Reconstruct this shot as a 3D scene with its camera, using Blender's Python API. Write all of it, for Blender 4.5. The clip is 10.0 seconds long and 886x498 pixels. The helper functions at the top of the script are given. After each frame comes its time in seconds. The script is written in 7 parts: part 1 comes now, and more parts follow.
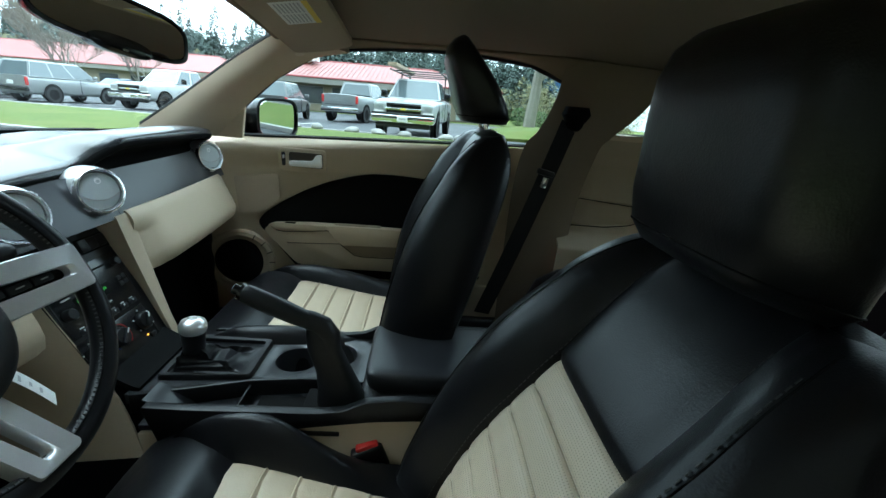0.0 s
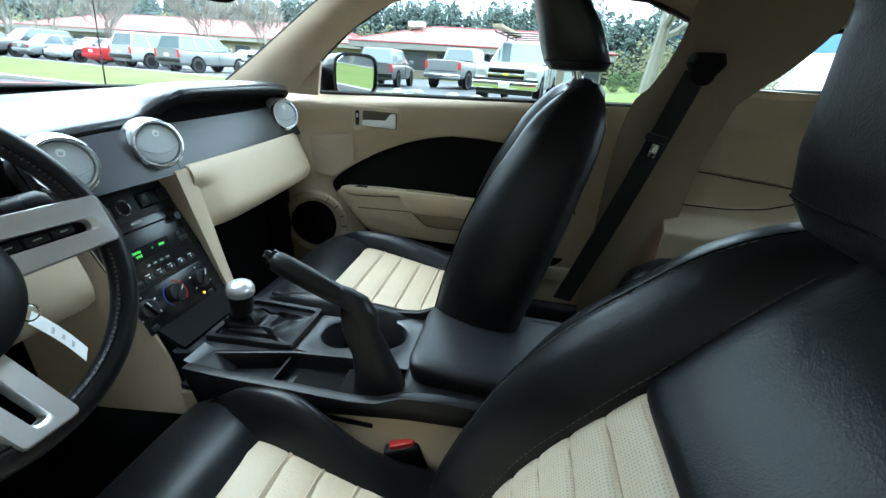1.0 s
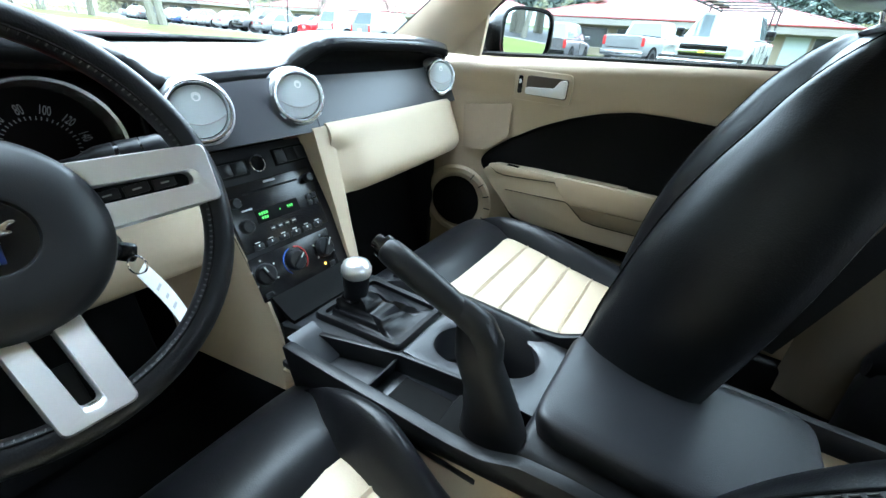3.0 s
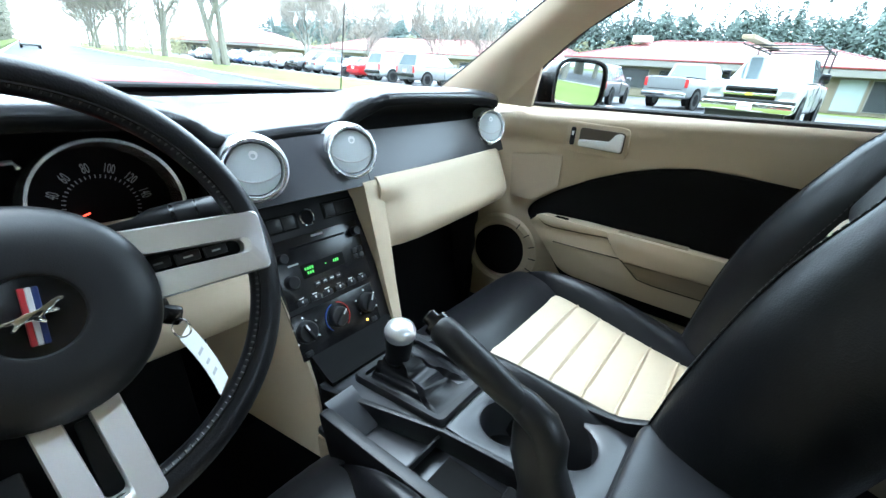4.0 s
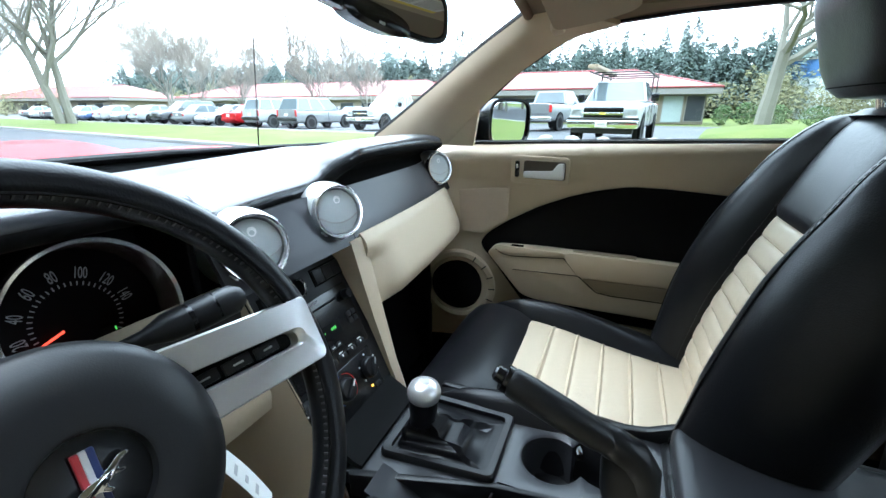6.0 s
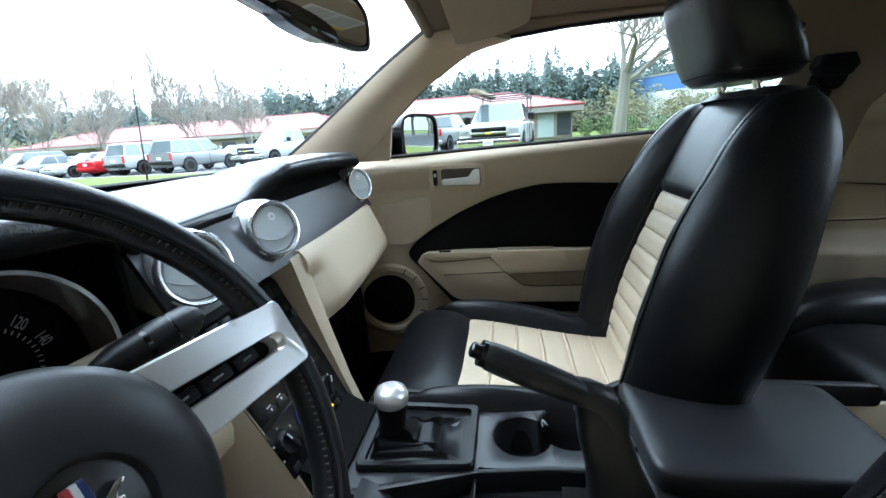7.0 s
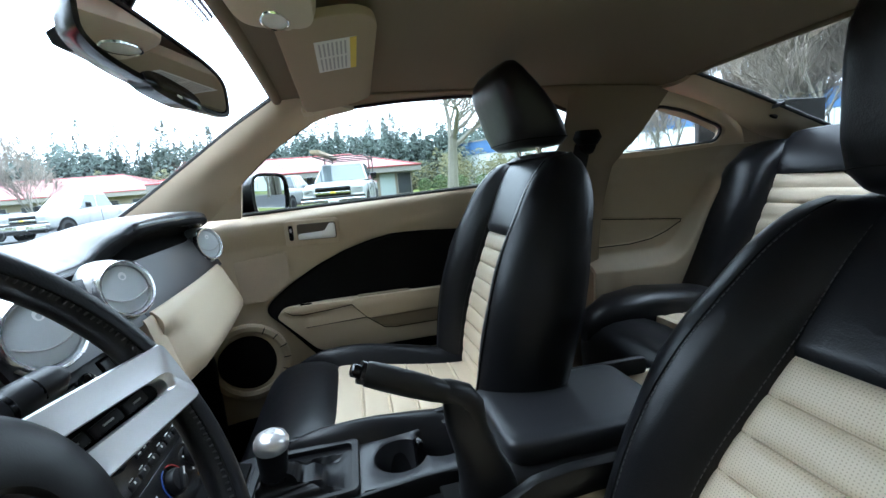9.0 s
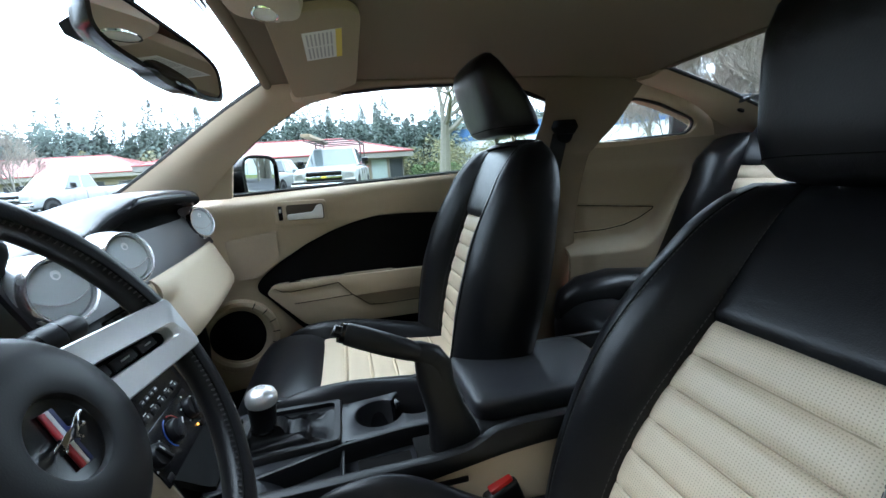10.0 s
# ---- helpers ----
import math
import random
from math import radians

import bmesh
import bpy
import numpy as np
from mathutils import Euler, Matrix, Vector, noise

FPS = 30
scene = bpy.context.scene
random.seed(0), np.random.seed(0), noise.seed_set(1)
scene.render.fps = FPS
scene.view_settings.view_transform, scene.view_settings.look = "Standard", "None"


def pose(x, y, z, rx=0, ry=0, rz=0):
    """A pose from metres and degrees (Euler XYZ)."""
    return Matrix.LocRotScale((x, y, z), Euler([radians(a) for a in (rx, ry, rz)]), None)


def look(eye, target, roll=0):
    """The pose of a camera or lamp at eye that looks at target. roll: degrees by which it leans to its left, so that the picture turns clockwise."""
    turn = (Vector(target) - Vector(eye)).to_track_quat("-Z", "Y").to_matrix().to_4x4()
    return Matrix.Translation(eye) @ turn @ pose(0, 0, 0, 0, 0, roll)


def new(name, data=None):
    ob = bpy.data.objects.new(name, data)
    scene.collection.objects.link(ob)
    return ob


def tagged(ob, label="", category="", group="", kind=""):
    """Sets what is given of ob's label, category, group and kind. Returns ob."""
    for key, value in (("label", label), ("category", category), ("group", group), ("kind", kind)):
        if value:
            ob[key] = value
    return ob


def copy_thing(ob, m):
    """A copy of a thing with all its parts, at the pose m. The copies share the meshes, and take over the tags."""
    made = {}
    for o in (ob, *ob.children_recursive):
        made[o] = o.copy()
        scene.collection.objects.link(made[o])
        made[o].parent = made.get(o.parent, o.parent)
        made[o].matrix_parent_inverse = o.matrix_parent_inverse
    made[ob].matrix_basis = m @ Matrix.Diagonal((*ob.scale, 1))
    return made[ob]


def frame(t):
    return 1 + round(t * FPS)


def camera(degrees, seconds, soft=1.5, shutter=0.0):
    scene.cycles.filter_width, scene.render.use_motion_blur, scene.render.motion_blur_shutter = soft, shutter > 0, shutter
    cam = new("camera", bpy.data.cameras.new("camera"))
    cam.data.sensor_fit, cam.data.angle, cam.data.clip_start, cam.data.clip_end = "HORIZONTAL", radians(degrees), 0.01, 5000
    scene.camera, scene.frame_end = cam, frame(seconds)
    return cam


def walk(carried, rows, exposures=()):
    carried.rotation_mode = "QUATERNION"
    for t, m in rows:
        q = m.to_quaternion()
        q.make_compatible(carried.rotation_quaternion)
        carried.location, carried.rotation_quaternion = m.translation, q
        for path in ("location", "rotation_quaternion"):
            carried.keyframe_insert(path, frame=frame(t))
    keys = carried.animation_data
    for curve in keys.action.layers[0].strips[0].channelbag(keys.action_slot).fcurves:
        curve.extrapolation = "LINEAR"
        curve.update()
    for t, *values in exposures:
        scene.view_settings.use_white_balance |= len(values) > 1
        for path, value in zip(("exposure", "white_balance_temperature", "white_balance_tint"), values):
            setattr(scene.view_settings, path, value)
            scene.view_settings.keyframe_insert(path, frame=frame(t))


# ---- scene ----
cam = camera(93.3, 10.0)
PATH = [
    (0, (-0.708, 0.096, 1.086), (1.186, -0.018, 0.454), 4.6),
    (0.5, (-0.637, 0.064, 1.068), (1.216, 0.196, 0.329), 4.1),
    (1, (-0.576, 0.044, 1.053), (1.234, 0.354, 0.259), 3.9),
    (1.5, (-0.523, 0.05, 1.037), (1.202, 0.569, 0.168), 4.3),
    (2, (-0.475, 0.065, 1.019), (1.172, 0.721, 0.093), 4.8),
    (2.5, (-0.44, 0.086, 1.002), (1.131, 0.878, 0.05), 4.4),
    (4, (-0.383, 0.159, 1.029), (1.107, 1.235, 0.24), 4.3),
    (4.5, (-0.392, 0.204, 1.048), (1.096, 1.325, 0.322), 4.4),
    (5, (-0.413, 0.252, 1.054), (1.133, 1.303, 0.343), 4.4),
    (5.5, (-0.427, 0.277, 1.053), (1.223, 1.18, 0.373), 2.7),
    (7, (-0.485, 0.347, 1.012), (1.421, 0.656, 0.488), -3.9),
    (7.5, (-0.501, 0.364, 1.002), (1.437, 0.452, 0.517), -4.4),
    (8, (-0.523, 0.366, 0.997), (1.427, 0.193, 0.586), -4.9),
    (8.5, (-0.549, 0.367, 1.0), (1.393, 0.029, 0.666), -4.8),
    (9, (-0.581, 0.366, 1.006), (1.353, -0.037, 0.692), -4.9),
    (9.5, (-0.619, 0.362, 1.004), (1.309, -0.052, 0.668), -4.3),
    (10, (-0.654, 0.355, 0.999), (1.261, -0.081, 0.622), -3.9),
]
walk(cam, [(t, look(eye, target, roll)) for t, eye, target, roll in PATH], [(0.0, 1.0, 5650, -3), (0.5, 1.48, 5650, -1), (1.0, 1.8, 5650, 1), (2.5, 2.42, 5600, 4), (4.5, 2.2, 5650, 7), (5.5, 1.95, 5700, 8), (7.5, 1.6, 5700, 9), (10.0, 1.56, 5700, 10)])
SKY, SUN = 0.40, 0.5
RVM = pose(0.002, 0.559, 1.172, 90, 0, -14) @ pose(0, 0, 0, 0, 0, -8) @ pose(0, 0, 0, -4, 0, 0)

# ---- world and light: a bright overcast afternoon ----
world = bpy.data.worlds.new("world")
scene.world = world
world.use_nodes = True
wn, wl = world.node_tree.nodes, world.node_tree.links
wn.clear()
sky = wn.new("ShaderNodeTexSky")
sky.sky_type, sky.sun_disc = "NISHITA", False
sky.sun_elevation, sky.sun_rotation = radians(57), radians(9)
cloud = wn.new("ShaderNodeMix")
cloud.data_type = "RGBA"
cloud.inputs[0].default_value = 0.88
cloud.inputs[7].default_value = (8.2, 8.9, 9.5, 1)
wl.new(sky.outputs[0], cloud.inputs[6])
back = wn.new("ShaderNodeBackground")
back.inputs[1].default_value = SKY
# an overcast sky is brighter overhead than at the horizon
place = wn.new("ShaderNodeTexCoord")
axes = wn.new("ShaderNodeSeparateXYZ")
wl.new(place.outputs["Generated"], axes.inputs[0])
lift = wn.new("ShaderNodeMapRange")
lift.inputs[1].default_value, lift.inputs[2].default_value = 0.0, 1.0
lift.inputs[3].default_value, lift.inputs[4].default_value = 0.85, 1.45
wl.new(axes.outputs[2], lift.inputs[0])
dome = wn.new("ShaderNodeVectorMath")
dome.operation = "SCALE"
wl.new(cloud.outputs[2], dome.inputs[0])
wl.new(lift.outputs[0], dome.inputs["Scale"])
wl.new(dome.outputs[0], back.inputs[0])
wout = wn.new("ShaderNodeOutputWorld")
wl.new(back.outputs[0], wout.inputs[0])
sun_data = bpy.data.lights.new("sun", "SUN")
sun_data.energy, sun_data.angle, sun_data.color = SUN, radians(30), (1.0, 0.97, 0.92)
sun = new("sun", sun_data)
sun.matrix_world = look((0.8, 5, 8), (0, 0, 0))


# ---- materials ----
def material(name, colour, rough=0.5, metal=0.0, grain=0.0, scale=60.0, vary=0.12, blot=4.0, bump=0.0, bscale=None,
             spec=0.5, coat=0.0, emit=0.0, kind="noise", crease=0.0, island=0.0, tint=None, vary_rough=0.08, dots=0):
    """A plain surface with a fine grain, broad blotches and relief. Scales are per metre."""
    m = bpy.data.materials.new(name)
    m.use_nodes = True
    n, l = m.node_tree.nodes, m.node_tree.links
    b = n["Principled BSDF"]
    b.inputs["Metallic"].default_value = metal
    b.inputs["Specular IOR Level"].default_value = spec
    b.inputs["Coat Weight"].default_value = coat
    b.inputs["Coat Roughness"].default_value = 0.08
    pos = n.new("ShaderNodeTexCoord")
    fine, wide = n.new("ShaderNodeTexNoise"), n.new("ShaderNodeTexNoise")
    fine.inputs["Scale"].default_value, fine.inputs["Detail"].default_value = scale, 4
    wide.inputs["Scale"].default_value, wide.inputs["Detail"].default_value = blot, 3
    l.new(pos.outputs["Object"], fine.inputs["Vector"])
    l.new(pos.outputs["Object"], wide.inputs["Vector"])
    mix = n.new("ShaderNodeMath")
    mix.operation = "MULTIPLY_ADD"
    mix.inputs[1].default_value = grain
    l.new(fine.outputs[0], mix.inputs[0])
    broad = n.new("ShaderNodeMath")
    broad.operation = "MULTIPLY_ADD"
    broad.inputs[1].default_value, broad.inputs[2].default_value = vary, 1.0 - 0.5 * (vary + grain)
    l.new(wide.outputs[0], broad.inputs[0])
    l.new(broad.outputs[0], mix.inputs[2])
    value = mix.outputs[0]
    if island:
        info = n.new("ShaderNodeObjectInfo" if island > 0 else "ShaderNodeNewGeometry")
        more = n.new("ShaderNodeMath")
        more.operation = "MULTIPLY_ADD"
        more.inputs[1].default_value = abs(island)
        off = n.new("ShaderNodeMath")
        off.operation = "ADD"
        off.inputs[1].default_value = -0.5 * abs(island)
        l.new(value, off.inputs[0])
        l.new(info.outputs["Random" if island > 0 else "Random Per Island"], more.inputs[0])
        l.new(off.outputs[0], more.inputs[2])
        value = more.outputs[0]
    col = n.new("ShaderNodeMix")
    col.data_type, col.blend_type = "RGBA", "MULTIPLY"
    col.inputs[0].default_value = 1.0
    col.inputs[6].default_value = (*colour, 1)
    l.new(value, col.inputs[7])
    out = col.outputs[2]
    if tint:
        second = n.new("ShaderNodeMix")
        second.data_type = "RGBA"
        ramp = n.new("ShaderNodeMapRange")
        ramp.inputs[1].default_value, ramp.inputs[2].default_value = 0.42, 0.62
        l.new(wide.outputs[0], ramp.inputs[0])
        l.new(ramp.outputs[0], second.inputs[0])
        l.new(out, second.inputs[6])
        second.inputs[7].default_value = (*tint, 1)
        out = second.outputs[2]
    l.new(out, b.inputs["Base Color"])
    r = n.new("ShaderNodeMath")
    r.operation = "MULTIPLY_ADD"
    r.inputs[1].default_value, r.inputs[2].default_value = vary_rough, rough - 0.5 * vary_rough
    l.new(wide.outputs[0], r.inputs[0])
    l.new(r.outputs[0], b.inputs["Roughness"])
    if bump:
        relief = n.new("ShaderNodeBump")
        relief.inputs["Strength"].default_value = min(1.0, bump)
        relief.inputs["Distance"].default_value = 0.001
        if kind == "pebble":
            cells = n.new("ShaderNodeTexVoronoi")
            cells.inputs["Scale"].default_value = bscale or scale
            l.new(pos.outputs["Object"], cells.inputs["Vector"])
            l.new(cells.outputs["Distance"], relief.inputs["Height"])
        else:
            if bscale:
                own = n.new("ShaderNodeTexNoise")
                own.inputs["Scale"].default_value, own.inputs["Detail"].default_value = bscale, 5
                l.new(pos.outputs["Object"], own.inputs["Vector"])
                l.new(own.outputs[0], relief.inputs["Height"])
            else:
                l.new(fine.outputs[0], relief.inputs["Height"])
        if crease:
            soft, fold = n.new("ShaderNodeTexNoise"), n.new("ShaderNodeBump")
            soft.inputs["Scale"].default_value, soft.inputs["Detail"].default_value, soft.inputs["Distortion"].default_value = 26, 3, 1.2
            fold.inputs["Strength"].default_value, fold.inputs["Distance"].default_value = crease, 0.004
            l.new(pos.outputs["Object"], soft.inputs["Vector"])
            l.new(soft.outputs[0], fold.inputs["Height"])
            l.new(fold.outputs[0], relief.inputs["Normal"])
        l.new(relief.outputs[0], b.inputs["Normal"])
    if dots:
        # fine perforation in rows across x and z
        grid, part_of, centre, far = [n.new("ShaderNodeVectorMath") for _ in range(4)]
        hole = n.new("ShaderNodeMath")
        grid.operation, part_of.operation, centre.operation, far.operation = "MULTIPLY", "FRACTION", "SUBTRACT", "LENGTH"
        grid.inputs[1].default_value = (dots, 0, dots)
        centre.inputs[1].default_value = (0.5, 0, 0.5)
        hole.operation = "LESS_THAN"
        hole.inputs[1].default_value = 0.20
        l.new(pos.outputs["Object"], grid.inputs[0])
        l.new(grid.outputs[0], part_of.inputs[0])
        l.new(part_of.outputs[0], centre.inputs[0])
        l.new(centre.outputs[0], far.inputs[0])
        l.new(far.outputs["Value"], hole.inputs[0])
        pierced = n.new("ShaderNodeMix")
        pierced.data_type = "RGBA"
        pierced.inputs[7].default_value = (0.37, 0.31, 0.225, 1)
        l.new(hole.outputs[0], pierced.inputs[0])
        l.new(out, pierced.inputs[6])
        l.new(pierced.outputs[2], b.inputs["Base Color"])
    if emit:
        b.inputs["Emission Color"].default_value = (*colour, 1)
        b.inputs["Emission Strength"].default_value = emit
    return m


def clear_glass(name, tint=(0.93, 0.97, 0.95), gloss=0.06):
    """A thin pane: mostly clear, with a mirror-like sheen towards grazing angles."""
    m = bpy.data.materials.new(name)
    m.use_nodes = True
    n, l = m.node_tree.nodes, m.node_tree.links
    n.clear()
    see, shine, mix = n.new("ShaderNodeBsdfTransparent"), n.new("ShaderNodeBsdfGlossy"), n.new("ShaderNodeMixShader")
    see.inputs[0].default_value = (*tint, 1)
    shine.inputs["Roughness"].default_value = 0.02
    fres = n.new("ShaderNodeFresnel")
    fres.inputs[0].default_value = 1.3
    scale = n.new("ShaderNodeMath")
    scale.operation = "MULTIPLY"
    scale.inputs[1].default_value = gloss * 10
    l.new(fres.outputs[0], scale.inputs[0])
    l.new(scale.outputs[0], mix.inputs[0])
    l.new(see.outputs[0], mix.inputs[1])
    l.new(shine.outputs[0], mix.inputs[2])
    o = n.new("ShaderNodeOutputMaterial")
    l.new(mix.outputs[0], o.inputs[0])
    return m


LEATHER = material("black_leather", (0.0060, 0.0062, 0.0073), 0.33, grain=0.25, scale=220, vary=0.2, blot=9, bump=0.14, bscale=520, kind="pebble", vary_rough=0.14, spec=0.29, crease=0.10)
CREAM = material("cream_leather", (0.56, 0.468, 0.337), 0.46, grain=0.06, scale=160, vary=0.12, blot=7, bump=0.25, bscale=420, kind="pebble", crease=0.2)
PIERCED = material("perforated_leather", (0.60, 0.50, 0.36), 0.46, grain=0.06, scale=160, vary=0.12, blot=7, bump=0.25, bscale=420, kind="pebble", crease=0.2, dots=280)
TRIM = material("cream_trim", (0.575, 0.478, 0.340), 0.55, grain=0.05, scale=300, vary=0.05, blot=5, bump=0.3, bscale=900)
# same cloth as the visor, darkened: shade under the roof is in this colour
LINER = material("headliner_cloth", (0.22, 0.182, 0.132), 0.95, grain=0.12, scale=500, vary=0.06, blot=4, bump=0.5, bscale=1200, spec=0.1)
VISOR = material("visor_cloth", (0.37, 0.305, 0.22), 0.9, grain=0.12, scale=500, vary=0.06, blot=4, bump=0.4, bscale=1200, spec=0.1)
CLOTH = material("black_suede", (0.006, 0.0056, 0.0056), 0.92, grain=0.3, scale=500, vary=0.25, blot=8, bump=0.3, spec=0.15)
PLASTIC = material("black_plastic", (0.0075, 0.0077, 0.0085), 0.38, grain=0.12, scale=400, vary=0.1, blot=6, bump=0.15, bscale=1300, spec=0.36)
# console plastic lightened: sky light on its upward faces is put into the colour
DECKING = material("skylit_satin_deck", (0.017, 0.018, 0.021), 0.34, grain=0.12, scale=400, vary=0.1, blot=6, bump=0.12, bscale=1300, spec=0.65)
LIDSKIN = material("lid_vinyl", (0.015, 0.016, 0.0185), 0.40, grain=0.15, scale=300, vary=0.1, blot=6, bump=0.15, bscale=700, kind="pebble", spec=0.55)
PAD = material("dash_vinyl", (0.030, 0.032, 0.035), 0.23, grain=0.15, scale=350, vary=0.1, blot=5, bump=0.08, bscale=900, kind="pebble", spec=1.0)
PANEL = material("dash_panel", (0.042, 0.043, 0.048), 0.33, 0.30, grain=0.25, scale=700, vary=0.08, blot=5, bump=0.08, bscale=1200, spec=0.6)
GLOSSY = material("gloss_black", (0.006, 0.006, 0.0065), 0.22, grain=0.1, scale=200, vary=0.15, blot=10)
DARK = material("matt_black", (0.006, 0.006, 0.006), 0.8, grain=0.1, scale=100, vary=0.1, spec=0.1)
CHROME = material("chrome", (0.86, 0.87, 0.88), 0.07, 1.0, grain=0.03, scale=90, vary=0.04, vary_rough=0.04)
SATIN = material("satin_aluminium", (0.86, 0.865, 0.87), 0.32, 0.85, grain=0.06, scale=500, vary=0.05, blot=20)
VENTRING = material("bright_ring", (0.90, 0.905, 0.91), 0.20, 0.9, grain=0.03, scale=90, vary=0.04, vary_rough=0.06)
BARREL = material("silver_barrel", (0.60, 0.615, 0.62), 0.36, 0.55, grain=0.05, scale=400, vary=0.05)
SILVER = material("silver_vane", (0.52, 0.56, 0.57), 0.50, 0.10, grain=0.04, scale=300, vary=0.04)
CARPET = material("black_carpet", (0.012, 0.012, 0.013), 1.0, grain=0.6, scale=600, vary=0.3, blot=15, bump=0.9, spec=0.1)
WHITE = material("white_print", (0.75, 0.75, 0.72), 0.6, grain=0.04, scale=200, vary=0.05)
GREYP = material("grey_print", (0.42, 0.42, 0.42), 0.6, grain=0.04, scale=200, vary=0.05)
YELLOW = material("yellow_print", (0.75, 0.58, 0.08), 0.6, grain=0.04, scale=200, vary=0.05)
RED = material("red_plastic", (0.62, 0.025, 0.02), 0.3, grain=0.05, scale=200, vary=0.1)
BLUE = material("blue_plastic", (0.03, 0.10, 0.42), 0.35, grain=0.05, scale=200, vary=0.1)
GREENLIT = material("lit_green", (0.16, 0.75, 0.12), 0.5, emit=0.2)
REDLIT = material("lit_red", (0.9, 0.06, 0.03), 0.5, emit=0.9)
AMBERLIT = material("lit_amber", (1.0, 0.45, 0.05), 0.5, emit=1.4)
LENS = material("lamp_lens", (0.80, 0.78, 0.72), 0.25, grain=0.1, scale=260, vary=0.05, bump=0.3)
THREAD = material("thread", (0.045, 0.043, 0.045), 0.7, grain=0.2, scale=800)
PALETHREAD = material("pale_thread", (0.06, 0.059, 0.058), 0.7, grain=0.2, scale=800)
WEB = material("belt_webbing", (0.007, 0.007, 0.008), 0.75, grain=0.5, scale=900, vary=0.1, bump=0.5)
MIRROR = material("mirror_glass", (0.80, 0.83, 0.84), 0.012, 1.0, vary_rough=0.0, vary=0.0)
PAINT = material("red_paint", (0.42, 0.012, 0.016), 0.42, grain=0.05, scale=300, vary=0.06, spec=0.14)
RUBBER = material("black_rubber", (0.018, 0.018, 0.018), 0.7, grain=0.3, scale=200, vary=0.15, bump=0.3)
# windscreen and side tints dim the bright outdoors as seen from the cabin
PANE = clear_glass("window_glass", (0.62, 0.66, 0.65))
SIDEGLASS = clear_glass("side_glass", (0.48, 0.52, 0.505), 0.05)
TINTED = clear_glass("tinted_glass", (0.72, 0.76, 0.75), 0.03)
FRIT = material("ceramic_band", (0.010, 0.010, 0.011), 0.4, grain=0.2, scale=300)


# ---- building tools ----
def finish(bm, angle=38):
    bm.normal_update()
    lim = radians(angle)
    for e in bm.edges:
        e.smooth = not (len(e.link_faces) == 2 and e.calc_face_angle(0.0) > lim)
    for f in bm.faces:
        f.smooth = True
    return bm


def part(name, bm, mat, parent=None, label="", at=None, angle=38, fix=False):
    """Links a bmesh as one mesh object, under a thing or a part if one is given."""
    if fix:
        bmesh.ops.recalc_face_normals(bm, faces=bm.faces)
    finish(bm, angle)
    me = bpy.data.meshes.new(name)
    bm.to_mesh(me)
    bm.free()
    if mat:
        me.materials.append(mat)
    ob = new(name, me)
    if at is not None:
        ob.matrix_basis = at
    if parent:
        ob.parent = parent
    if label:
        ob["label"] = label
    return ob


def thing(name, label, category, at=None, group="", kind=""):
    """An Empty that parents the parts of a thing."""
    ob = new(name)
    ob.empty_display_size = 0.05
    if at is not None:
        ob.matrix_basis = at
    return tagged(ob, label, category, group, kind)


def solid(name, bm, mat, label, category="", at=None, group="", kind="", angle=38, fix=False):
    return tagged(part(name, bm, mat, None, "", at, angle, fix), label, category, group, kind)


def mark(bm, m=None):
    if m is not None:
        bmesh.ops.transform(bm, matrix=m, verts=bm.verts)
    return bm


def box(sx, sy, sz, bev=0.0, seg=2, m=None):
    bm = bmesh.new()
    bmesh.ops.create_cube(bm, size=1.0, matrix=Matrix.Diagonal((sx, sy, sz, 1)))
    if bev:
        bmesh.ops.bevel(bm, geom=bm.edges[:], offset=min(bev, 0.48 * min(sx, sy, sz)), segments=seg, affect="EDGES", profile=0.5)
    return mark(bm, m)


def lathe(profile, n=32, m=None):
    """Turns a profile of (radius, height) round z."""
    bm = bmesh.new()
    rows = []
    for r, z in profile:
        if r < 1e-6:
            rows.append([bm.verts.new((0, 0, z))])
        else:
            rows.append([bm.verts.new((r * math.cos(2 * math.pi * k / n), r * math.sin(2 * math.pi * k / n), z)) for k in range(n)])
    for a, b in zip(rows, rows[1:]):
        for k in range(n):
            j = (k + 1) % n
            if len(a) == 1 and len(b) > 1:
                bm.faces.new((a[0], b[j], b[k]))
            elif len(b) == 1 and len(a) > 1:
                bm.faces.new((a[k], a[j], b[0]))
            elif len(a) > 1:
                bm.faces.new((a[k], a[j], b[j], b[k]))
    bmesh.ops.recalc_face_normals(bm, faces=bm.faces)
    return mark(bm, m)


def loft(rings, closed=True, caps=True, m=None, loop=False):
    """Joins rings of equal length into a skin."""
    bm = bmesh.new()
    rows = [[bm.verts.new(p) for p in ring] for ring in rings]
    pairs = list(zip(rows, rows[1:])) + ([(rows[-1], rows[0])] if loop else [])
    for a, b in pairs:
        for k in range(len(a) if closed else len(a) - 1):
            j = (k + 1) % len(a)
            bm.faces.new((a[k], a[j], b[j], b[k]))
    if caps and closed and not loop:
        bm.faces.new(rows[0][::-1])
        bm.faces.new(rows[-1])
    bmesh.ops.recalc_face_normals(bm, faces=bm.faces)
    return mark(bm, m)


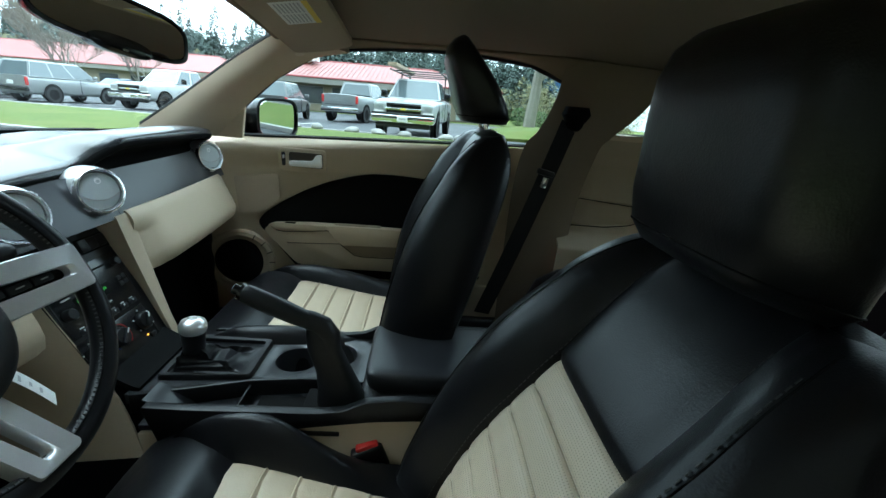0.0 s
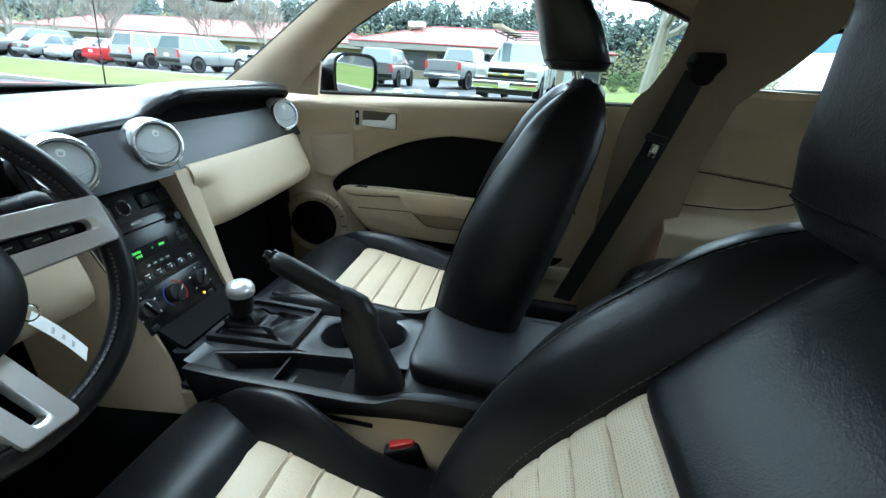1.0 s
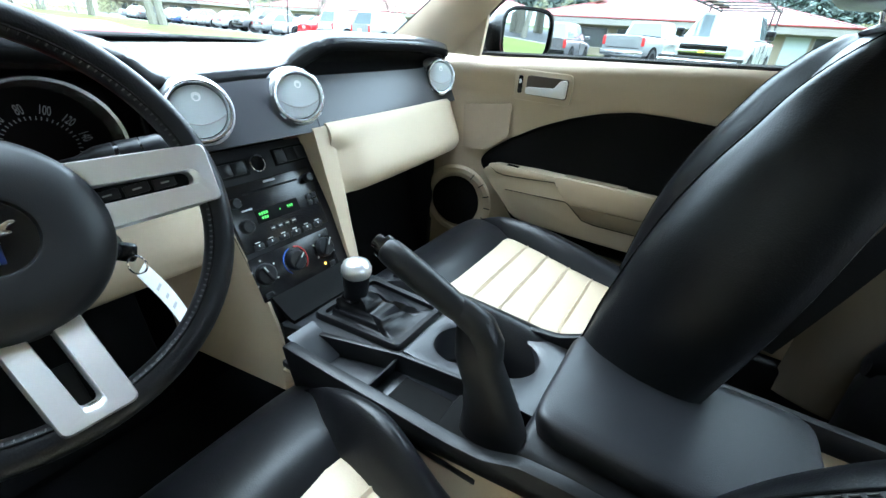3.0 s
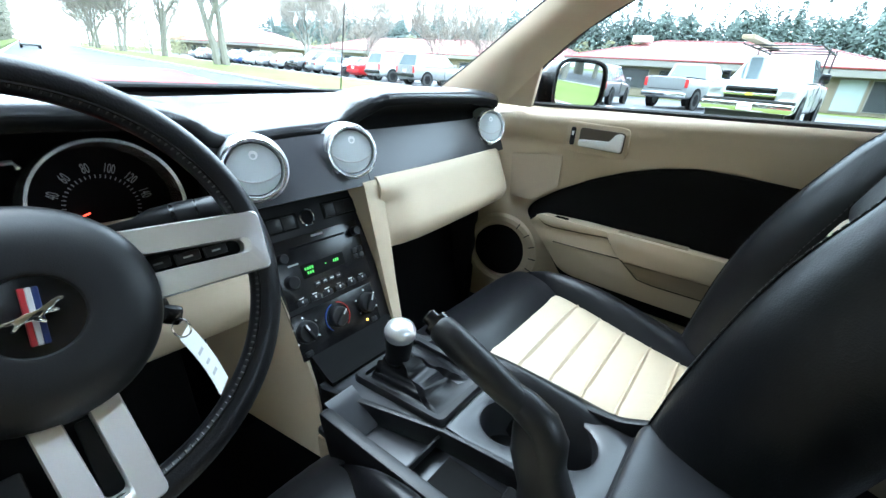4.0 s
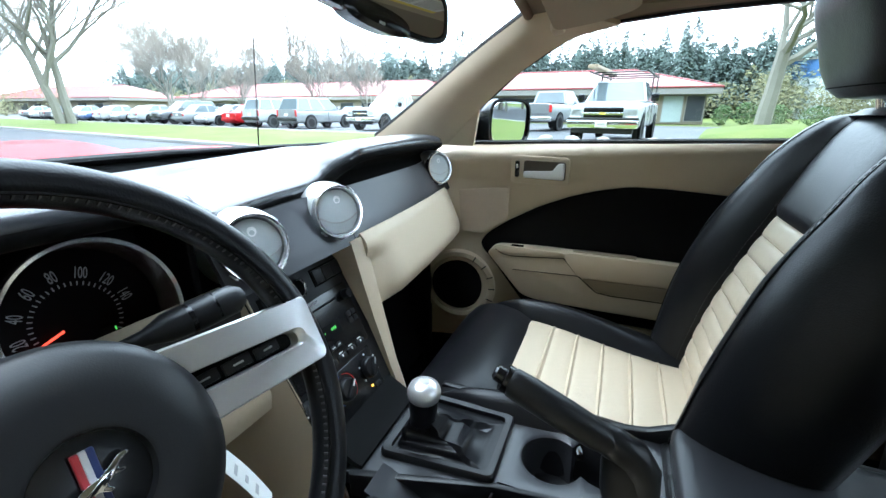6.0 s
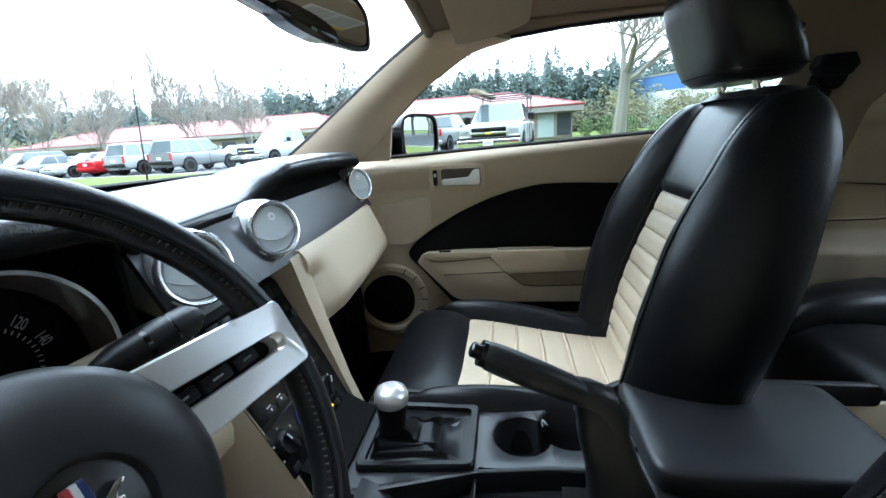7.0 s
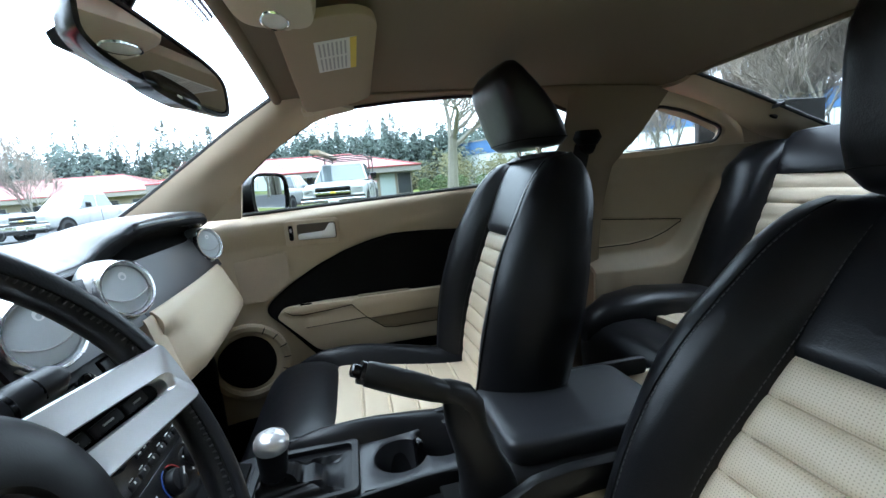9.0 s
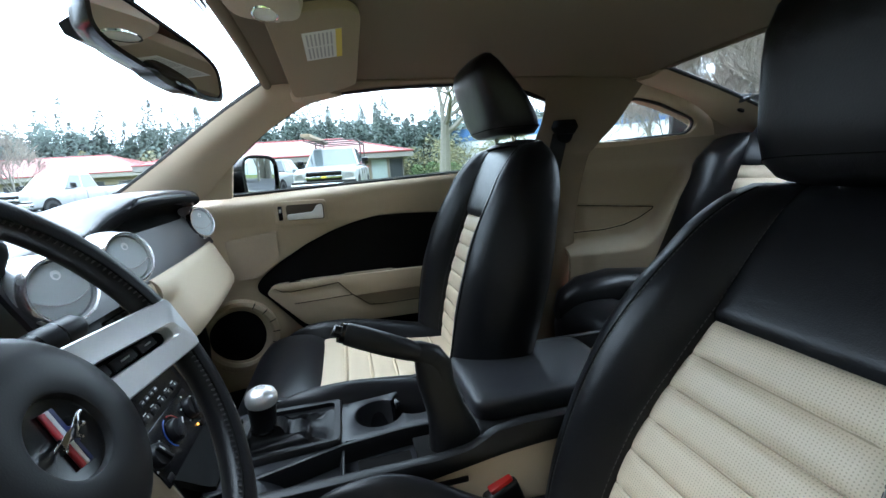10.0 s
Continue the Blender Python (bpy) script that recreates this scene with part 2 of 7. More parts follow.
def tube(points, radius, n=10, m=None, loop=False, flat=1.0):
    """A round rod along points; radius may be a list."""
    pts = [Vector(p) for p in points]
    radii = radius if isinstance(radius, (list, tuple)) else [radius] * len(pts)
    rings, side = [], None
    for i, p in enumerate(pts):
        if loop:
            way = pts[(i + 1) % len(pts)] - pts[i - 1]
        else:
            way = pts[min(i + 1, len(pts) - 1)] - pts[max(i - 1, 0)]
        way.normalize()
        if side is None:
            side = way.orthogonal().normalized()
        side = (side - way * side.dot(way)).normalized()
        up = way.cross(side)
        rings.append([p + radii[i] * (math.cos(a) * side + flat * math.sin(a) * up) for a in (2 * math.pi * k / n for k in range(n))])
    return loft(rings, True, True, m, loop)


def prism(poly, depth, bev=0.0, seg=2, m=None):
    """A polygon in x and y, raised by depth along z."""
    bm = bmesh.new()
    face = bm.faces.new([bm.verts.new((x, y, 0)) for x, y in poly])
    top = bmesh.ops.extrude_face_region(bm, geom=[face])
    bmesh.ops.translate(bm, vec=(0, 0, depth), verts=[v for v in top["geom"] if isinstance(v, bmesh.types.BMVert)])
    bmesh.ops.recalc_face_normals(bm, faces=bm.faces)
    if bev:
        bmesh.ops.bevel(bm, geom=bm.edges[:], offset=bev, segments=seg, affect="EDGES", profile=0.5, clamp_overlap=True)
    return mark(bm, m)


def sheet(fn, us, vs, thick=0.0, m=None):
    """A skin from fn(u, v); thick gives it a back, against its normals."""
    bm = bmesh.new()
    rows = [[bm.verts.new(fn(u, v)) for u in us] for v in vs]
    for a, b in zip(rows, rows[1:]):
        for k in range(len(a) - 1):
            bm.faces.new((a[k], a[k + 1], b[k + 1], b[k]))
    bm.normal_update()
    if thick:
        bmesh.ops.solidify(bm, geom=bm.faces[:], thickness=thick)
    return mark(bm, m)


def add(bm, other, m=None):
    """Joins other into bm."""
    me = bpy.data.meshes.new("tmp")
    mark(other, m).to_mesh(me)
    other.free()
    bm.from_mesh(me)
    bpy.data.meshes.remove(me)
    return bm


def span(a, b, n):
    return [a + (b - a) * k / (n - 1) for k in range(n)]


def smooth(a, b, x):
    t = max(0.0, min(1.0, (x - a) / (b - a)))
    return t * t * (3 - 2 * t)


def curve_at(keys, x):
    """A smooth value through sorted (x, value) keys."""
    if x <= keys[0][0]:
        return keys[0][1]
    for i in range(len(keys) - 1):
        (x0, y0), (x1, y1) = keys[i], keys[i + 1]
        if x <= x1:
            xa, ya = keys[max(0, i - 1)]
            xb, yb = keys[min(len(keys) - 1, i + 2)]
            s0 = (y1 - ya) / (x1 - xa) if x1 > xa else 0
            s1 = (yb - y0) / (xb - x0) if xb > x0 else 0
            h, t = x1 - x0, (x - x0) / (x1 - x0)
            return ((2 * t**3 - 3 * t**2 + 1) * y0 + (t**3 - 2 * t**2 + t) * h * s0 + (3 * t**2 - 2 * t**3) * y1 + (t**3 - t**2) * h * s1)
    return keys[-1][1]


def ring(hx, hy, z, power=3.0, n=28, cx=0.0, cy=0.0):
    """A rounded-rectangle ring at height z."""
    out = []
    for k in range(n):
        a = 2 * math.pi * k / n
        c, s = math.cos(a), math.sin(a)
        out.append((cx + hx * math.copysign(abs(c) ** (2 / power), c), cy + hy * math.copysign(abs(s) ** (2 / power), s), z))
    return out


def pillow(stations, n=28, m=None):
    """A soft closed body from stations (height, half x, half y, cx, cy, power)."""
    return loft([ring(hx, hy, z, p, n, cx, cy) for z, hx, hy, cx, cy, p in stations], True, True, m)


def stitches(points, length=0.006, gap=0.004, r=0.0007):
    """A row of thread stitches along points."""
    bm = bmesh.new()
    pts = [Vector(p) for p in points]
    run, step = 0.0, length + gap
    nextat = 0.0
    for a, b in zip(pts, pts[1:]):
        d = (b - a).length
        while d > 1e-6 and nextat < run + d:
            s = a.lerp(b, (nextat - run) / d)
            e = s + (b - a).normalized() * length
            side = (e - s).orthogonal().normalized() * r
            up = (e - s).normalized().cross(side)
            rows = [[bm.verts.new(p + q) for q in (side, up, -side, -up)] for p in (s, e)]
            for k in range(4):
                bm.faces.new((rows[0][k], rows[0][(k + 1) % 4], rows[1][(k + 1) % 4], rows[1][k]))
            nextat += step
        run += d
    return bm


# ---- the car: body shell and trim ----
# the cream trim darkened: shade at the rear of the cabin is in this colour
QTRIM = material("shaded_quarter_trim", (0.40, 0.335, 0.238), 0.6, grain=0.05, scale=300, vary=0.05, blot=5, bump=0.3, bscale=900)


def ladder(a, b, n, thick=0.0, bulge=None, m=None):
    """A skin between two curves of keyed points; bulge(s, t) moves it along."""
    def at(keys, t):
        return Vector([curve_at([(k / (len(keys) - 1), p[i]) for k, p in enumerate(keys)], t) for i in range(3)])
    return sheet(lambda u, v: at(a, v).lerp(at(b, v), u) + (bulge(u, v) if bulge else Vector()), span(0, 1, 9), span(0, 1, n), thick, m)


def yz(poly):
    return [(-y, z) for y, z in poly]


def on_door(x=0.675):
    """Local x, y, z to -y, z, and towards the cabin from the plane at x."""
    return Matrix(((0, 0, -1, x), (-1, 0, 0, 0), (0, 1, 0, 0), (0, 0, 0, 1)))


def rounded(poly, r, n=4):
    """Rounds the corners of a polygon."""
    out = []
    for i, p in enumerate(poly):
        p, a, b = Vector(p), Vector(poly[i - 1]), Vector(poly[(i + 1) % len(poly)])
        ra = min(r, 0.45 * (a - p).length)
        rb = min(r, 0.45 * (b - p).length)
        s, e = p + (a - p).normalized() * ra, p + (b - p).normalized() * rb
        for k in range(n + 1):
            t = k / n
            out.append(tuple((1 - t) ** 2 * s + 2 * t * (1 - t) * p + t * t * e))
    return out


def mirrored(bm):
    bmesh.ops.scale(bm, vec=(-1, 1, 1), verts=bm.verts)
    bmesh.ops.reverse_faces(bm, faces=bm.faces)
    return bm


car = thing("car", "red two-door coupe with a cream and black leather cabin", "car")

# Roof lining, in one soft sheet from the windscreen header to the rear glass.
def liner_z(x, y):
    crown = 0.042 * (1 - (x / 0.60) ** 2)
    return 1.248 + crown - 0.010 * smooth(0.35, 0.52, y) - 0.02 * smooth(-0.3, -0.62, y)


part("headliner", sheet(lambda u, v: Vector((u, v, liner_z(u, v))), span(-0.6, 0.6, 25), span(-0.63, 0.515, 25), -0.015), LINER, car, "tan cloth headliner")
part("roof_skin", sheet(lambda u, v: Vector((u, v, liner_z(u, v) + 0.05)), span(-0.66, 0.66, 13), span(-0.68, 0.53, 13), -0.012), PAINT, car)
roll = tube([(x, 0.517, liner_z(x, 0.515) + 0.002) for x in span(-0.60, 0.60, 25)], 0.012, 10)
part("header_roll", roll, LINER, car)
part("header_seal", tube([(x, 0.529, liner_z(x, 0.515) + 0.010) for x in span(-0.60, 0.60, 21)], 0.007, 8), RUBBER, car)

# Windscreen pillars and roof rails.
EDGE_W = [(0.585, 0.515, 1.250), (0.603, 0.63, 1.182), (0.618, 0.74, 1.108), (0.632, 0.85, 1.035), (0.645, 0.96, 0.965)]
EDGE_S = [(0.612, 0.33, 1.228), (0.620, 0.43, 1.206), (0.628, 0.545, 1.139), (0.642, 0.635, 1.065), (0.655, 0.74, 0.962)]
RAIL_T = [(0.585, 0.515, 1.250), (0.575, 0.30, 1.256), (0.575, 0.0, 1.260), (0.575, -0.30, 1.252), (0.555, -0.62, 1.225)]
RAIL_B = [(0.612, 0.33, 1.228), (0.618, 0.20, 1.240), (0.620, 0.0, 1.246), (0.616, -0.20, 1.228), (0.608, -0.325, 1.180)]
for side in (1, -1):
    bm = ladder(EDGE_W, EDGE_S, 25, 0.012, lambda u, v: Vector((-0.022 * math.sin(math.pi * u), -0.010 * math.sin(math.pi * u), 0.0)))
    part("windscreen_pillar", bm if side > 0 else mirrored(bm), TRIM, car, "cream windscreen pillar trim")
    bm = ladder(RAIL_T, RAIL_B, 25, 0.012, lambda u, v: Vector((-0.006 * math.sin(math.pi * u), 0, -0.004 * math.sin(math.pi * u))))
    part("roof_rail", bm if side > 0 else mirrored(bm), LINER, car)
    bm = tube([(side * (x + 0.012), y + 0.004, z + 0.008) for x, y, z in [tuple(curve_at([(k / 4, p[i]) for k, p in enumerate(EDGE_W)], t) for i in range(3)) for t in span(0, 1, 15)]], 0.009, 8)
    part("windscreen_seal", bm, RUBBER, car)
    bm = tube([(side * (x + 0.012), y, z + 0.002) for x, y, z in RAIL_B[::-1] + EDGE_S], 0.008, 8)
    part("window_seal", bm, RUBBER, car)
    bm = tube([(side * 0.572, y, liner_z(0.572, y) - 0.003) for y in span(-0.6, 0.48, 21)], 0.004, 6)
    part("liner_bead", bm, LINER, car)

# Windscreen.
WS_TOP = [(-0.60, 0.52, 1.257), (-0.3, 0.535, 1.283), (0, 0.54, 1.292), (0.3, 0.535, 1.283), (0.60, 0.52, 1.257)]
WS_LOW = [(-0.67, 0.99, 0.955), (-0.35, 1.17, 0.948), (0, 1.23, 0.946), (0.35, 1.17, 0.948), (0.67, 0.99, 0.955)]
glass = part("windscreen", ladder(WS_TOP, WS_LOW, 17), PANE, car, "windscreen tinted to dim the view outside")
glass.visible_shadow = False
FRIT_T = [Vector(a).lerp(Vector(b), 0.972) + Vector((0, -0.004, -0.003)) for a, b in zip(WS_TOP, WS_LOW)]
FRIT_B = [Vector(b) + Vector((0, 0.0, -0.006)) for b in WS_LOW]
part("windscreen_band", ladder(FRIT_T, FRIT_B, 17), FRIT, car, "black band along the foot of the windscreen")
bm = bmesh.new()
for i in range(46):
    for j in range(7):
        r = 0.0042 * (1 - j / 8)
        x = -0.17 + 0.0074 * i + (0.0037 if j % 2 else 0)
        add(bm, lathe([(0, 0), (r, 0)], 6), pose(x, 0.540 + 0.0062 * j, 1.2855 - 0.0041 * j, -56, 0, 0))
part("dot_band", bm, FRIT, car, "black ceramic dots on the windscreen")

# Side window glass on the far door, quarter glass and rear glass.
bm = sheet(lambda u, v: Vector((0.70 - 0.085 * v - 0.01 * v * v, u, 0.94 + 0.31 * v)), span(-0.34, 0.70, 9), span(0, 1, 5))
bm.verts.ensure_lookup_table()
for v in bm.verts:
    if v.co.y > 0.66 - 1.0 * max(0, v.co.z - 1.04) - 2.0 * max(0, v.co.z - 1.16):
        v.co.y = 0.66 - 1.0 * max(0, v.co.z - 1.04) - 2.0 * max(0, v.co.z - 1.16)
pane = part("door_glass", bm, SIDEGLASS, car)
pane.visible_shadow = False

QW = [(-0.474, 1.046), (-0.548, 1.155), (-0.590, 1.187), (-0.70, 1.168), (-0.865, 1.112), (-0.872, 1.085), (-0.855, 1.062)]
def quarter_x(z):
    return 0.640 - 0.42 * max(0.0, z - 1.04)


def quarter_ring(grow):
    c = Vector((-0.67, 1.11))
    out = []
    for y, z in rounded(QW, 0.03, 3):
        d = Vector((y, z)) - c
        out.append(c + d * (1 + grow / d.length))
    return out


for side in (1, -1):
    rows = []
    for grow, deep in ((0.0, 0.03), (0.0, 0.012), (0.006, 0.0), (0.016, -0.002), (0.075, 0.004), (0.15, 0.02)):
        rows.append([(side * (quarter_x(p.y) + deep), p.x, min(p.y, 1.235)) for p in quarter_ring(grow)])
    part("quarter_window_trim", loft(rows, True, False), TRIM, car, fix=False)
    part("quarter_window_seal", tube([(side * (quarter_x(p.y) + 0.012), p.x, p.y) for p in quarter_ring(-0.003)], 0.006, 6, None, True), RUBBER, car)
    bm = bmesh.new()
    bm.faces.new([bm.verts.new((side * (quarter_x(p.y) + 0.02), p.x, p.y)) for p in quarter_ring(0.002)])
    pane = part("quarter_glass", bm, TINTED, car, "tinted quarter glass")
    pane.visible_shadow = False

RG_T = [(-0.47, -0.60, 1.247), (-0.25, -0.63, 1.262), (0, -0.64, 1.268), (0.25, -0.63, 1.262), (0.47, -0.60, 1.247)]
RG_L = [(-0.50, -1.20, 1.055), (-0.25, -1.26, 1.06), (0, -1.28, 1.062), (0.25, -1.26, 1.06), (0.50, -1.20, 1.055)]
pane = part("rear_glass", ladder(RG_T, RG_L, 13), TINTED, car, "tinted rear glass")
pane.visible_shadow = False
for side in (1, -1):
    a = [(0.455, -0.60, 1.243), (0.468, -0.80, 1.186), (0.478, -1.0, 1.118), (0.49, -1.22, 1.045)]
    b = [(0.575, -0.57, 1.232), (0.585, -0.80, 1.170), (0.61, -0.98, 1.085), (0.63, -1.2, 1.03)]
    bm = ladder(a, b, 15, 0.012, lambda u, v: Vector((-0.010 * math.sin(math.pi * u), 0, -0.012 * math.sin(math.pi * u))))
    part("rear_pillar", bm if side > 0 else mirrored(bm), TRIM, car, "cream rear pillar trim")
    part("rear_glass_seal", tube([(side * (x - 0.004), y, z + 0.004) for x, y, z in a], 0.006, 6), RUBBER, car)
for side in (1, -1):
    b = [(0.585, -0.55, 1.245), (0.592, -0.80, 1.180), (0.615, -0.98, 1.09), (0.60, -1.2, 1.035)]
    c = [(0.66, -0.50, 1.225), (0.66, -0.80, 1.13), (0.66, -0.98, 1.045), (0.62, -1.2, 0.98)]
    bm = ladder(b, c, 15, 0.01)
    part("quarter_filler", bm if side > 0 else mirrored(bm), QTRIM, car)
part("rear_header", tube([(x, -0.632 + 0.03 * (x / 0.47) ** 2, 1.266 - 0.02 * (x / 0.47) ** 2) for x in span(-0.47, 0.47, 15)], 0.007, 8), LINER, car)
clip = bmesh.new()
add(clip, box(0.06, 0.02, 0.012, 0.004), pose(0.468, -0.905, 1.148, -15, 0, -30))
add(clip, lathe([(0, 0.004), (0.010, 0.002), (0.012, -0.004), (0, -0.006)], 12), pose(0.497, -0.93, 1.122, 0, -40, 0))
part("belt_guide", clip, PLASTIC, car)

# Rear quarter trim, centre pillars, floor and tail.
def ledge_z(y):
    """The armrest ledge along the quarter trim sweeps up towards the rear seat."""
    return 0.705 + 0.24 * smooth(-0.60, -0.86, y) ** 1.5


def quarter_skin(u, v):
    y, z = u, v
    x = quarter_x(z) + 0.012 * smooth(0.75, 0.45, z)
    x -= 0.010 * smooth(0.985, 0.96, z) * smooth(-0.40, -0.46, y)
    x -= (0.062 - 0.02 * smooth(-0.60, -0.88, y)) * smooth(ledge_z(y) + 0.026, ledge_z(y) - 0.026, z) * smooth(0.25, 0.55, z) * smooth(-0.93, -0.85, y)
    lo, hi = curve_at([(-0.72, 0.818), (-0.70, 0.803), (-0.66, 0.782), (-0.60, 0.762), (-0.52, 0.752), (-0.35, 0.753)], y), 0.850 + 0.092 * (y + 0.358)
    pocket = smooth(-0.722, -0.712, y) * smooth(lo - 0.004, lo + 0.004, z) * smooth(hi + 0.004, hi - 0.004, z)
    return Vector((x + 0.012 * pocket - 0.09 * smooth(-0.95, -1.10, y), y, z))


POCKET = [(-0.37, 0.849), (-0.55, 0.832), (-0.70, 0.8185), (-0.716, 0.8165), (-0.712, 0.808), (-0.70, 0.803), (-0.66, 0.782), (-0.60, 0.762), (-0.52, 0.752), (-0.37, 0.753)]
for side in (1, -1):
    zs = sorted(set(span(0.28, 0.66, 8) + span(0.67, 0.94, 66) + span(0.95, 1.05, 8)))
    bm = sheet(quarter_skin, span(-1.12, -0.36, 150), zs, -0.012)
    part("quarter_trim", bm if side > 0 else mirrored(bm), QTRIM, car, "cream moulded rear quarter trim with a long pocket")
    a = [(0.600, -0.302, 1.246), (0.618, -0.286, 1.13), (0.628, -0.252, 1.045), (0.640, -0.215, 0.985), (0.656, -0.20, 0.80), (0.665, -0.20, 0.3)]
    b = [(0.566, -0.612, 1.236), (0.600, -0.535, 1.115), (0.622, -0.472, 1.045), (0.632, -0.440, 0.985), (0.640, -0.40, 0.75), (0.65, -0.40, 0.3)]
    bm = ladder(a, b, 25, 0.012, lambda u, v: Vector((-0.030 * math.sin(math.pi * u), 0, 0)))
    part("pocket_line", tube([(side * (quarter_x(z) - 0.0115), y, z) for y, z in POCKET], 0.0016, 6), DARK, car)
    # the pillar takes the darker liner colour to paint in its shade
    part("centre_pillar", bm if side > 0 else mirrored(bm), LINER, car, "pillar behind the door, its shade in a darker liner colour")
part("floor_pan", box(1.36, 2.6, 0.03, 0.0, 1, pose(0, 0.02, 0.235)), CARPET, car, "black carpeted floor")
part("footwell_wall", box(1.36, 0.03, 0.60, 0.0, 1, pose(0, 1.02, 0.53, -20, 0, 0)), CARPET, car)
# unseen boxes added outside the trim to stop light bleeding in
for side in (1, -1):
    part("rear_light_stop", box(0.02, 0.56, 0.34, 0.004, 1, pose(side * 0.70, -1.12, 1.03)), RUBBER, car)
part("parcel_shelf", box(1.2, 0.36, 0.025, 0.008, 2, pose(0, -1.20, 1.025)), PLASTIC, car)
part("tail_wall", box(1.3, 0.03, 0.8, 0.0, 1, pose(0, -1.36, 0.63)), CARPET, car)
for side in (1, -1):
    part("sill_plate", box(0.10, 1.25, 0.14, 0.02, 3, pose(side * 0.70, 0.2, 0.30)), PLASTIC, car)
part("driver_sill_skin", box(0.08, 2.6, 0.30, 0.05, 3, pose(-0.80, 0.1, 0.27)), PAINT, car)
part("flank_skin", box(0.04, 3.0, 0.70, 0.02, 3, pose(0.86, -0.1, 0.56)), PAINT, car)
part("rear_flank_skin", box(0.04, 1.2, 0.72, 0.02, 3, pose(-0.74, -0.95, 0.62)), PAINT, car)

for side in (1, -1):
    part("footwell_side", box(0.03, 0.34, 0.66, 0.0, 1, pose(side * 0.672, 0.965, 0.58)), CARPET, car)
    part("kick_trim", box(0.03, 0.30, 0.44, 0.01, 2, pose(side * 0.645, 0.935, 0.53)), PLASTIC, car)
    part("scuttle_end", box(0.06, 0.40, 0.03, 0.0, 1, pose(side * 0.70, 1.0, 0.925)), PLASTIC, car)

# Bonnet, cowl and wipers, seen over the dashboard.
def bonnet(u, v):
    x, y = u, v
    z = 0.905 + 0.012 * (1 - (x / 0.8) ** 2) - 0.030 * smooth(1.5, 2.1, y) - 0.07 * smooth(2.0, 2.7, y)
    z += 0.040 * smooth(0.30, 0.14, abs(x)) * smooth(2.7, 2.3, y)
    return Vector((x, y, z - 0.12 * smooth(0.62, 0.85, abs(x)) - 0.05 * smooth(1.46, 1.30, y)))


part("bonnet", sheet(bonnet, span(-0.86, 0.86, 35), span(1.30, 2.70, 22), -0.02), PAINT, car, "glossy red bonnet with a raised centre")
part("cowl", sheet(lambda u, v: Vector((u, v - 0.19 * (u / 0.67) ** 2, 0.905 - 0.02 * math.sin(math.pi * (v - 1.22) / 0.14))), span(-0.72, 0.72, 21), span(1.20, 1.40, 7), -0.01), RUBBER, car)
wiper = bmesh.new()
add(wiper, tube([(-0.42, 1.215, 0.950), (-0.10, 1.262, 0.954), (0.20, 1.252, 0.952)], 0.007, 6))
add(wiper, tube([(0.20, 1.252, 0.953), (0.45, 1.17, 0.950), (0.62, 1.08, 0.950)], 0.006, 6))
part("wiper", wiper, RUBBER, car)
part("aerial", tube([(0.73, 1.50, 0.90), (0.745, 1.47, 1.32)], [0.003, 0.0015], 6), RUBBER, car)
part("aerial_base", lathe([(0.018, 0), (0.014, 0.015), (0.004, 0.03), (0, 0.03)], 12, pose(0.73, 1.50, 0.885)), RUBBER, car)
for x in (-0.16, 0.10, 0.24):
    part("washer_jet", box(0.022, 0.02, 0.012, 0.004, 2, pose(x, 1.40, 0.916)), RUBBER, car)


PATCH = material("pierced_trim", (0.49, 0.405, 0.30), 0.7, grain=0.35, scale=700, vary=0.08, blot=30, bump=0.3, bscale=1100)

# ---- far door ----
door = thing("passenger_door", "closed passenger door trim in cream and black suede", "car door")


def door_skin(u, v):
    y, z = u, v
    sill = 0.958 - 0.034 * (y - 0.65)
    x = 0.675 - 0.022 * smooth(0.86, 0.925, z) + 0.045 * smooth(sill - 0.035, sill + 0.004, z) ** 2
    x -= 0.02 * smooth(0.60, 0.82, y)
    return Vector((x, y, z if z < 0.90 else 0.90 + (z - 0.90) * (sill - 0.90) / 0.06))


zs = sorted(set(span(0.34, 0.86, 12) + span(0.865, 0.96, 16)))
part("door_panel", sheet(door_skin, span(-0.335, 0.83, 40), zs, -0.04), TRIM, door, "cream grained door panel")
INSERT = [(0.632, 0.690), (0.615, 0.712), (0.56, 0.752), (0.48, 0.798), (0.40, 0.832), (0.33, 0.853), (0.26, 0.866), (0.18, 0.866),
          (0.0, 0.856), (-0.10, 0.850), (-0.13, 0.80), (-0.13, 0.54), (-0.10, 0.50), (0.47, 0.505), (0.505, 0.522), (0.60, 0.640), (0.632, 0.672)]
part("door_insert", prism(yz(rounded(INSERT, 0.02)), 0.007, 0.003, 2, on_door(0.677)), CLOTH, door, "black suede door insert")
part("insert_piping", tube([(0.670, y, z) for y, z in rounded(INSERT, 0.02)], 0.0035, 6, None, True), CLOTH, door)
ARM = [(0.606, 0.672), (0.585, 0.688), (0.46, 0.694), (-0.13, 0.688), (-0.13, 0.548), (0.30, 0.548), (0.47, 0.552), (0.505, 0.562)]
part("armrest", prism(yz(rounded(ARM, 0.015)), 0.05, 0.012, 3, on_door(0.674)), TRIM, door, "cream padded armrest")
# cream trim darkened: the shade in the armrest recesses is put into this colour
TRIMSHADE = material("shaded_trim", (0.30, 0.24, 0.165), 0.7, grain=0.05, scale=300, vary=0.05)
SEAMSHADE = material("seam_shade", (0.06, 0.048, 0.033), 0.8)
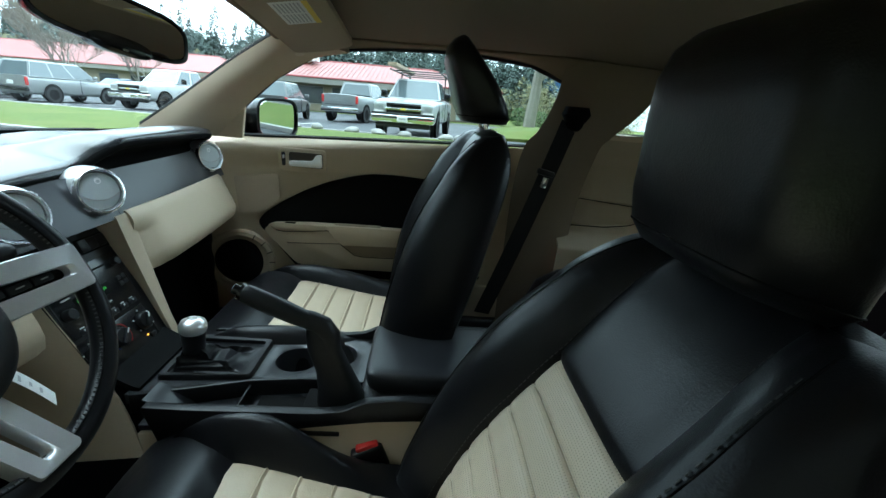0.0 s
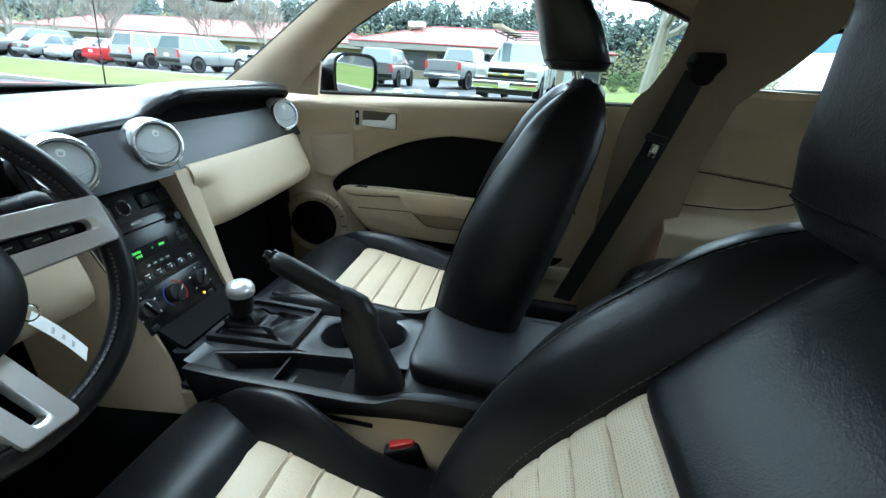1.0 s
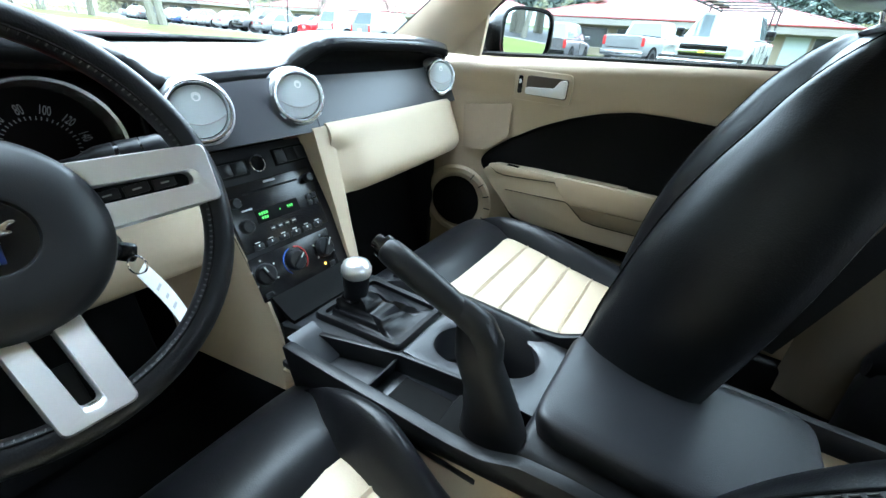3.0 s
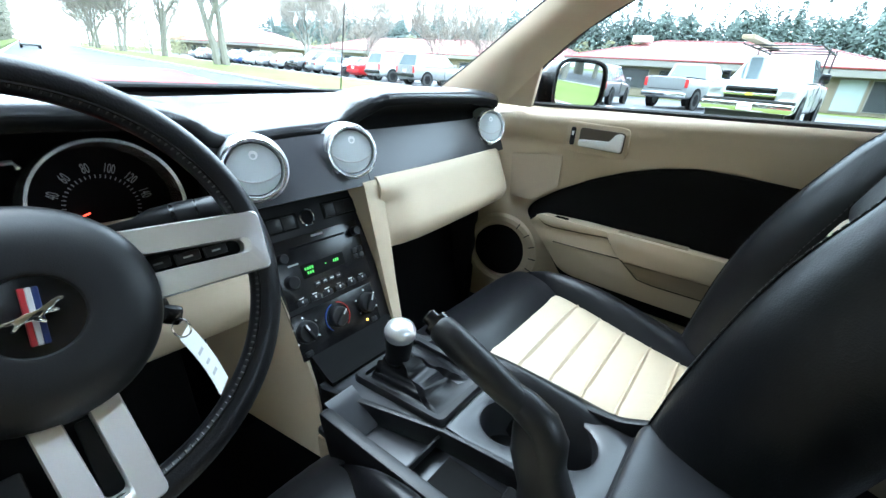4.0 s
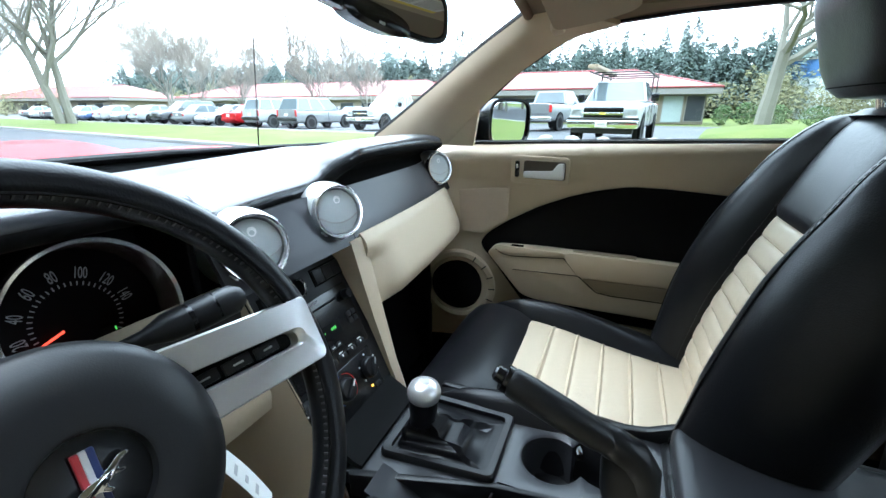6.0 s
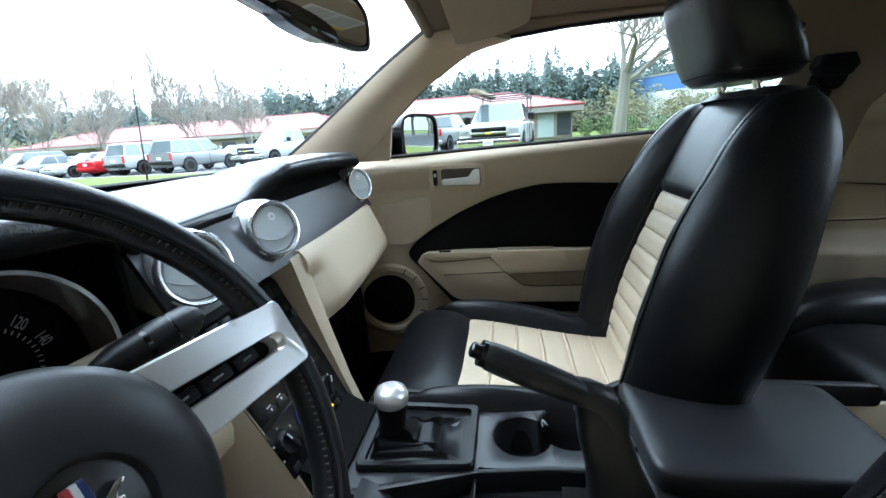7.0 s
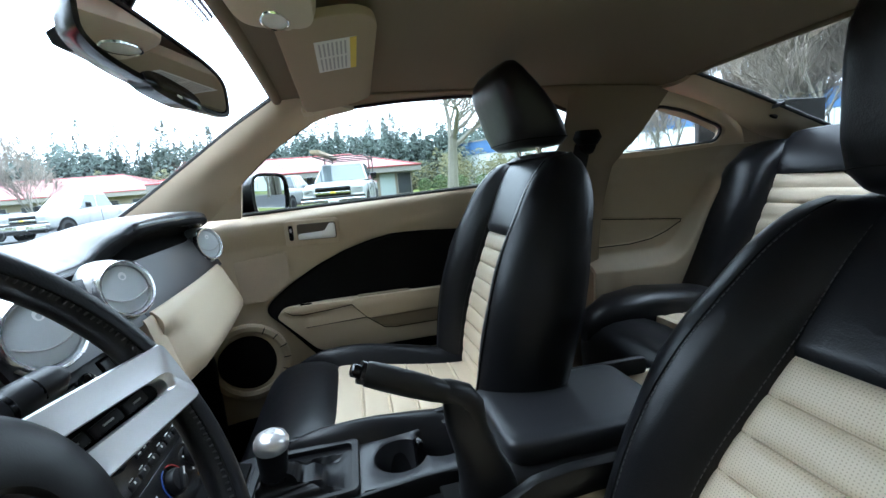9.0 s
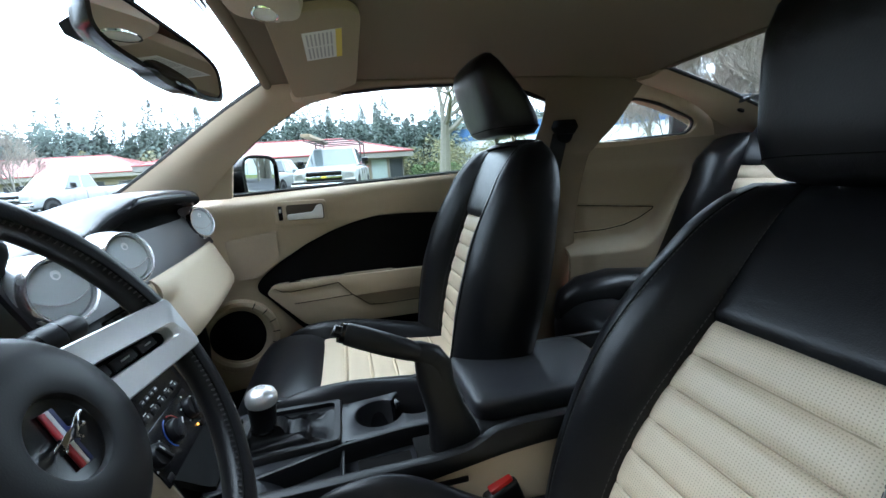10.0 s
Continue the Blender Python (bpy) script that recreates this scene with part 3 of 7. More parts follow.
part("armrest_pad", prism(yz(rounded([(0.394, 0.700), (0.394, 0.682), (0.357, 0.639), (-0.11, 0.648), (-0.11, 0.700)], 0.010)), 0.017, 0.007, 3, on_door(0.628)), TRIM, door, "cream padded armrest top")
part("pad_slot", box(0.022, 0.150, 0.003, 0.001, 1, pose(0.637, 0.302, 0.7005)), TRIMSHADE, door, "narrow armrest tray, its shade in a darker tan")
part("front_pad", prism(yz(rounded([(0.590, 0.690), (0.560, 0.674), (0.530, 0.672), (0.463, 0.677), (0.399, 0.683), (0.399, 0.696), (0.575, 0.697)], 0.006)), 0.006, 0.0025, 2, on_door(0.626)), TRIM, door)
part("pull_cup", prism(yz(rounded([(0.350, 0.632), (0.308, 0.602), (0.276, 0.598), (0.0, 0.602), (0.0, 0.640)], 0.010)), 0.004, 0.0015, 2, on_door(0.6245)), TRIMSHADE, door, "pull cup, its shade in a darker tan")
# dark tubes paint the shade along the armrest's seam gaps
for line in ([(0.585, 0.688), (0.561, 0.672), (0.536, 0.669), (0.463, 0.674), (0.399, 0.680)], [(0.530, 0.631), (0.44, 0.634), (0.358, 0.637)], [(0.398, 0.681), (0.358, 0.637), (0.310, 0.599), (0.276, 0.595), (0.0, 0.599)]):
    part("armrest_seam", tube([(0.6232, y, z) for y, z in line], 0.0015, 6), SEAMSHADE, door)
part("tweeter_patch", prism(yz(rounded([(0.705, 0.832), (0.560, 0.850), (0.560, 0.765), (0.625, 0.715), (0.695, 0.712)], 0.008)), 0.0015, 0.0005, 1, on_door(0.664)), PATCH, door, "finely perforated tan patch")
part("window_switch", box(0.02, 0.034, 0.006, 0.002, 2, pose(0.642, 0.525, 0.692)), GLOSSY, door, "small black window switch")
part("door_lip", prism(yz(rounded([(0.46, 0.500), (0.46, 0.462), (-0.30, 0.458), (-0.30, 0.498)], 0.012)), 0.02, 0.006, 2, on_door(0.674)), TRIM, door)
BEZ = [(0.556, 0.936), (0.556, 0.864), (0.407, 0.862), (0.407, 0.934)]
part("handle_bezel", prism(yz(rounded(BEZ, 0.014)), 0.012, 0.004, 2, on_door(0.662)), TRIM, door, "cream handle surround")
part("handle_cup", prism(yz(rounded([(0.522, 0.924), (0.522, 0.879), (0.416, 0.876), (0.416, 0.923)], 0.008)), 0.0025, 0.001, 1, on_door(0.650)), material("brown_plastic", (0.075, 0.058, 0.038), 0.6, grain=0.05, scale=200), door)
part("door_handle", prism(yz(rounded([(0.520, 0.897), (0.520, 0.881), (0.418, 0.879), (0.418, 0.920), (0.434, 0.920), (0.448, 0.900)], 0.006)), 0.010, 0.003, 2, on_door(0.647)), SATIN, door, "satin silver inside handle")
part("lock_slot", prism(yz(rounded([(0.545, 0.922), (0.545, 0.880), (0.533, 0.880), (0.533, 0.922)], 0.004)), 0.002, 0.0008, 1, on_door(0.650)), GLOSSY, door)
part("lock_knob", box(0.004, 0.005, 0.010, 0.001, 1, pose(0.6475, 0.539, 0.908)), SATIN, door)
SPK = pose(0.672, 0.702, 0.540) @ Matrix.Rotation(radians(-90), 4, "Y") @ Matrix.Rotation(radians(8), 4, "X")
speaker = part("speaker", lathe([(0.086, 0.0), (0.088, 0.014), (0.096, 0.020), (0.108, 0.018), (0.116, 0.004), (0.117, -0.02)], 48, SPK), TRIM, door, "round speaker with a cream ring")
part("grille", lathe([(0, 0.012), (0.06, 0.011), (0.086, 0.004), (0.088, -0.004)], 40, SPK), CLOTH, speaker, "black mesh grille")
for k in range(7):
    a = radians(-62 + 20.7 * k - 90)
    part("ring_notch", box(0.020, 0.003, 0.003, 0.001, 1, SPK @ pose(0.101 * math.cos(a), 0.101 * math.sin(a), 0.0195, 0, 0, math.degrees(a))), PLASTIC, speaker)
part("sail", prism(yz(rounded([(0.80, 0.955), (0.66, 0.955), (0.645, 1.055), (0.67, 1.05)], 0.006)), 0.012, 0.004, 2, on_door(0.656)), TRIM, door, "cream corner trim")
part("sill_seal", tube([(0.697, y, 0.962 - 0.034 * (y - 0.65)) for y in span(-0.33, 0.70, 9)], 0.006, 6), RUBBER, door)

# Driver's door: unseen, added shut with its window down to block side light.
near = thing("driver_door", "unseen closed driver door, window wound down, added to block side light", "car door")
part("door_panel", sheet(lambda u, v: Vector((-0.665 + 0.03 * smooth(0.86, 0.915, v), u, v)), span(-0.335, 0.90, 12), span(0.30, 0.915, 14), 0.03), TRIM, near, "cream grained door panel", fix=True)
part("outer_skin", box(0.05, 1.36, 0.60, 0.02, 3, pose(-0.835, 0.28, 0.60)), PAINT, near, "red outer door skin")
part("door_top", box(0.17, 1.26, 0.03, 0.008, 2, pose(-0.745, 0.27, 0.893)), TRIM, near)
part("armrest", box(0.05, 0.62, 0.06, 0.015, 3, pose(-0.650, 0.22, 0.665)), TRIM, near, "cream padded armrest")

# Outside mirror on the far door.
MIR = pose(0.800, 0.602, 1.013, 91, 0, -23)
MIG = MIR @ pose(0, 0, 0.003, 0.6, 3, 0)
outside_mirror = part("door_mirror", pillow([(-0.09, 0.055, 0.035, 0, 0, 3), (-0.07, 0.085, 0.058, 0, 0, 3.2), (-0.02, 0.094, 0.064, 0, 0, 3.6), (0.004, 0.099, 0.066, 0, 0, 3.8), (0.0045, 0.094, 0.060, 0, 0, 3.8), (-0.022, 0.092, 0.058, 0, 0, 3.8)], 36, MIR), GLOSSY, door, "black door mirror")
part("mirror_glass", loft([ring(0.0905, 0.0575, -0.0025, 3.8, 36), ring(0.0895, 0.0565, -0.001, 3.8, 36)], True, True, MIG), MIRROR, outside_mirror, "mirror glass")
part("mirror_foot", loft([ring(0.07, 0.03, 0, 3, 16), ring(0.05, 0.025, 0.10, 3, 16)], True, True, pose(0.70, 0.70, 0.965, 0, 75, 0)), GLOSSY, outside_mirror)


# ---- dashboard ----
dash = thing("dashboard", "black dashboard with a cream lower band and round chrome vents", "dashboard")
BROW = [(-0.70, 0.952), (-0.60, 0.966), (-0.40, 0.979), (-0.25, 0.978), (-0.175, 0.967), (-0.130, 0.942), (-0.095, 0.932), (0.0, 0.935), (0.085, 0.939),
        (0.105, 0.946), (0.14, 0.976), (0.165, 0.986), (0.30, 0.988), (0.50, 0.984), (0.62, 0.972), (0.68, 0.955)]
LIPY = [(-0.70, 0.70), (-0.60, 0.672), (-0.40, 0.655), (-0.25, 0.660), (-0.175, 0.678), (-0.130, 0.714), (-0.095, 0.735), (0.0, 0.742), (0.085, 0.742),
        (0.105, 0.735), (0.14, 0.705), (0.165, 0.697), (0.30, 0.70), (0.50, 0.715), (0.62, 0.745), (0.68, 0.80)]


def pad_skin(u, v):
    z, y = curve_at(BROW, u), curve_at(LIPY, u)
    far = min(1.005 + 0.22 * max(u, -0.45), 1.205 - 0.24 * (u / 0.67) ** 2)
    # v: -1 underside, 0 lip, 1 far edge
    if v < 0:
        return Vector((u, y + 0.07 * -v + 0.004, z - 0.020 - 0.012 * -v))
    if v < 0.2:
        a = v / 0.2 * math.pi
        return Vector((u, y + 0.010 - 0.011 * math.sin(a), z - 0.010 - 0.010 * math.cos(a)))
    t = (v - 0.2) / 0.8
    return Vector((u, y + 0.010 + (far - y - 0.010) * t, z + (0.950 - z) * smooth(0, 0.62, t) + 0.012 * math.sin(math.pi * min(1, t * 1.3)) * (1 - t)))


us = sorted(set([round(x, 4) for x in span(-0.70, 0.68, 36) + span(-0.20, -0.06, 12) + span(0.06, 0.19, 14)]))
part("dash_pad", sheet(pad_skin, us, [-1, -0.5, -0.1] + span(0, 0.2, 7) + span(0.24, 1.0, 16), -0.004), PAD, dash, "black grained dashboard top", fix=True)
part("pad_lip", tube([(u, curve_at(LIPY, u) + 0.005, curve_at(BROW, u) - 0.0145) for u in us], 0.0105, 12), DARK, dash, "rounded black front edge of the dashboard top")


def trough(u, v):
    """The dark demister trough between the dashboard top and the windscreen."""
    near_y, far_y = min(1.005 + 0.22 * max(u, -0.45), 1.205 - 0.24 * (u / 0.67) ** 2) - 0.004, 1.232 - 0.24 * (u / 0.67) ** 2
    return Vector((u, near_y + (far_y - near_y) * v, 0.947 - 0.060 * min(1, 6 * v) * smooth(1.0, 0.75, v) - 0.004 * v))


part("demister_trough", sheet(trough, span(-0.66, 0.66, 29), [0, 0.06, 0.17, 0.5, 0.75, 0.83, 0.91, 1.0], -0.006), DARK, dash, "black demister trough", fix=True)


def face_at(z, x=0.0):
    """How far forward the upright face of the dashboard stands at a height."""
    return curve_at([(0.83, 0.686), (0.85, 0.695), (0.88, 0.710), (0.92, 0.730), (0.97, 0.765)], z) + 0.05 * (x / 0.67) ** 2 * (1 if x > 0 else 0.4)


def face_skin(u, v):
    z = 0.834 + (min(curve_at(BROW, u) - 0.018, 0.918 + 0.02 * smooth(0.5, 0.66, u)) - 0.834) * v
    return Vector((u, face_at(z, u), z))


def scoop_skin(u, v):
    """The black hollow under the brow, from the lip back to the face panel."""
    top, low = pad_skin(u, 0.0), face_skin(u, 1.0)
    p = top.lerp(low + Vector((0, -0.001, 0.001)), v)
    return p + Vector((0, 0.030 * math.sin(math.pi * v) * smooth(0.0, 0.05, top.z - low.z), 0))


part("face_panel", sheet(face_skin, span(-0.135, 0.115, 26), span(0, 1, 9), -0.006), PANEL, dash, "dark grey satin face panel")
part("face_panel", sheet(face_skin, span(0.117, 0.655, 24), span(0, 1, 9), -0.006), PANEL, dash, "dark grey satin face panel")
part("brow_hollow", sheet(scoop_skin, [x for x in us if -0.14 < x < 0.66], span(0, 1, 8), 0.0), CLOTH, dash, "black hollow under the brow")
part("face_groove", tube([(x, face_at(0.893, x) - 0.0005, 0.893) for x in span(0.15, 0.54, 9)], 0.0021, 6), DARK, dash)


def lower_skin(u, v):
    # v 0 top edge to 1 tucked under
    keyz = [(0.0, 0.835), (0.06, 0.833), (0.3, 0.800), (0.6, 0.757), (0.70, 0.742), (0.78, 0.730), (0.86, 0.722), (1.0, 0.705)]
    keys = [(0.0, 0.700), (0.03, 0.690), (0.06, 0.686), (0.3, 0.671), (0.6, 0.652), (0.70, 0.648), (0.78, 0.652), (0.86, 0.668), (1.0, 0.74)]
    end = smooth(0.60, 0.66, abs(u))
    y, z = curve_at(keys, v) + 0.05 * (u / 0.67) ** 2 * (1 if u > 0 else 0.4) + 0.05 * end, curve_at(keyz, v) + 0.012 * end * (v - 0.3)
    if u > 0:
        # flush with the stack's side trim at its inner end
        flush = max(y, curve_at([(0.56, 0.603), (0.62, 0.626), (0.70, 0.652), (0.77, 0.669), (0.842, 0.690)], z) + 0.014)
        y += (flush - y) * smooth(0.20, 0.142, u) * smooth(0.10, 0.35, v)
    return Vector((u, y, z))


part("glovebox_band", sheet(lower_skin, span(0.128, 0.665, 22), span(0, 1, 26), 0.012), TRIM, dash, "cream padded glovebox band", fix=True)
part("knee_panel", sheet(lambda u, v: lower_skin(u, v) + Vector((0, 0.02, -0.045 * v)), span(-0.665, -0.125, 16), span(0, 1, 14), 0.012), TRIM, dash, "cream knee panel", fix=True)
part("band_seam", tube([lower_skin(0.158, v) + Vector((0, -0.0004, 0)) for v in span(0.05, 0.9, 22)], 0.0008, 6), DARK, dash)
part("kick_panel", box(0.5, 0.02, 0.42, 0.01, 2, pose(0.40, 0.86, 0.50, -12, 0, 0)), CARPET, dash)
part("kick_panel", box(0.5, 0.02, 0.42, 0.01, 2, pose(-0.40, 0.92, 0.50, -12, 0, 0)), CARPET, dash)


def vent(x, z, turn=0):
    """A round chrome air vent with a pale disc that has one curved vane and a dimple."""
    m = pose(x, face_at(z, x), z, 90, 0, 0) @ pose(0, 0, 0.013 if turn else 0, -12, turn, 0) @ pose(0, 0, 0.002) @ Matrix.Diagonal((0.90, 0.90, 1, 1))
    v = part("air_vent", lathe([(0.0455, 0.004), (0.0470, 0.012), (0.0466, 0.018), (0.0445, 0.0212), (0.0415, 0.0208), (0.0395, 0.017), (0.0393, 0.010)], 48, m), VENTRING, dash, "round chrome air vent")
    part("vent_barrel", lathe([(0.057, -0.045), (0.0555, -0.018), (0.053, -0.004), (0.0495, 0.005), (0.0468, 0.0085), (0.0455, 0.006)], 48, m), BARREL, v, "satin silver barrel")
    for k in range(4):
        part("finger_notch", box(0.012, 0.004, 0.008, 0.0015, 2, m @ pose(0.0462 * math.cos(radians(90 * k + 225)), 0.0462 * math.sin(radians(90 * k + 225)), 0.0135, 0, 0, 90 * k + 315)), SATIN, v)
    part("vent_disc", lathe([(0, 0.0172), (0.02, 0.0170), (0.034, 0.0162), (0.0375, 0.0150), (0.0382, 0.004)], 40, m), SILVER, v, "pale silver disc")
    part("vent_vane", tube([m @ Vector((0.036 * s, -0.006 - 0.013 * (1 - s * s), 0.0164 + 0.0006 * (1 - s * s))) for s in span(-1, 1, 13)], 0.0011, 6), GREYP, v)
    part("dimple", lathe([(0, 0.0005), (0.005, 0.0015), (0.0075, 0.0008), (0.008, -0.001)], 20, m @ pose(0.0, 0.020, 0.0158)), SATIN, v)
    return v


for x, z, turn in ((0.084, 0.892, -23), (-0.087, 0.886, -22), (0.578, 0.899, -24), (-0.60, 0.90, 0)):
    vent(x, z, turn)

def lettering(words, size, m, mat, parent):
    """Writing in the built-in font, as a mesh."""
    curve = bpy.data.curves.new("writing", "FONT")
    curve.body, curve.size, curve.align_x, curve.align_y, curve.extrude = words, size, "CENTER", "CENTER", 0.0002
    text = bpy.data.objects.new("writing", curve)
    bpy.context.scene.collection.objects.link(text)
    bpy.context.view_layer.update()
    me = bpy.data.meshes.new_from_object(text.evaluated_get(bpy.context.evaluated_depsgraph_get()))
    bpy.data.objects.remove(text)
    me.transform(m)
    me.materials.clear()
    me.materials.append(mat)
    ob = new("numeral", me)
    ob.parent = parent
    return tagged(ob, kind="stuff")


# Instrument binnacle with two large dials.
part("binnacle", box(0.50, 0.03, 0.15, 0.01, 2, pose(-0.37, 0.815, 0.885, -14, 0, 0)), DARK, dash)
part("binnacle_back", box(0.60, 0.02, 0.16, 0.004, 1, pose(-0.405, 0.850, 0.845)), DARK, dash)
part("binnacle_side", box(0.008, 0.14, 0.14, 0.002, 1, pose(-0.146, 0.790, 0.852)), DARK, dash)
for side, xs in ((1, -0.2435), (-1, -0.475)):
    m = pose(xs, 0.722, 0.862, 90, 0, 0) @ pose(0, 0, 0, -16, 0, 0) @ Matrix.Scale(0.975, 4)
    dial = part("dial", lathe([(0.0795, -0.03), (0.078, 0.0), (0.0755, 0.006), (0.0720, 0.004), (0.0710, -0.01), (0.0705, -0.03)], 56, m), VENTRING, dash, "chrome-ringed dial")
    part("dial_face", lathe([(0, -0.042), (0.075, -0.042), (0.075, -0.046), (0, -0.046)], 40, m), DARK, dial, "black dial face")
    for k in range(7):
        a = radians(182.5 - 28.5 * k)
        spot = m @ pose(0.047 * math.cos(a), 0.047 * math.sin(a), -0.0415, 0, 0, math.degrees(a) - 90)
        if side > 0:
            lettering(str(20 + 20 * k), 0.0165, spot @ Matrix.Diagonal((0.50, 1, 1, 1)), GREYP, dial)
        else:
            lettering(str(1 + k), 0.0165, spot @ Matrix.Diagonal((0.50, 1, 1, 1)), GREYP, dial)
    for k in range(33):
        a = radians(205 - 250 / 32 * k)
        part("tick", box(0.001, 0.004, 0.0006, 0, 1, m @ pose(0.037 * math.cos(a), 0.037 * math.sin(a), -0.0415, 0, 0, math.degrees(a) - 90)), GREYP, dial)
    a = radians(197)
    part("needle", box(0.040, 0.0020, 0.001, 0, 1, m @ pose(0.036 * math.cos(a), 0.036 * math.sin(a), -0.039, 0, 0, math.degrees(a))), REDLIT, dial, "red needle")
    odo = part("odometer", box(0.030, 0.018, 0.0006, 0, 1, m @ pose(0.026, -0.026, -0.0416)), GLOSSY, dial, "dark odometer window with green digits")
    for j in range(4):
        part("odometer_digit", box(0.0028, 0.0042, 0.0006, 0, 1, m @ pose(0.019 + 0.0042 * j, -0.0285, -0.0410)), GREENLIT, odo)
    part("odometer_digit", box(0.0016, 0.0042, 0.0006, 0, 1, m @ pose(0.026, -0.021, -0.0410)), GREENLIT, odo)
m = pose(-0.36, 0.712, 0.904, 90, 0, 0) @ pose(0, 0, 0, -16, 0, 0)
part("dial_trim", tube([m @ Vector(p) for p in ((-0.045, 0.010, 0), (0.046, 0.017, 0), (0.049, 0.010, 0))], 0.0025, 6), VENTRING, dash)
part("dial_bezel", sheet(lambda u, v: Vector((u, face_at(v, 0) + 0.002, v)), span(-0.30, -0.132, 8), span(0.80, 0.835, 4), -0.01), PLASTIC, dash)


# ---- centre stack ----
FRAME_AT = pose(0, 0.640, 0.715, 64.5, 0, 0)
STACK = pose(0.012, 0.668, 0.694, 66, 0, 0) @ Matrix.Scale(1.03, 4)
stack = thing("centre_stack", "black radio and heater panel framed in cream trim", "console")
part("stack_face", prism(rounded([(-0.100, 0.134), (0.124, 0.134), (0.100, -0.146), (-0.0845, -0.146)], 0.004), 0.02, 0.002, 2, STACK @ pose(0, 0, -0.020)), PLASTIC, stack, "black plastic fascia")
# cream strip down the passenger side: (height, inner x, inner y, outer x, outer y)
rows = [[(a, b, z), (0.3 * a + 0.7 * c, 0.3 * b + 0.7 * d - 0.0035, z), (c, d, z), (c, d + 0.05, z - 0.02), (a, b + 0.05, z - 0.02)]
        for z, a, b, c, d in ((0.842, 0.096, 0.684, 0.145, 0.690), (0.838, 0.097, 0.682, 0.145, 0.687), (0.77, 0.104, 0.669, 0.142, 0.669), (0.70, 0.110, 0.653, 0.141, 0.652), (0.62, 0.109, 0.626, 0.132, 0.626), (0.56, 0.109, 0.603, 0.128, 0.603))]
part("stack_trim", loft(rows), TRIM, stack, "cream side trim", fix=True)
for side, row in ((1, [(0.142, 0.690, 0.838), (0.140, 0.660, 0.70), (0.131, 0.630, 0.62), (0.126, 0.590, 0.47)]), (-1, [(-0.089, 0.722, 0.82), (-0.083, 0.670, 0.70), (-0.077, 0.606, 0.56), (-0.098, 0.563, 0.455)])):
    bm = ladder(row, [(side * 0.140, 0.82, 0.80), (side * 0.140, 0.82, 0.68), (side * 0.138, 0.82, 0.56), (side * 0.135, 0.82, 0.455)], 13, 0.006)
    part("stack_cheek", bm, TRIM, stack, "cream side of the stack", fix=True)


def bit(name, sx, sy, x, y, mat, parent, h=0.003, bev=0.0015, label="", turn=0):
    return part(name, box(sx, sy, h, bev, 2, STACK @ pose(x, y, h * 0.5 - 0.0005, 0, 0, turn)), mat, parent, label)



bit("switch_recess", 0.056, 0.026, -0.0565, 0.105, DARK, stack, 0.0022, 0.001)
bit("switch_recess", 0.070, 0.028, 0.054, 0.109, DARK, stack, 0.0022, 0.001)
for x in (-0.068, -0.045):
    bit("switch", 0.022, 0.019, x, 0.105, PLASTIC, stack, 0.0036, 0.0014, "black rocker switch")
for x in (0.033, 0.054, 0.075):
    bit("switch", 0.0205, 0.022, x, 0.109, PLASTIC, stack, 0.0036, 0.0014, "black rocker switch")
lighter = part("lighter_socket", lathe([(0.010, -0.012), (0.0105, 0.001), (0.012, 0.003), (0.0135, 0.002), (0.014, -0.001)], 28, STACK @ pose(-0.012, 0.106, 0.002)), CHROME, stack, "chrome-ringed lighter socket")
part("socket_hole", lathe([(0, 0), (0.0105, 0), (0.0105, -0.01)], 20, STACK @ pose(-0.012, 0.106, 0.0005)), DARK, lighter)
radio = bit("radio", 0.166, 0.104, -0.005, 0.030, GLOSSY, stack, 0.004, 0.003, "black car radio with green display")
bit("disc_slot", 0.105, 0.0035, -0.006, 0.066, DARK, radio, 0.0052, 0.001)
bit("radio_mark", 0.022, 0.0032, -0.005, 0.0765, GREYP, radio, 0.0046, 0)
bit("display", 0.082, 0.022, -0.009, 0.027, DARK, radio, 0.0052, 0.002, "dark display window")
for k in range(4):
    bit("display_text", 0.0026, 0.0042, -0.043 + 0.0042 * k, 0.0305, GREENLIT, radio, 0.0057, 0)
for k in range(3):
    bit("display_text", 0.0026, 0.0042, -0.040 + 0.0042 * k, 0.0235, GREENLIT, radio, 0.0057, 0)
for k in range(3):
    bit("display_text", 0.0022, 0.0042, 0.010 + 0.0040 * k, 0.0285, GREENLIT, radio, 0.0057, 0)
bit("display_text", 0.0020, 0.0020, -0.006, 0.0285, GREENLIT, radio, 0.0057, 0)
for x, y, r in ((-0.072, 0.018, 0.0105), (-0.076, 0.056, 0.008), (0.066, 0.064, 0.008)):
    part("radio_knob", lathe([(r, 0), (r * 0.96, 0.010), (r * 0.8, 0.012), (0, 0.0118)], 24, STACK @ pose(x, y, 0.003)), PLASTIC, radio)
for k in range(4):
    bit("radio_button", 0.010, 0.0085, 0.056 + 0.012 * (k % 2), 0.033 - 0.011 * (k // 2), PLASTIC, radio, 0.0062, 0.0015)
for k in range(6):
    bit("preset_button", 0.019, 0.009, -0.064 + 0.0238 * k, -0.017, PLASTIC, radio, 0.0060, 0.002)
    bit("button_print", 0.0085, 0.0014, -0.064 + 0.0238 * k, -0.0098, WHITE, radio, 0.0046, 0)
    bit("button_print", 0.0022, 0.0034, -0.064 + 0.0238 * k, -0.0148, WHITE, radio, 0.0064, 0)
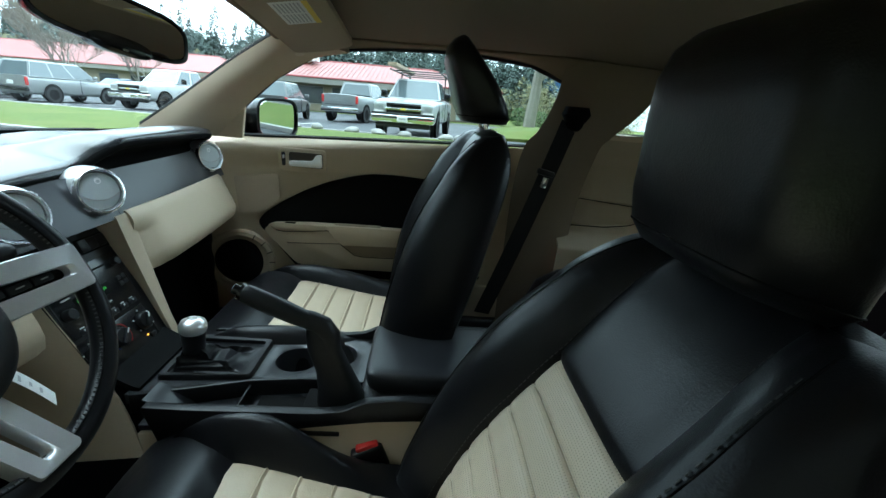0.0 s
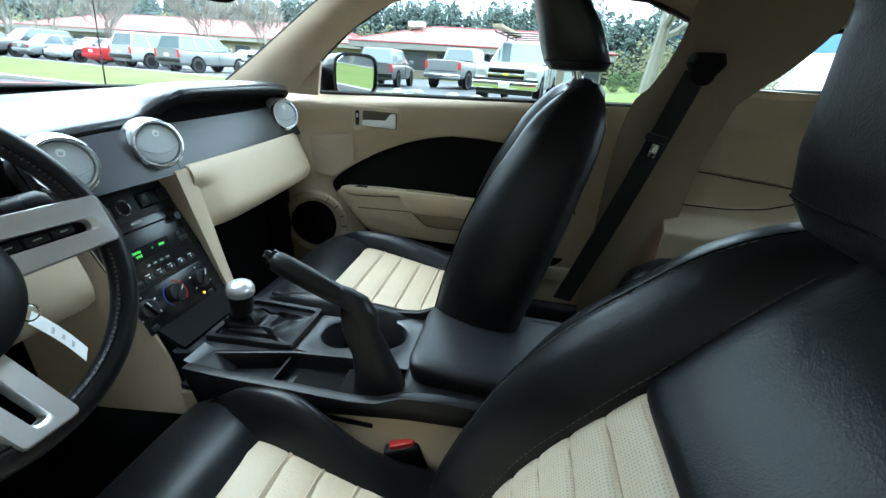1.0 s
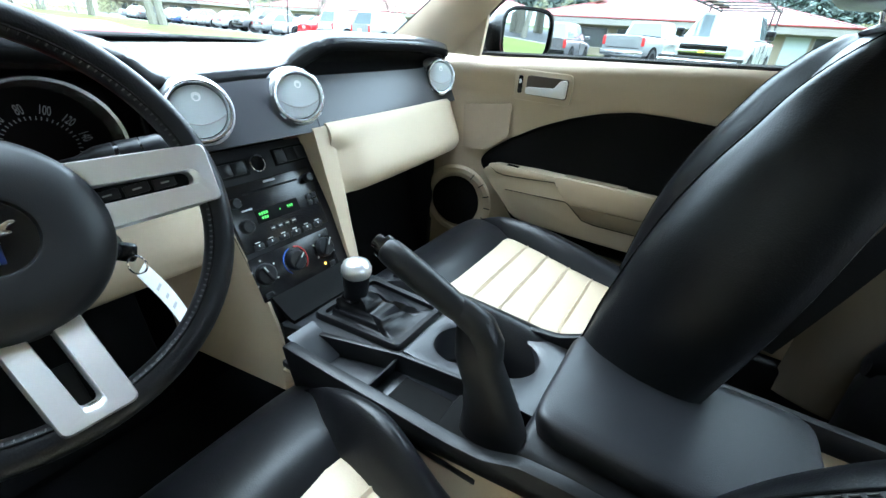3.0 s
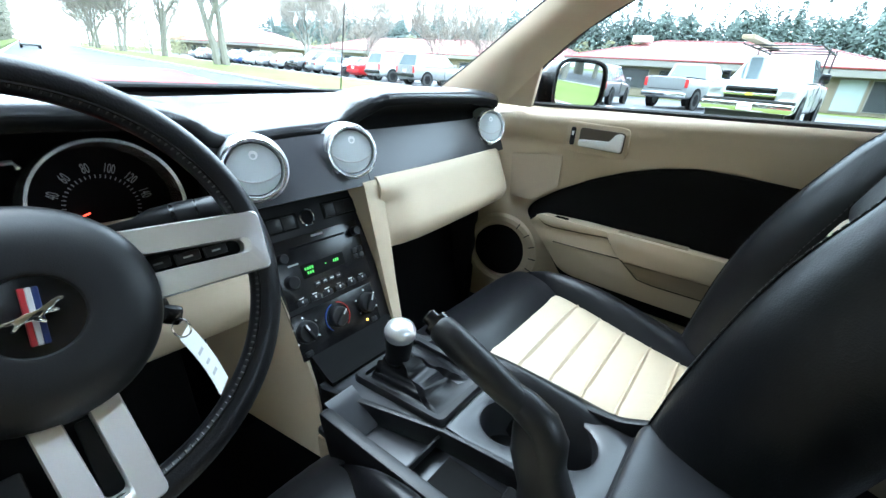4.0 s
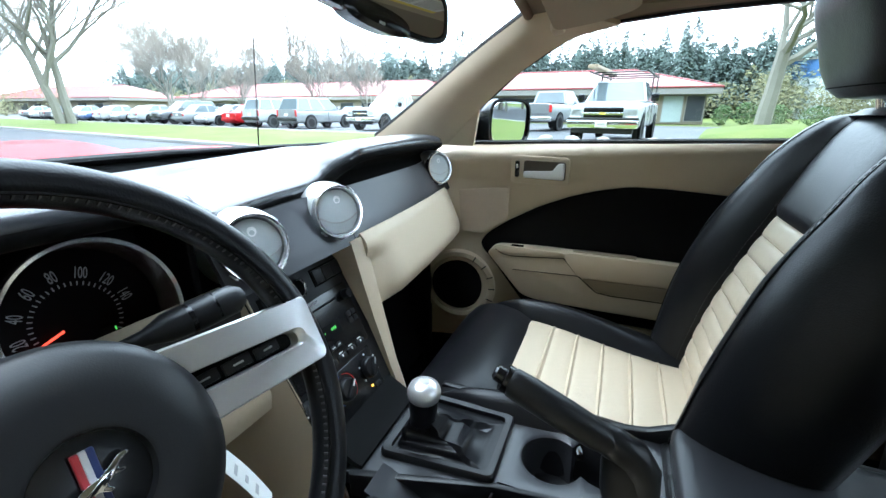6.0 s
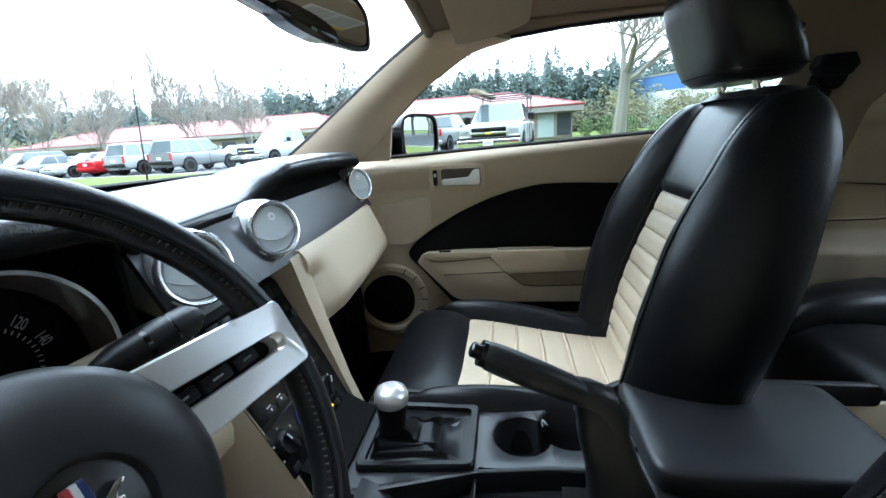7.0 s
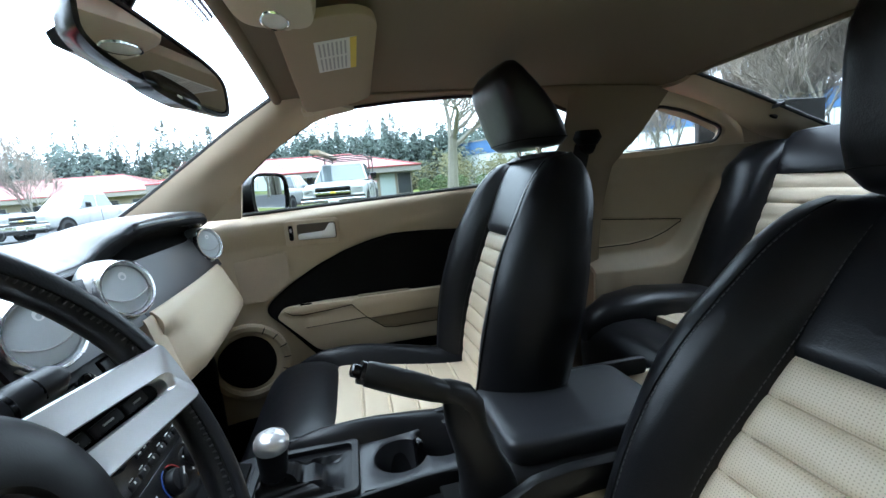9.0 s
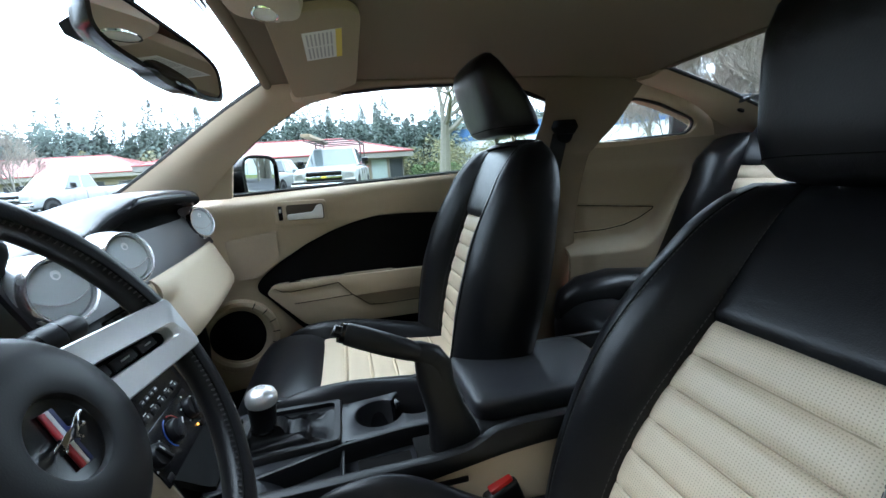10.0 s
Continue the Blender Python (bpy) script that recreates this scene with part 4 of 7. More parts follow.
for k in range(4):
    bit("mode_button", 0.011, 0.007, -0.030 + 0.0135 * k, 0.003, PLASTIC, radio, 0.0060, 0.0015)
    bit("button_print", 0.006, 0.0016, -0.030 + 0.0135 * k, 0.0035, WHITE, radio, 0.0064, 0)
bit("button_print", 0.018, 0.0025, -0.060, 0.042, GREYP, radio, 0.0046, 0)
heater = bit("heater_panel", 0.160, 0.072, -0.010, -0.066, GLOSSY, stack, 0.003, 0.003, "heater panel with three rotary knobs")
for k, x in enumerate((-0.072, -0.0125, 0.0495)):
    dialm = STACK @ pose(x, -0.060, 0.003)
    knob = part("heater_knob", lathe([(0.0175, 0), (0.0168, 0.006), (0.0145, 0.0085), (0, 0.0082)], 32, dialm), PLASTIC, heater, "black rotary knob")
    part("knob_grip", box(0.0055, 0.030, 0.009, 0.002, 2, dialm @ pose(0, 0, 0.0090, 0, 0, (20, -50, -35)[k])), PLASTIC, knob)
    part("knob_mark", box(0.002, 0.010, 0.001, 0, 1, dialm @ pose(0, 0, 0.0138, 0, 0, (20, -50, -35)[k]) @ pose(0, 0.009, 0)), WHITE, knob)
    if k == 1:
        for lo, hi, mat in ((100, 230, BLUE), (-50, 80, RED)):
            part("scale_arc", tube([dialm @ Vector((0.0232 * math.cos(radians(a)), 0.0232 * math.sin(radians(a)), 0.0003)) for a in span(lo, hi, 15)], 0.0009, 6), mat, heater)
    for j in range(0 if k == 1 else 5):
        a = radians(215 - 250 / 4 * j)
        mat = WHITE
        part("scale_mark", box(0.0024, 0.0028, 0.0008, 0, 1, dialm @ pose(0.0225 * math.cos(a), 0.0225 * math.sin(a), 0.0006, 0, 0, math.degrees(a) - 90)), mat, heater)
bit("lit_button", 0.0036, 0.0036, 0.041, -0.088, AMBERLIT, heater, 0.0045, 0.001, "amber lit button")
bit("heater_button", 0.014, 0.009, 0.055, -0.093, PLASTIC, heater, 0.0050, 0.002)
bit("heater_button", 0.014, 0.009, -0.078, -0.093, PLASTIC, heater, 0.0050, 0.002)
bit("lower_slot", 0.110, 0.012, -0.010, -0.118, DARK, stack, 0.003, 0.002)
bit("slot_mark", 0.012, 0.002, -0.005, -0.112, RED, stack, 0.0042, 0)
bit("slot_mark", 0.006, 0.003, 0.022, -0.111, GREYP, stack, 0.0042, 0)


# ---- steering wheel and column ----
WHEEL = pose(-0.350, 0.549, 0.850, 63.5, 0, 0)
HUB = WHEEL @ pose(0, -0.008, -0.030)
wheel = thing("steering_wheel", "black leather steering wheel with satin silver spokes", "steering wheel")
RIM = 0.1745
HUBSKIN = material("hub_vinyl", (0.0085, 0.0087, 0.0095), 0.42, grain=0.2, scale=300, vary=0.12, blot=8, bump=0.07, bscale=900, kind="pebble", spec=0.42)
part("rim", tube([WHEEL @ Vector((RIM * math.cos(a), RIM * math.sin(a), 0)) for a in span(0, 2 * math.pi, 97)[:-1]], 0.0148, 16, None, True), LEATHER, wheel, "black leather rim")
bm = bmesh.new()
for k in range(176):
    a = 2 * math.pi * k / 176
    arc = []
    for q in (42, 51, 60):
        r, z = RIM - 0.0151 * math.sin(radians(q)), 0.0151 * math.cos(radians(q))
        arc.append(WHEEL @ Vector((r * math.cos(a + 0.0002 * (q - 51)), r * math.sin(a + 0.0002 * (q - 51)), z)))
    add(bm, tube(arc, [0.0008, 0.0011, 0.0008], 5))
part("rim_stitching", bm, THREAD, wheel, "laced dark grey stitching")
part("rim_seam", tube([WHEEL @ Vector(((RIM - 0.0107) * math.cos(a), (RIM - 0.0107) * math.sin(a), 0.0112)) for a in span(0, 2 * math.pi, 97)[:-1]], 0.0011, 6, None, True), DARK, wheel)
part("hub", lathe([(0.076, -0.040), (0.0805, -0.010), (0.0805, 0.004), (0.077, 0.0135), (0.069, 0.0205), (0.054, 0.0262), (0.0312, 0.0285), (0.0290, 0.0275), (0.0275, 0.021)], 64, HUB @ Matrix.Diagonal((1.09, 1.09, 1, 1))), HUBSKIN, wheel, "round black airbag cover")
badge = part("badge", lathe([(0, 0.022), (0.034, 0.022), (0.0355, 0.0225)], 48, HUB @ Matrix.Diagonal((0.86, 0.86, 1, 1))), GLOSSY, wheel, "black badge disc with tricolour bar and silver shape")
for x, mat in ((-0.0066, material("badge_red", (0.30, 0.02, 0.025), 0.35)), (0.0, material("badge_white", (0.5, 0.5, 0.5), 0.4)), (0.0066, material("badge_blue", (0.012, 0.022, 0.09), 0.35))):
    part("badge_bar", box(0.0042, 0.044, 0.003, 0.0008, 1, HUB @ pose(0, 0, 0.0235, 0, 0, -6) @ pose(x * 0.55, 0, 0)), mat, badge)
pony = [(-0.030, 0.001), (-0.024, 0.004), (-0.016, 0.003), (-0.008, 0.006), (0.004, 0.006), (0.013, 0.010), (0.022, 0.014), (0.027, 0.0135), (0.029, 0.010), (0.021, 0.008), (0.016, 0.003), (0.021, 0.000), (0.020, -0.003), (0.010, -0.001),
        (0.004, -0.004), (0.008, -0.011), (0.005, -0.012), (-0.002, -0.005), (-0.011, -0.004), (-0.018, -0.010), (-0.021, -0.009), (-0.016, -0.002), (-0.024, 0.000)]
part("badge_shape", prism(rounded(pony, 0.002, 2), 0.004, 0.0008, 2, HUB @ pose(0, 0, 0.0245, 0, 0, 4) @ Matrix.Diagonal((0.70, 0.60, 1, 1))), CHROME, badge, "small silver emblem shape")


def spoke(turn, hull, slot, keys):
    """A satin spoke with a rounded slot, and a black insert with buttons if keys."""
    m = WHEEL @ pose(0, 0, 0, 0, 0, turn)
    a, b = rounded(hull, 0.007, 4), rounded(slot, 0.006, 4)
    inner, outer = hull[0][0], hull[1][0]
    mid = Vector((sum(p[0] for p in hull) / 4, sum(p[1] for p in hull) / 4))
    hole = Vector((sum(p[0] for p in slot) / 4, sum(p[1] for p in slot) / 4))
    rows = []
    for loop, z in ((a, -0.012), (a, 0.006), ([tuple(mid + (Vector(p) - mid) * 0.95) for p in a], 0.0095),
                    ([tuple(hole + (Vector(p) - hole) * 1.12) for p in b], 0.0088), (b, 0.006), (b, -0.012)):
        rows.append([(x, y, z + 0.008 * smooth(0.150, 0.168, x) - 0.044 * smooth(outer - 0.02, inner - 0.01, x)) for x, y in loop])
    sp = part("spoke", loft(rows, True, False, m, True), SATIN, wheel, "satin silver spoke")
    if keys:
        def sunk(bm):
            for v in bm.verts:
                v.co.z += 0.008 * smooth(0.150, 0.168, v.co.x) - 0.044 * smooth(outer - 0.02, inner - 0.01, v.co.x)
            return mark(bm, m)
        part("spoke_insert", sunk(prism(b, 0.006, 0.001, 1, pose(0, 0, -0.009))), DARK, sp, "black switch insert")
        for k in range(3):
            x = inner + 0.033 + 0.022 * k
            part("wheel_button", sunk(box(0.019, 0.0100, 0.003, 0.0008, 2, pose(x, hole.y - 0.06 * (x - hole.x), -0.0025))), PLASTIC, sp)
            part("button_print", sunk(box(0.007, 0.0016, 0.0005, 0, 1, pose(x, hole.y - 0.06 * (x - hole.x), -0.0008))), GREYP, sp)
    return sp


UPPER = [(0.060, -0.025), (0.176, -0.028), (0.180, 0.031), (0.056, 0.046)]
SLOT = [(0.076, 0.000), (0.158, -0.006), (0.158, 0.008), (0.076, 0.018)]
spoke(0, UPPER, SLOT, True)
NEAR = [(max(x, 0.092), y) for x, y in UPPER]
spoke(180, [(x, -y) for x, y in NEAR][::-1][2:] + [(x, -y) for x, y in NEAR][::-1][:2], [(max(x, 0.104), -y) for x, y in SLOT][::-1][2:] + [(max(x, 0.104), -y) for x, y in SLOT][::-1][:2], True)
spoke(-90, [(0.062, -0.030), (0.174, -0.024), (0.174, 0.032), (0.062, 0.030)], [(0.084, -0.009), (0.160, -0.004), (0.160, 0.011), (0.084, 0.008)], False)
part("back_cover", lathe([(0.050, -0.12), (0.068, -0.09), (0.074, -0.062), (0.06, -0.056), (0, -0.056)], 32, WHEEL), PLASTIC, wheel)
column = thing("steering_column", "black steering column with stalk and ignition key", "steering column")
part("shroud", pillow([(-0.30, 0.055, 0.045, 0, -0.01, 3), (-0.20, 0.065, 0.055, 0, -0.01, 3), (-0.12, 0.070, 0.060, 0, -0.01, 3), (-0.085, 0.06, 0.05, 0, -0.01, 3)], 24, WHEEL), PLASTIC, column)
stalk = part("indicator_stalk", tube([(-0.290, 0.674, 0.848), (-0.246, 0.660, 0.8555), (-0.230, 0.655, 0.858), (-0.205, 0.647, 0.861), (-0.172, 0.636, 0.8655), (-0.164, 0.634, 0.8665)], [0.006, 0.0075, 0.0135, 0.0155, 0.0145, 0.009], 16), PLASTIC, column, "black stalk")
for t in (0.45, 0.70):
    p = Vector((-0.250, 0.661, 0.855)).lerp(Vector((-0.168, 0.635, 0.866)), t)
    part("stalk_ring", tube([p, p + Vector((0.004, -0.0013, 0.0006))], 0.0150, 16), GLOSSY, stalk)
part("key_lock", lathe([(0.016, 0), (0.016, 0.018), (0.012, 0.022), (0, 0.022)], 20, pose(-0.262, 0.640, 0.765, 0, 70, -40)), GLOSSY, column)
keys = thing("key_ring", "car key on a ring with a white paper tag", "key")
part("key_bow", box(0.028, 0.010, 0.024, 0.005, 2, pose(-0.242, 0.630, 0.758, 0, 15, -40)), GLOSSY, keys, "black key head")
part("split_ring", tube([Vector((-0.236, 0.618, 0.742)) + 0.012 * Vector((0.6 * math.cos(a), -0.5 * math.cos(a), math.sin(a))) for a in span(0, 6.283, 25)[:-1]], 0.0012, 6, None, True), CHROME, keys)
tag = part("paper_tag", sheet(lambda u, v: Vector((-0.231, 0.628, 0.730)).lerp(Vector((-0.221, 0.572, 0.676)), v) + Vector((0.0085, 0.0075, 0.003)) * u + Vector((0.003, 0, 0)) * math.sin(3 * v), span(-1, 1, 4), span(0, 1, 8), 0.0008), WHITE, keys, "white paper tag")
for k, w in enumerate((0.45, 0.3, 0.4)):
    c = Vector((-0.231, 0.628, 0.730)).lerp(Vector((-0.221, 0.572, 0.676)), 0.35 + 0.18 * k) + Vector((-0.0009, -0.0009, 0.0012))
    part("tag_writing", sheet(lambda u, v: c + Vector((0.0085, 0.0075, 0.003)) * u * w + Vector((0.01, -0.056, -0.054)) * 0.05 * v + Vector((0.003, 0, 0)) * math.sin(3 * (0.35 + 0.18 * k)), [-1, 1], [0, 1], 0.0003), GREYP, tag)
for k, x in enumerate((-0.30, -0.42, -0.50)):
    part("pedal", box(0.055 if k else 0.045, 0.012, 0.07 if k else 0.13, 0.005, 2, pose(x, 0.86, 0.42, -35, 0, 0)), RUBBER, column)


# ---- centre console ----
console = thing("centre_console", "black centre console with tray, cup holders and cream lower sides", "console", pose(0.008, 0, -0.026))
DECK = 0.598


def hole_patch(cx, cy, z, n=60):
    """A stretch of deck with a double cup well, two overlapping rounds, sunk into it."""
    rounds = ((0.047, 0.334, 0.043), (0.068, 0.262, 0.047))
    x0, x1, y0, y1 = -0.022, 0.152, 0.190, 0.396
    angles = sorted([2 * math.pi * k / n for k in range(n)] + [math.atan2(y - cy, x - cx) % (2 * math.pi) for x in (x0, x1) for y in (y0, y1)])

    def reach(c, s, grow):
        best = 0.0
        for rx, ry, r in rounds:
            ox, oy = rx - cx, ry - cy
            along_ray, off = ox * c + oy * s, ox * ox + oy * oy
            disc = along_ray ** 2 - off + (r + grow) ** 2
            if disc > 0:
                best = max(best, along_ray + math.sqrt(disc))
        return best
    rows = [[], [], [], [], []]
    for a in angles:
        c, s = math.cos(a), math.sin(a)
        q = min((x1 - cx) / c if c > 1e-6 else (x0 - cx) / c if c < -1e-6 else 9, (y1 - cy) / s if s > 1e-6 else (y0 - cy) / s if s < -1e-6 else 9)
        for row, (d, h) in zip(rows, ((q, z), (reach(c, s, 0.004), z), (reach(c, s, 0), z - 0.003), (reach(c, s, -0.002), z - 0.060), (reach(c, s, -0.006), z - 0.066))):
            row.append((cx + d * c, cy + d * s, h))
    bm = loft(rows, True, True)
    bm.faces.ensure_lookup_table()
    bmesh.ops.delete(bm, geom=[f for f in bm.faces if len(f.verts) > 4 and f.calc_center_median().z > z - 0.001], context="FACES")
    return bm


bm = hole_patch(0.057, 0.298, DECK)
part("cup_holder", bm, DECKING, console, "black double cup holder", fix=False)
part("deck", box(0.174, 0.030, 0.02, 0.0, 1, pose(0.065, 0.175, DECK - 0.010)), DECKING, console)
part("deck", prism([(-0.086, 0.594), (0.116, 0.594), (0.152, 0.396), (-0.022, 0.396), (-0.034, 0.396)][::-1], 0.02, 0.0, 1, pose(0, 0, DECK - 0.020)), DECKING, console)
part("cup_clip", box(0.030, 0.012, 0.014, 0.004, 2, pose(0.090, 0.300, DECK - 0.013, 0, 0, 15)), GLOSSY, console)
CONS_L = [(0.545, 0.606), (0.47, 0.604), (0.36, 0.606), (0.26, 0.606), (0.21, 0.612), (0.17, 0.632), (0.12, 0.638), (-0.20, 0.636), (-0.20, 0.600), (0.086, 0.597), (0.157, 0.592), (0.284, 0.573), (0.40, 0.550), (0.520, 0.524)]
part("console_wall", prism(yz(rounded(CONS_L, 0.008, 2)), 0.018, 0.005, 2, on_door(-0.108)), PLASTIC, console, "black tray wall")
part("console_wall", prism(yz(rounded(CONS_L, 0.008, 2)), 0.014, 0.004, 2, on_door(0.150)), PLASTIC, console)
part("tray_floor", box(0.110, 0.34, 0.012, 0.003, 2, pose(-0.066, 0.385, 0.560)), DECKING, console)
part("tray_inner_wall", prism([(-0.090, 0.585), (-0.080, 0.592), (-0.026, 0.396), (-0.014, 0.30), (-0.012, 0.21), (-0.020, 0.21), (-0.022, 0.30), (-0.034, 0.396)], 0.038, 0.0015, 2, pose(0, 0, DECK - 0.0365)), PLASTIC, console)
part("tray_front", sheet(lambda u, v: Vector((u, 0.492 + 0.056 * v, 0.566 + 0.040 * v + 0.006 * math.sin(math.pi * v))), span(-0.112, -0.062, 4), span(0, 1, 8), -0.004), DECKING, console, fix=True)
part("tray_divider", box(0.080, 0.004, 0.026, 0.001, 1, pose(-0.070, 0.402, 0.578, 15, 0, 0)), PLASTIC, console)
part("tray_mat", box(0.058, 0.085, 0.003, 0.001, 1, pose(-0.066, 0.335, 0.568)), DARK, console)
part("ramp", sheet(lambda u, v: Vector((u, v, DECK - 0.003 + 0.026 * smooth(0.575, 0.64, v))), span(-0.075, 0.095, 5), span(0.575, 0.64, 12), -0.01), DARK, console, fix=True)
SIDE = [(0.56, 0.545), (0.40, 0.560), (0.284, 0.582), (0.157, 0.602), (-0.35, 0.602), (-0.35, 0.28), (0.44, 0.28), (0.55, 0.46)]
for x in (-0.1095, 0.152):
    part("console_side", prism(yz(SIDE), 0.010, 0.003, 2, on_door(x)), TRIM, console, "cream console side")
part("console_body", box(0.236, 0.29, 0.30, 0.014, 3, pose(0.028, 0.045, 0.456)), PLASTIC, console)
lid = thing("armrest_lid", "black padded armrest lid on the centre console", "armrest")
LIDC = (0.046, 0.036)
part("lid_pad", pillow([(z, hx, hy, *LIDC, p) for z, hx, hy, p in ((0.578, 0.090, 0.134, 8), (0.581, 0.099, 0.144, 8), (0.596, 0.1015, 0.147, 8), (0.609, 0.1005, 0.1465, 9), (0.614, 0.098, 0.144, 9), (0.6165, 0.093, 0.139, 9), (0.6178, 0.078, 0.124, 8))], 64), LIDSKIN, lid, "black vinyl pad")
part("lid_base", box(0.190, 0.280, 0.010, 0.004, 2, pose(*LIDC, 0.575)), PLASTIC, lid)
part("lid_latch", box(0.05, 0.008, 0.016, 0.003, 2, pose(0.046, 0.181, 0.580)), PLASTIC, lid)

# Gear lever with its leather boot.
DECK = 0.572
gear = thing("gear_lever", "gear lever with a polished knob and black leather boot", "gear lever")
bez = rounded([(-0.036, 0.566), (0.112, 0.566), (0.110, 0.400), (-0.022, 0.400)], 0.012, 4)
inner = [(0.040 + (x - 0.040) * 0.85, 0.483 + (y - 0.483) * 0.86) for x, y in bez]
rows = [[(x, y, DECK) for x, y in bez], [(x, y, DECK + 0.008) for x, y in bez], [(0.04 + (x - 0.04) * 0.97, 0.483 + (y - 0.483) * 0.975, DECK + 0.011) for x, y in bez],
        [(x, y, DECK + 0.010) for x, y in inner], [(x, y, DECK) for x, y in inner]]
part("boot_frame", loft(rows, True, False), PLASTIC, gear, "satin black boot frame")
TOP = Vector((0.020, 0.521, 0.590))
rows = []
for j, t in enumerate(span(0, 1, 22)):
    loop = []
    for k, (x, y) in enumerate(inner):
        a = 2 * math.pi * k / len(inner)
        base, neck = Vector((x, y, DECK + 0.002)), TOP + Vector((0.019 * math.cos(math.atan2(y - 0.483, x - 0.03)), 0.019 * math.sin(math.atan2(y - 0.483, x - 0.03)), 0.022))
        p = base.lerp(neck, t ** 0.75)
        p.z = DECK + 0.002 + (neck.z - DECK - 0.002) * (0.25 * t + 0.75 * t ** 2.2)
        fold = math.sin(math.pi * t) * (noise.noise((x * 30 + 3 * t, y * 30, 4 * t)) * 0.011 + 0.006 * math.sin(5 * a + 7 * t))
        p += (p - Vector((TOP.x, TOP.y, p.z))).normalized() * fold * 0.5 + Vector((0, 0, fold))
        loop.append(p)
    rows.append(loop)
part("boot", loft(rows, True, False), LEATHER, gear, "creased black leather boot", angle=75)
LEVER = Matrix.Translation((0.019, 0.521, 0.600)) @ pose(0, 0, 0, 3, 0, 0)
part("lever_grip", lathe([(0.0195, 0.0), (0.0205, 0.006), (0.019, 0.010), (0.0195, 0.016), (0.0215, 0.035), (0.0225, 0.048)], 28, LEVER), LEATHER, gear, "black grip")
part("collar", lathe([(0.0205, 0.001), (0.0212, 0.004), (0.0205, 0.007)], 28, LEVER), GLOSSY, gear)
part("knob", lathe([(0.0225, 0.047), (0.0245, 0.052), (0.0245, 0.060), (0.021, 0.068), (0.012, 0.0735), (0, 0.075)], 36, LEVER), SATIN, gear, "polished silver knob")
part("shift_diagram", lathe([(0, 0.0752), (0.008, 0.0744)], 20, LEVER), GREYP, gear)

# Handbrake, pulled up.
brake = thing("handbrake", "raised black handbrake lever on the console", "handbrake")
TIP, ELB, FOOT = Vector((-0.082, 0.379, 0.785)), Vector((-0.072, 0.258, 0.725)), Vector((-0.062, 0.232, 0.576))
way = (ELB - TIP).normalized()
part("grip", tube([TIP + way * d for d in (0.004, 0.010, 0.03, 0.07, 0.10, 0.118, 0.135)], [0.013, 0.0155, 0.0165, 0.0165, 0.0155, 0.0135, 0.013], 20, None, False, 1.18), PLASTIC, brake, "black moulded grip")
part("grip_strip", tube([TIP + way * d + Vector((0, 0.006, 0.0148)) for d in (0.02, 0.05, 0.10)], 0.004, 8), GLOSSY, brake)
part("release_button", tube([TIP - way * 0.012, TIP - way * 0.010, TIP + way * 0.008], [0.006, 0.0085, 0.0085], 16), GLOSSY, brake, "release button")
part("button_collar", tube([TIP - way * 0.001, TIP + way * 0.008], 0.0145, 18), GLOSSY, brake)
part("elbow", tube([ELB + Vector((0, 0.030, 0.014)), ELB + Vector((0, 0.012, 0.008)), ELB + Vector((0, -0.008, -0.002)), ELB + Vector((0, -0.018, -0.018)), ELB + Vector((0, -0.020, -0.040))], [0.0135, 0.0165, 0.018, 0.0185, 0.018], 18), PLASTIC, brake)
bm = loft([ring(s, t, p.z, 2.8, 24, p.x, p.y)
           for p, s, t in ((ELB + Vector((0, 0.004, 0.004)), 0.008, 0.012), (ELB + Vector((0, -0.001, -0.002)), 0.0145, 0.021), (ELB + Vector((0, -0.006, -0.018)), 0.0175, 0.026), (ELB + Vector((0, -0.010, -0.045)), 0.0185, 0.028), (FOOT + Vector((0, 0.002, 0.055)), 0.020, 0.031), (FOOT + Vector((0, -0.008, 0.018)), 0.024, 0.038), (FOOT + Vector((0, -0.014, -0.02)), 0.027, 0.046))])
part("lever_sleeve", bm, PLASTIC, brake, "black plastic sleeve")
part("lever_slot", box(0.07, 0.11, 0.006, 0.002, 1, pose(-0.064, 0.232, 0.562)), DARK, brake)


# ---- seats ----
# darker lines laid along the bottoms of the pleats
PLEATSEAM = material("pleat_seam_line", (0.36, 0.295, 0.21), 0.8, grain=0.2, scale=800)


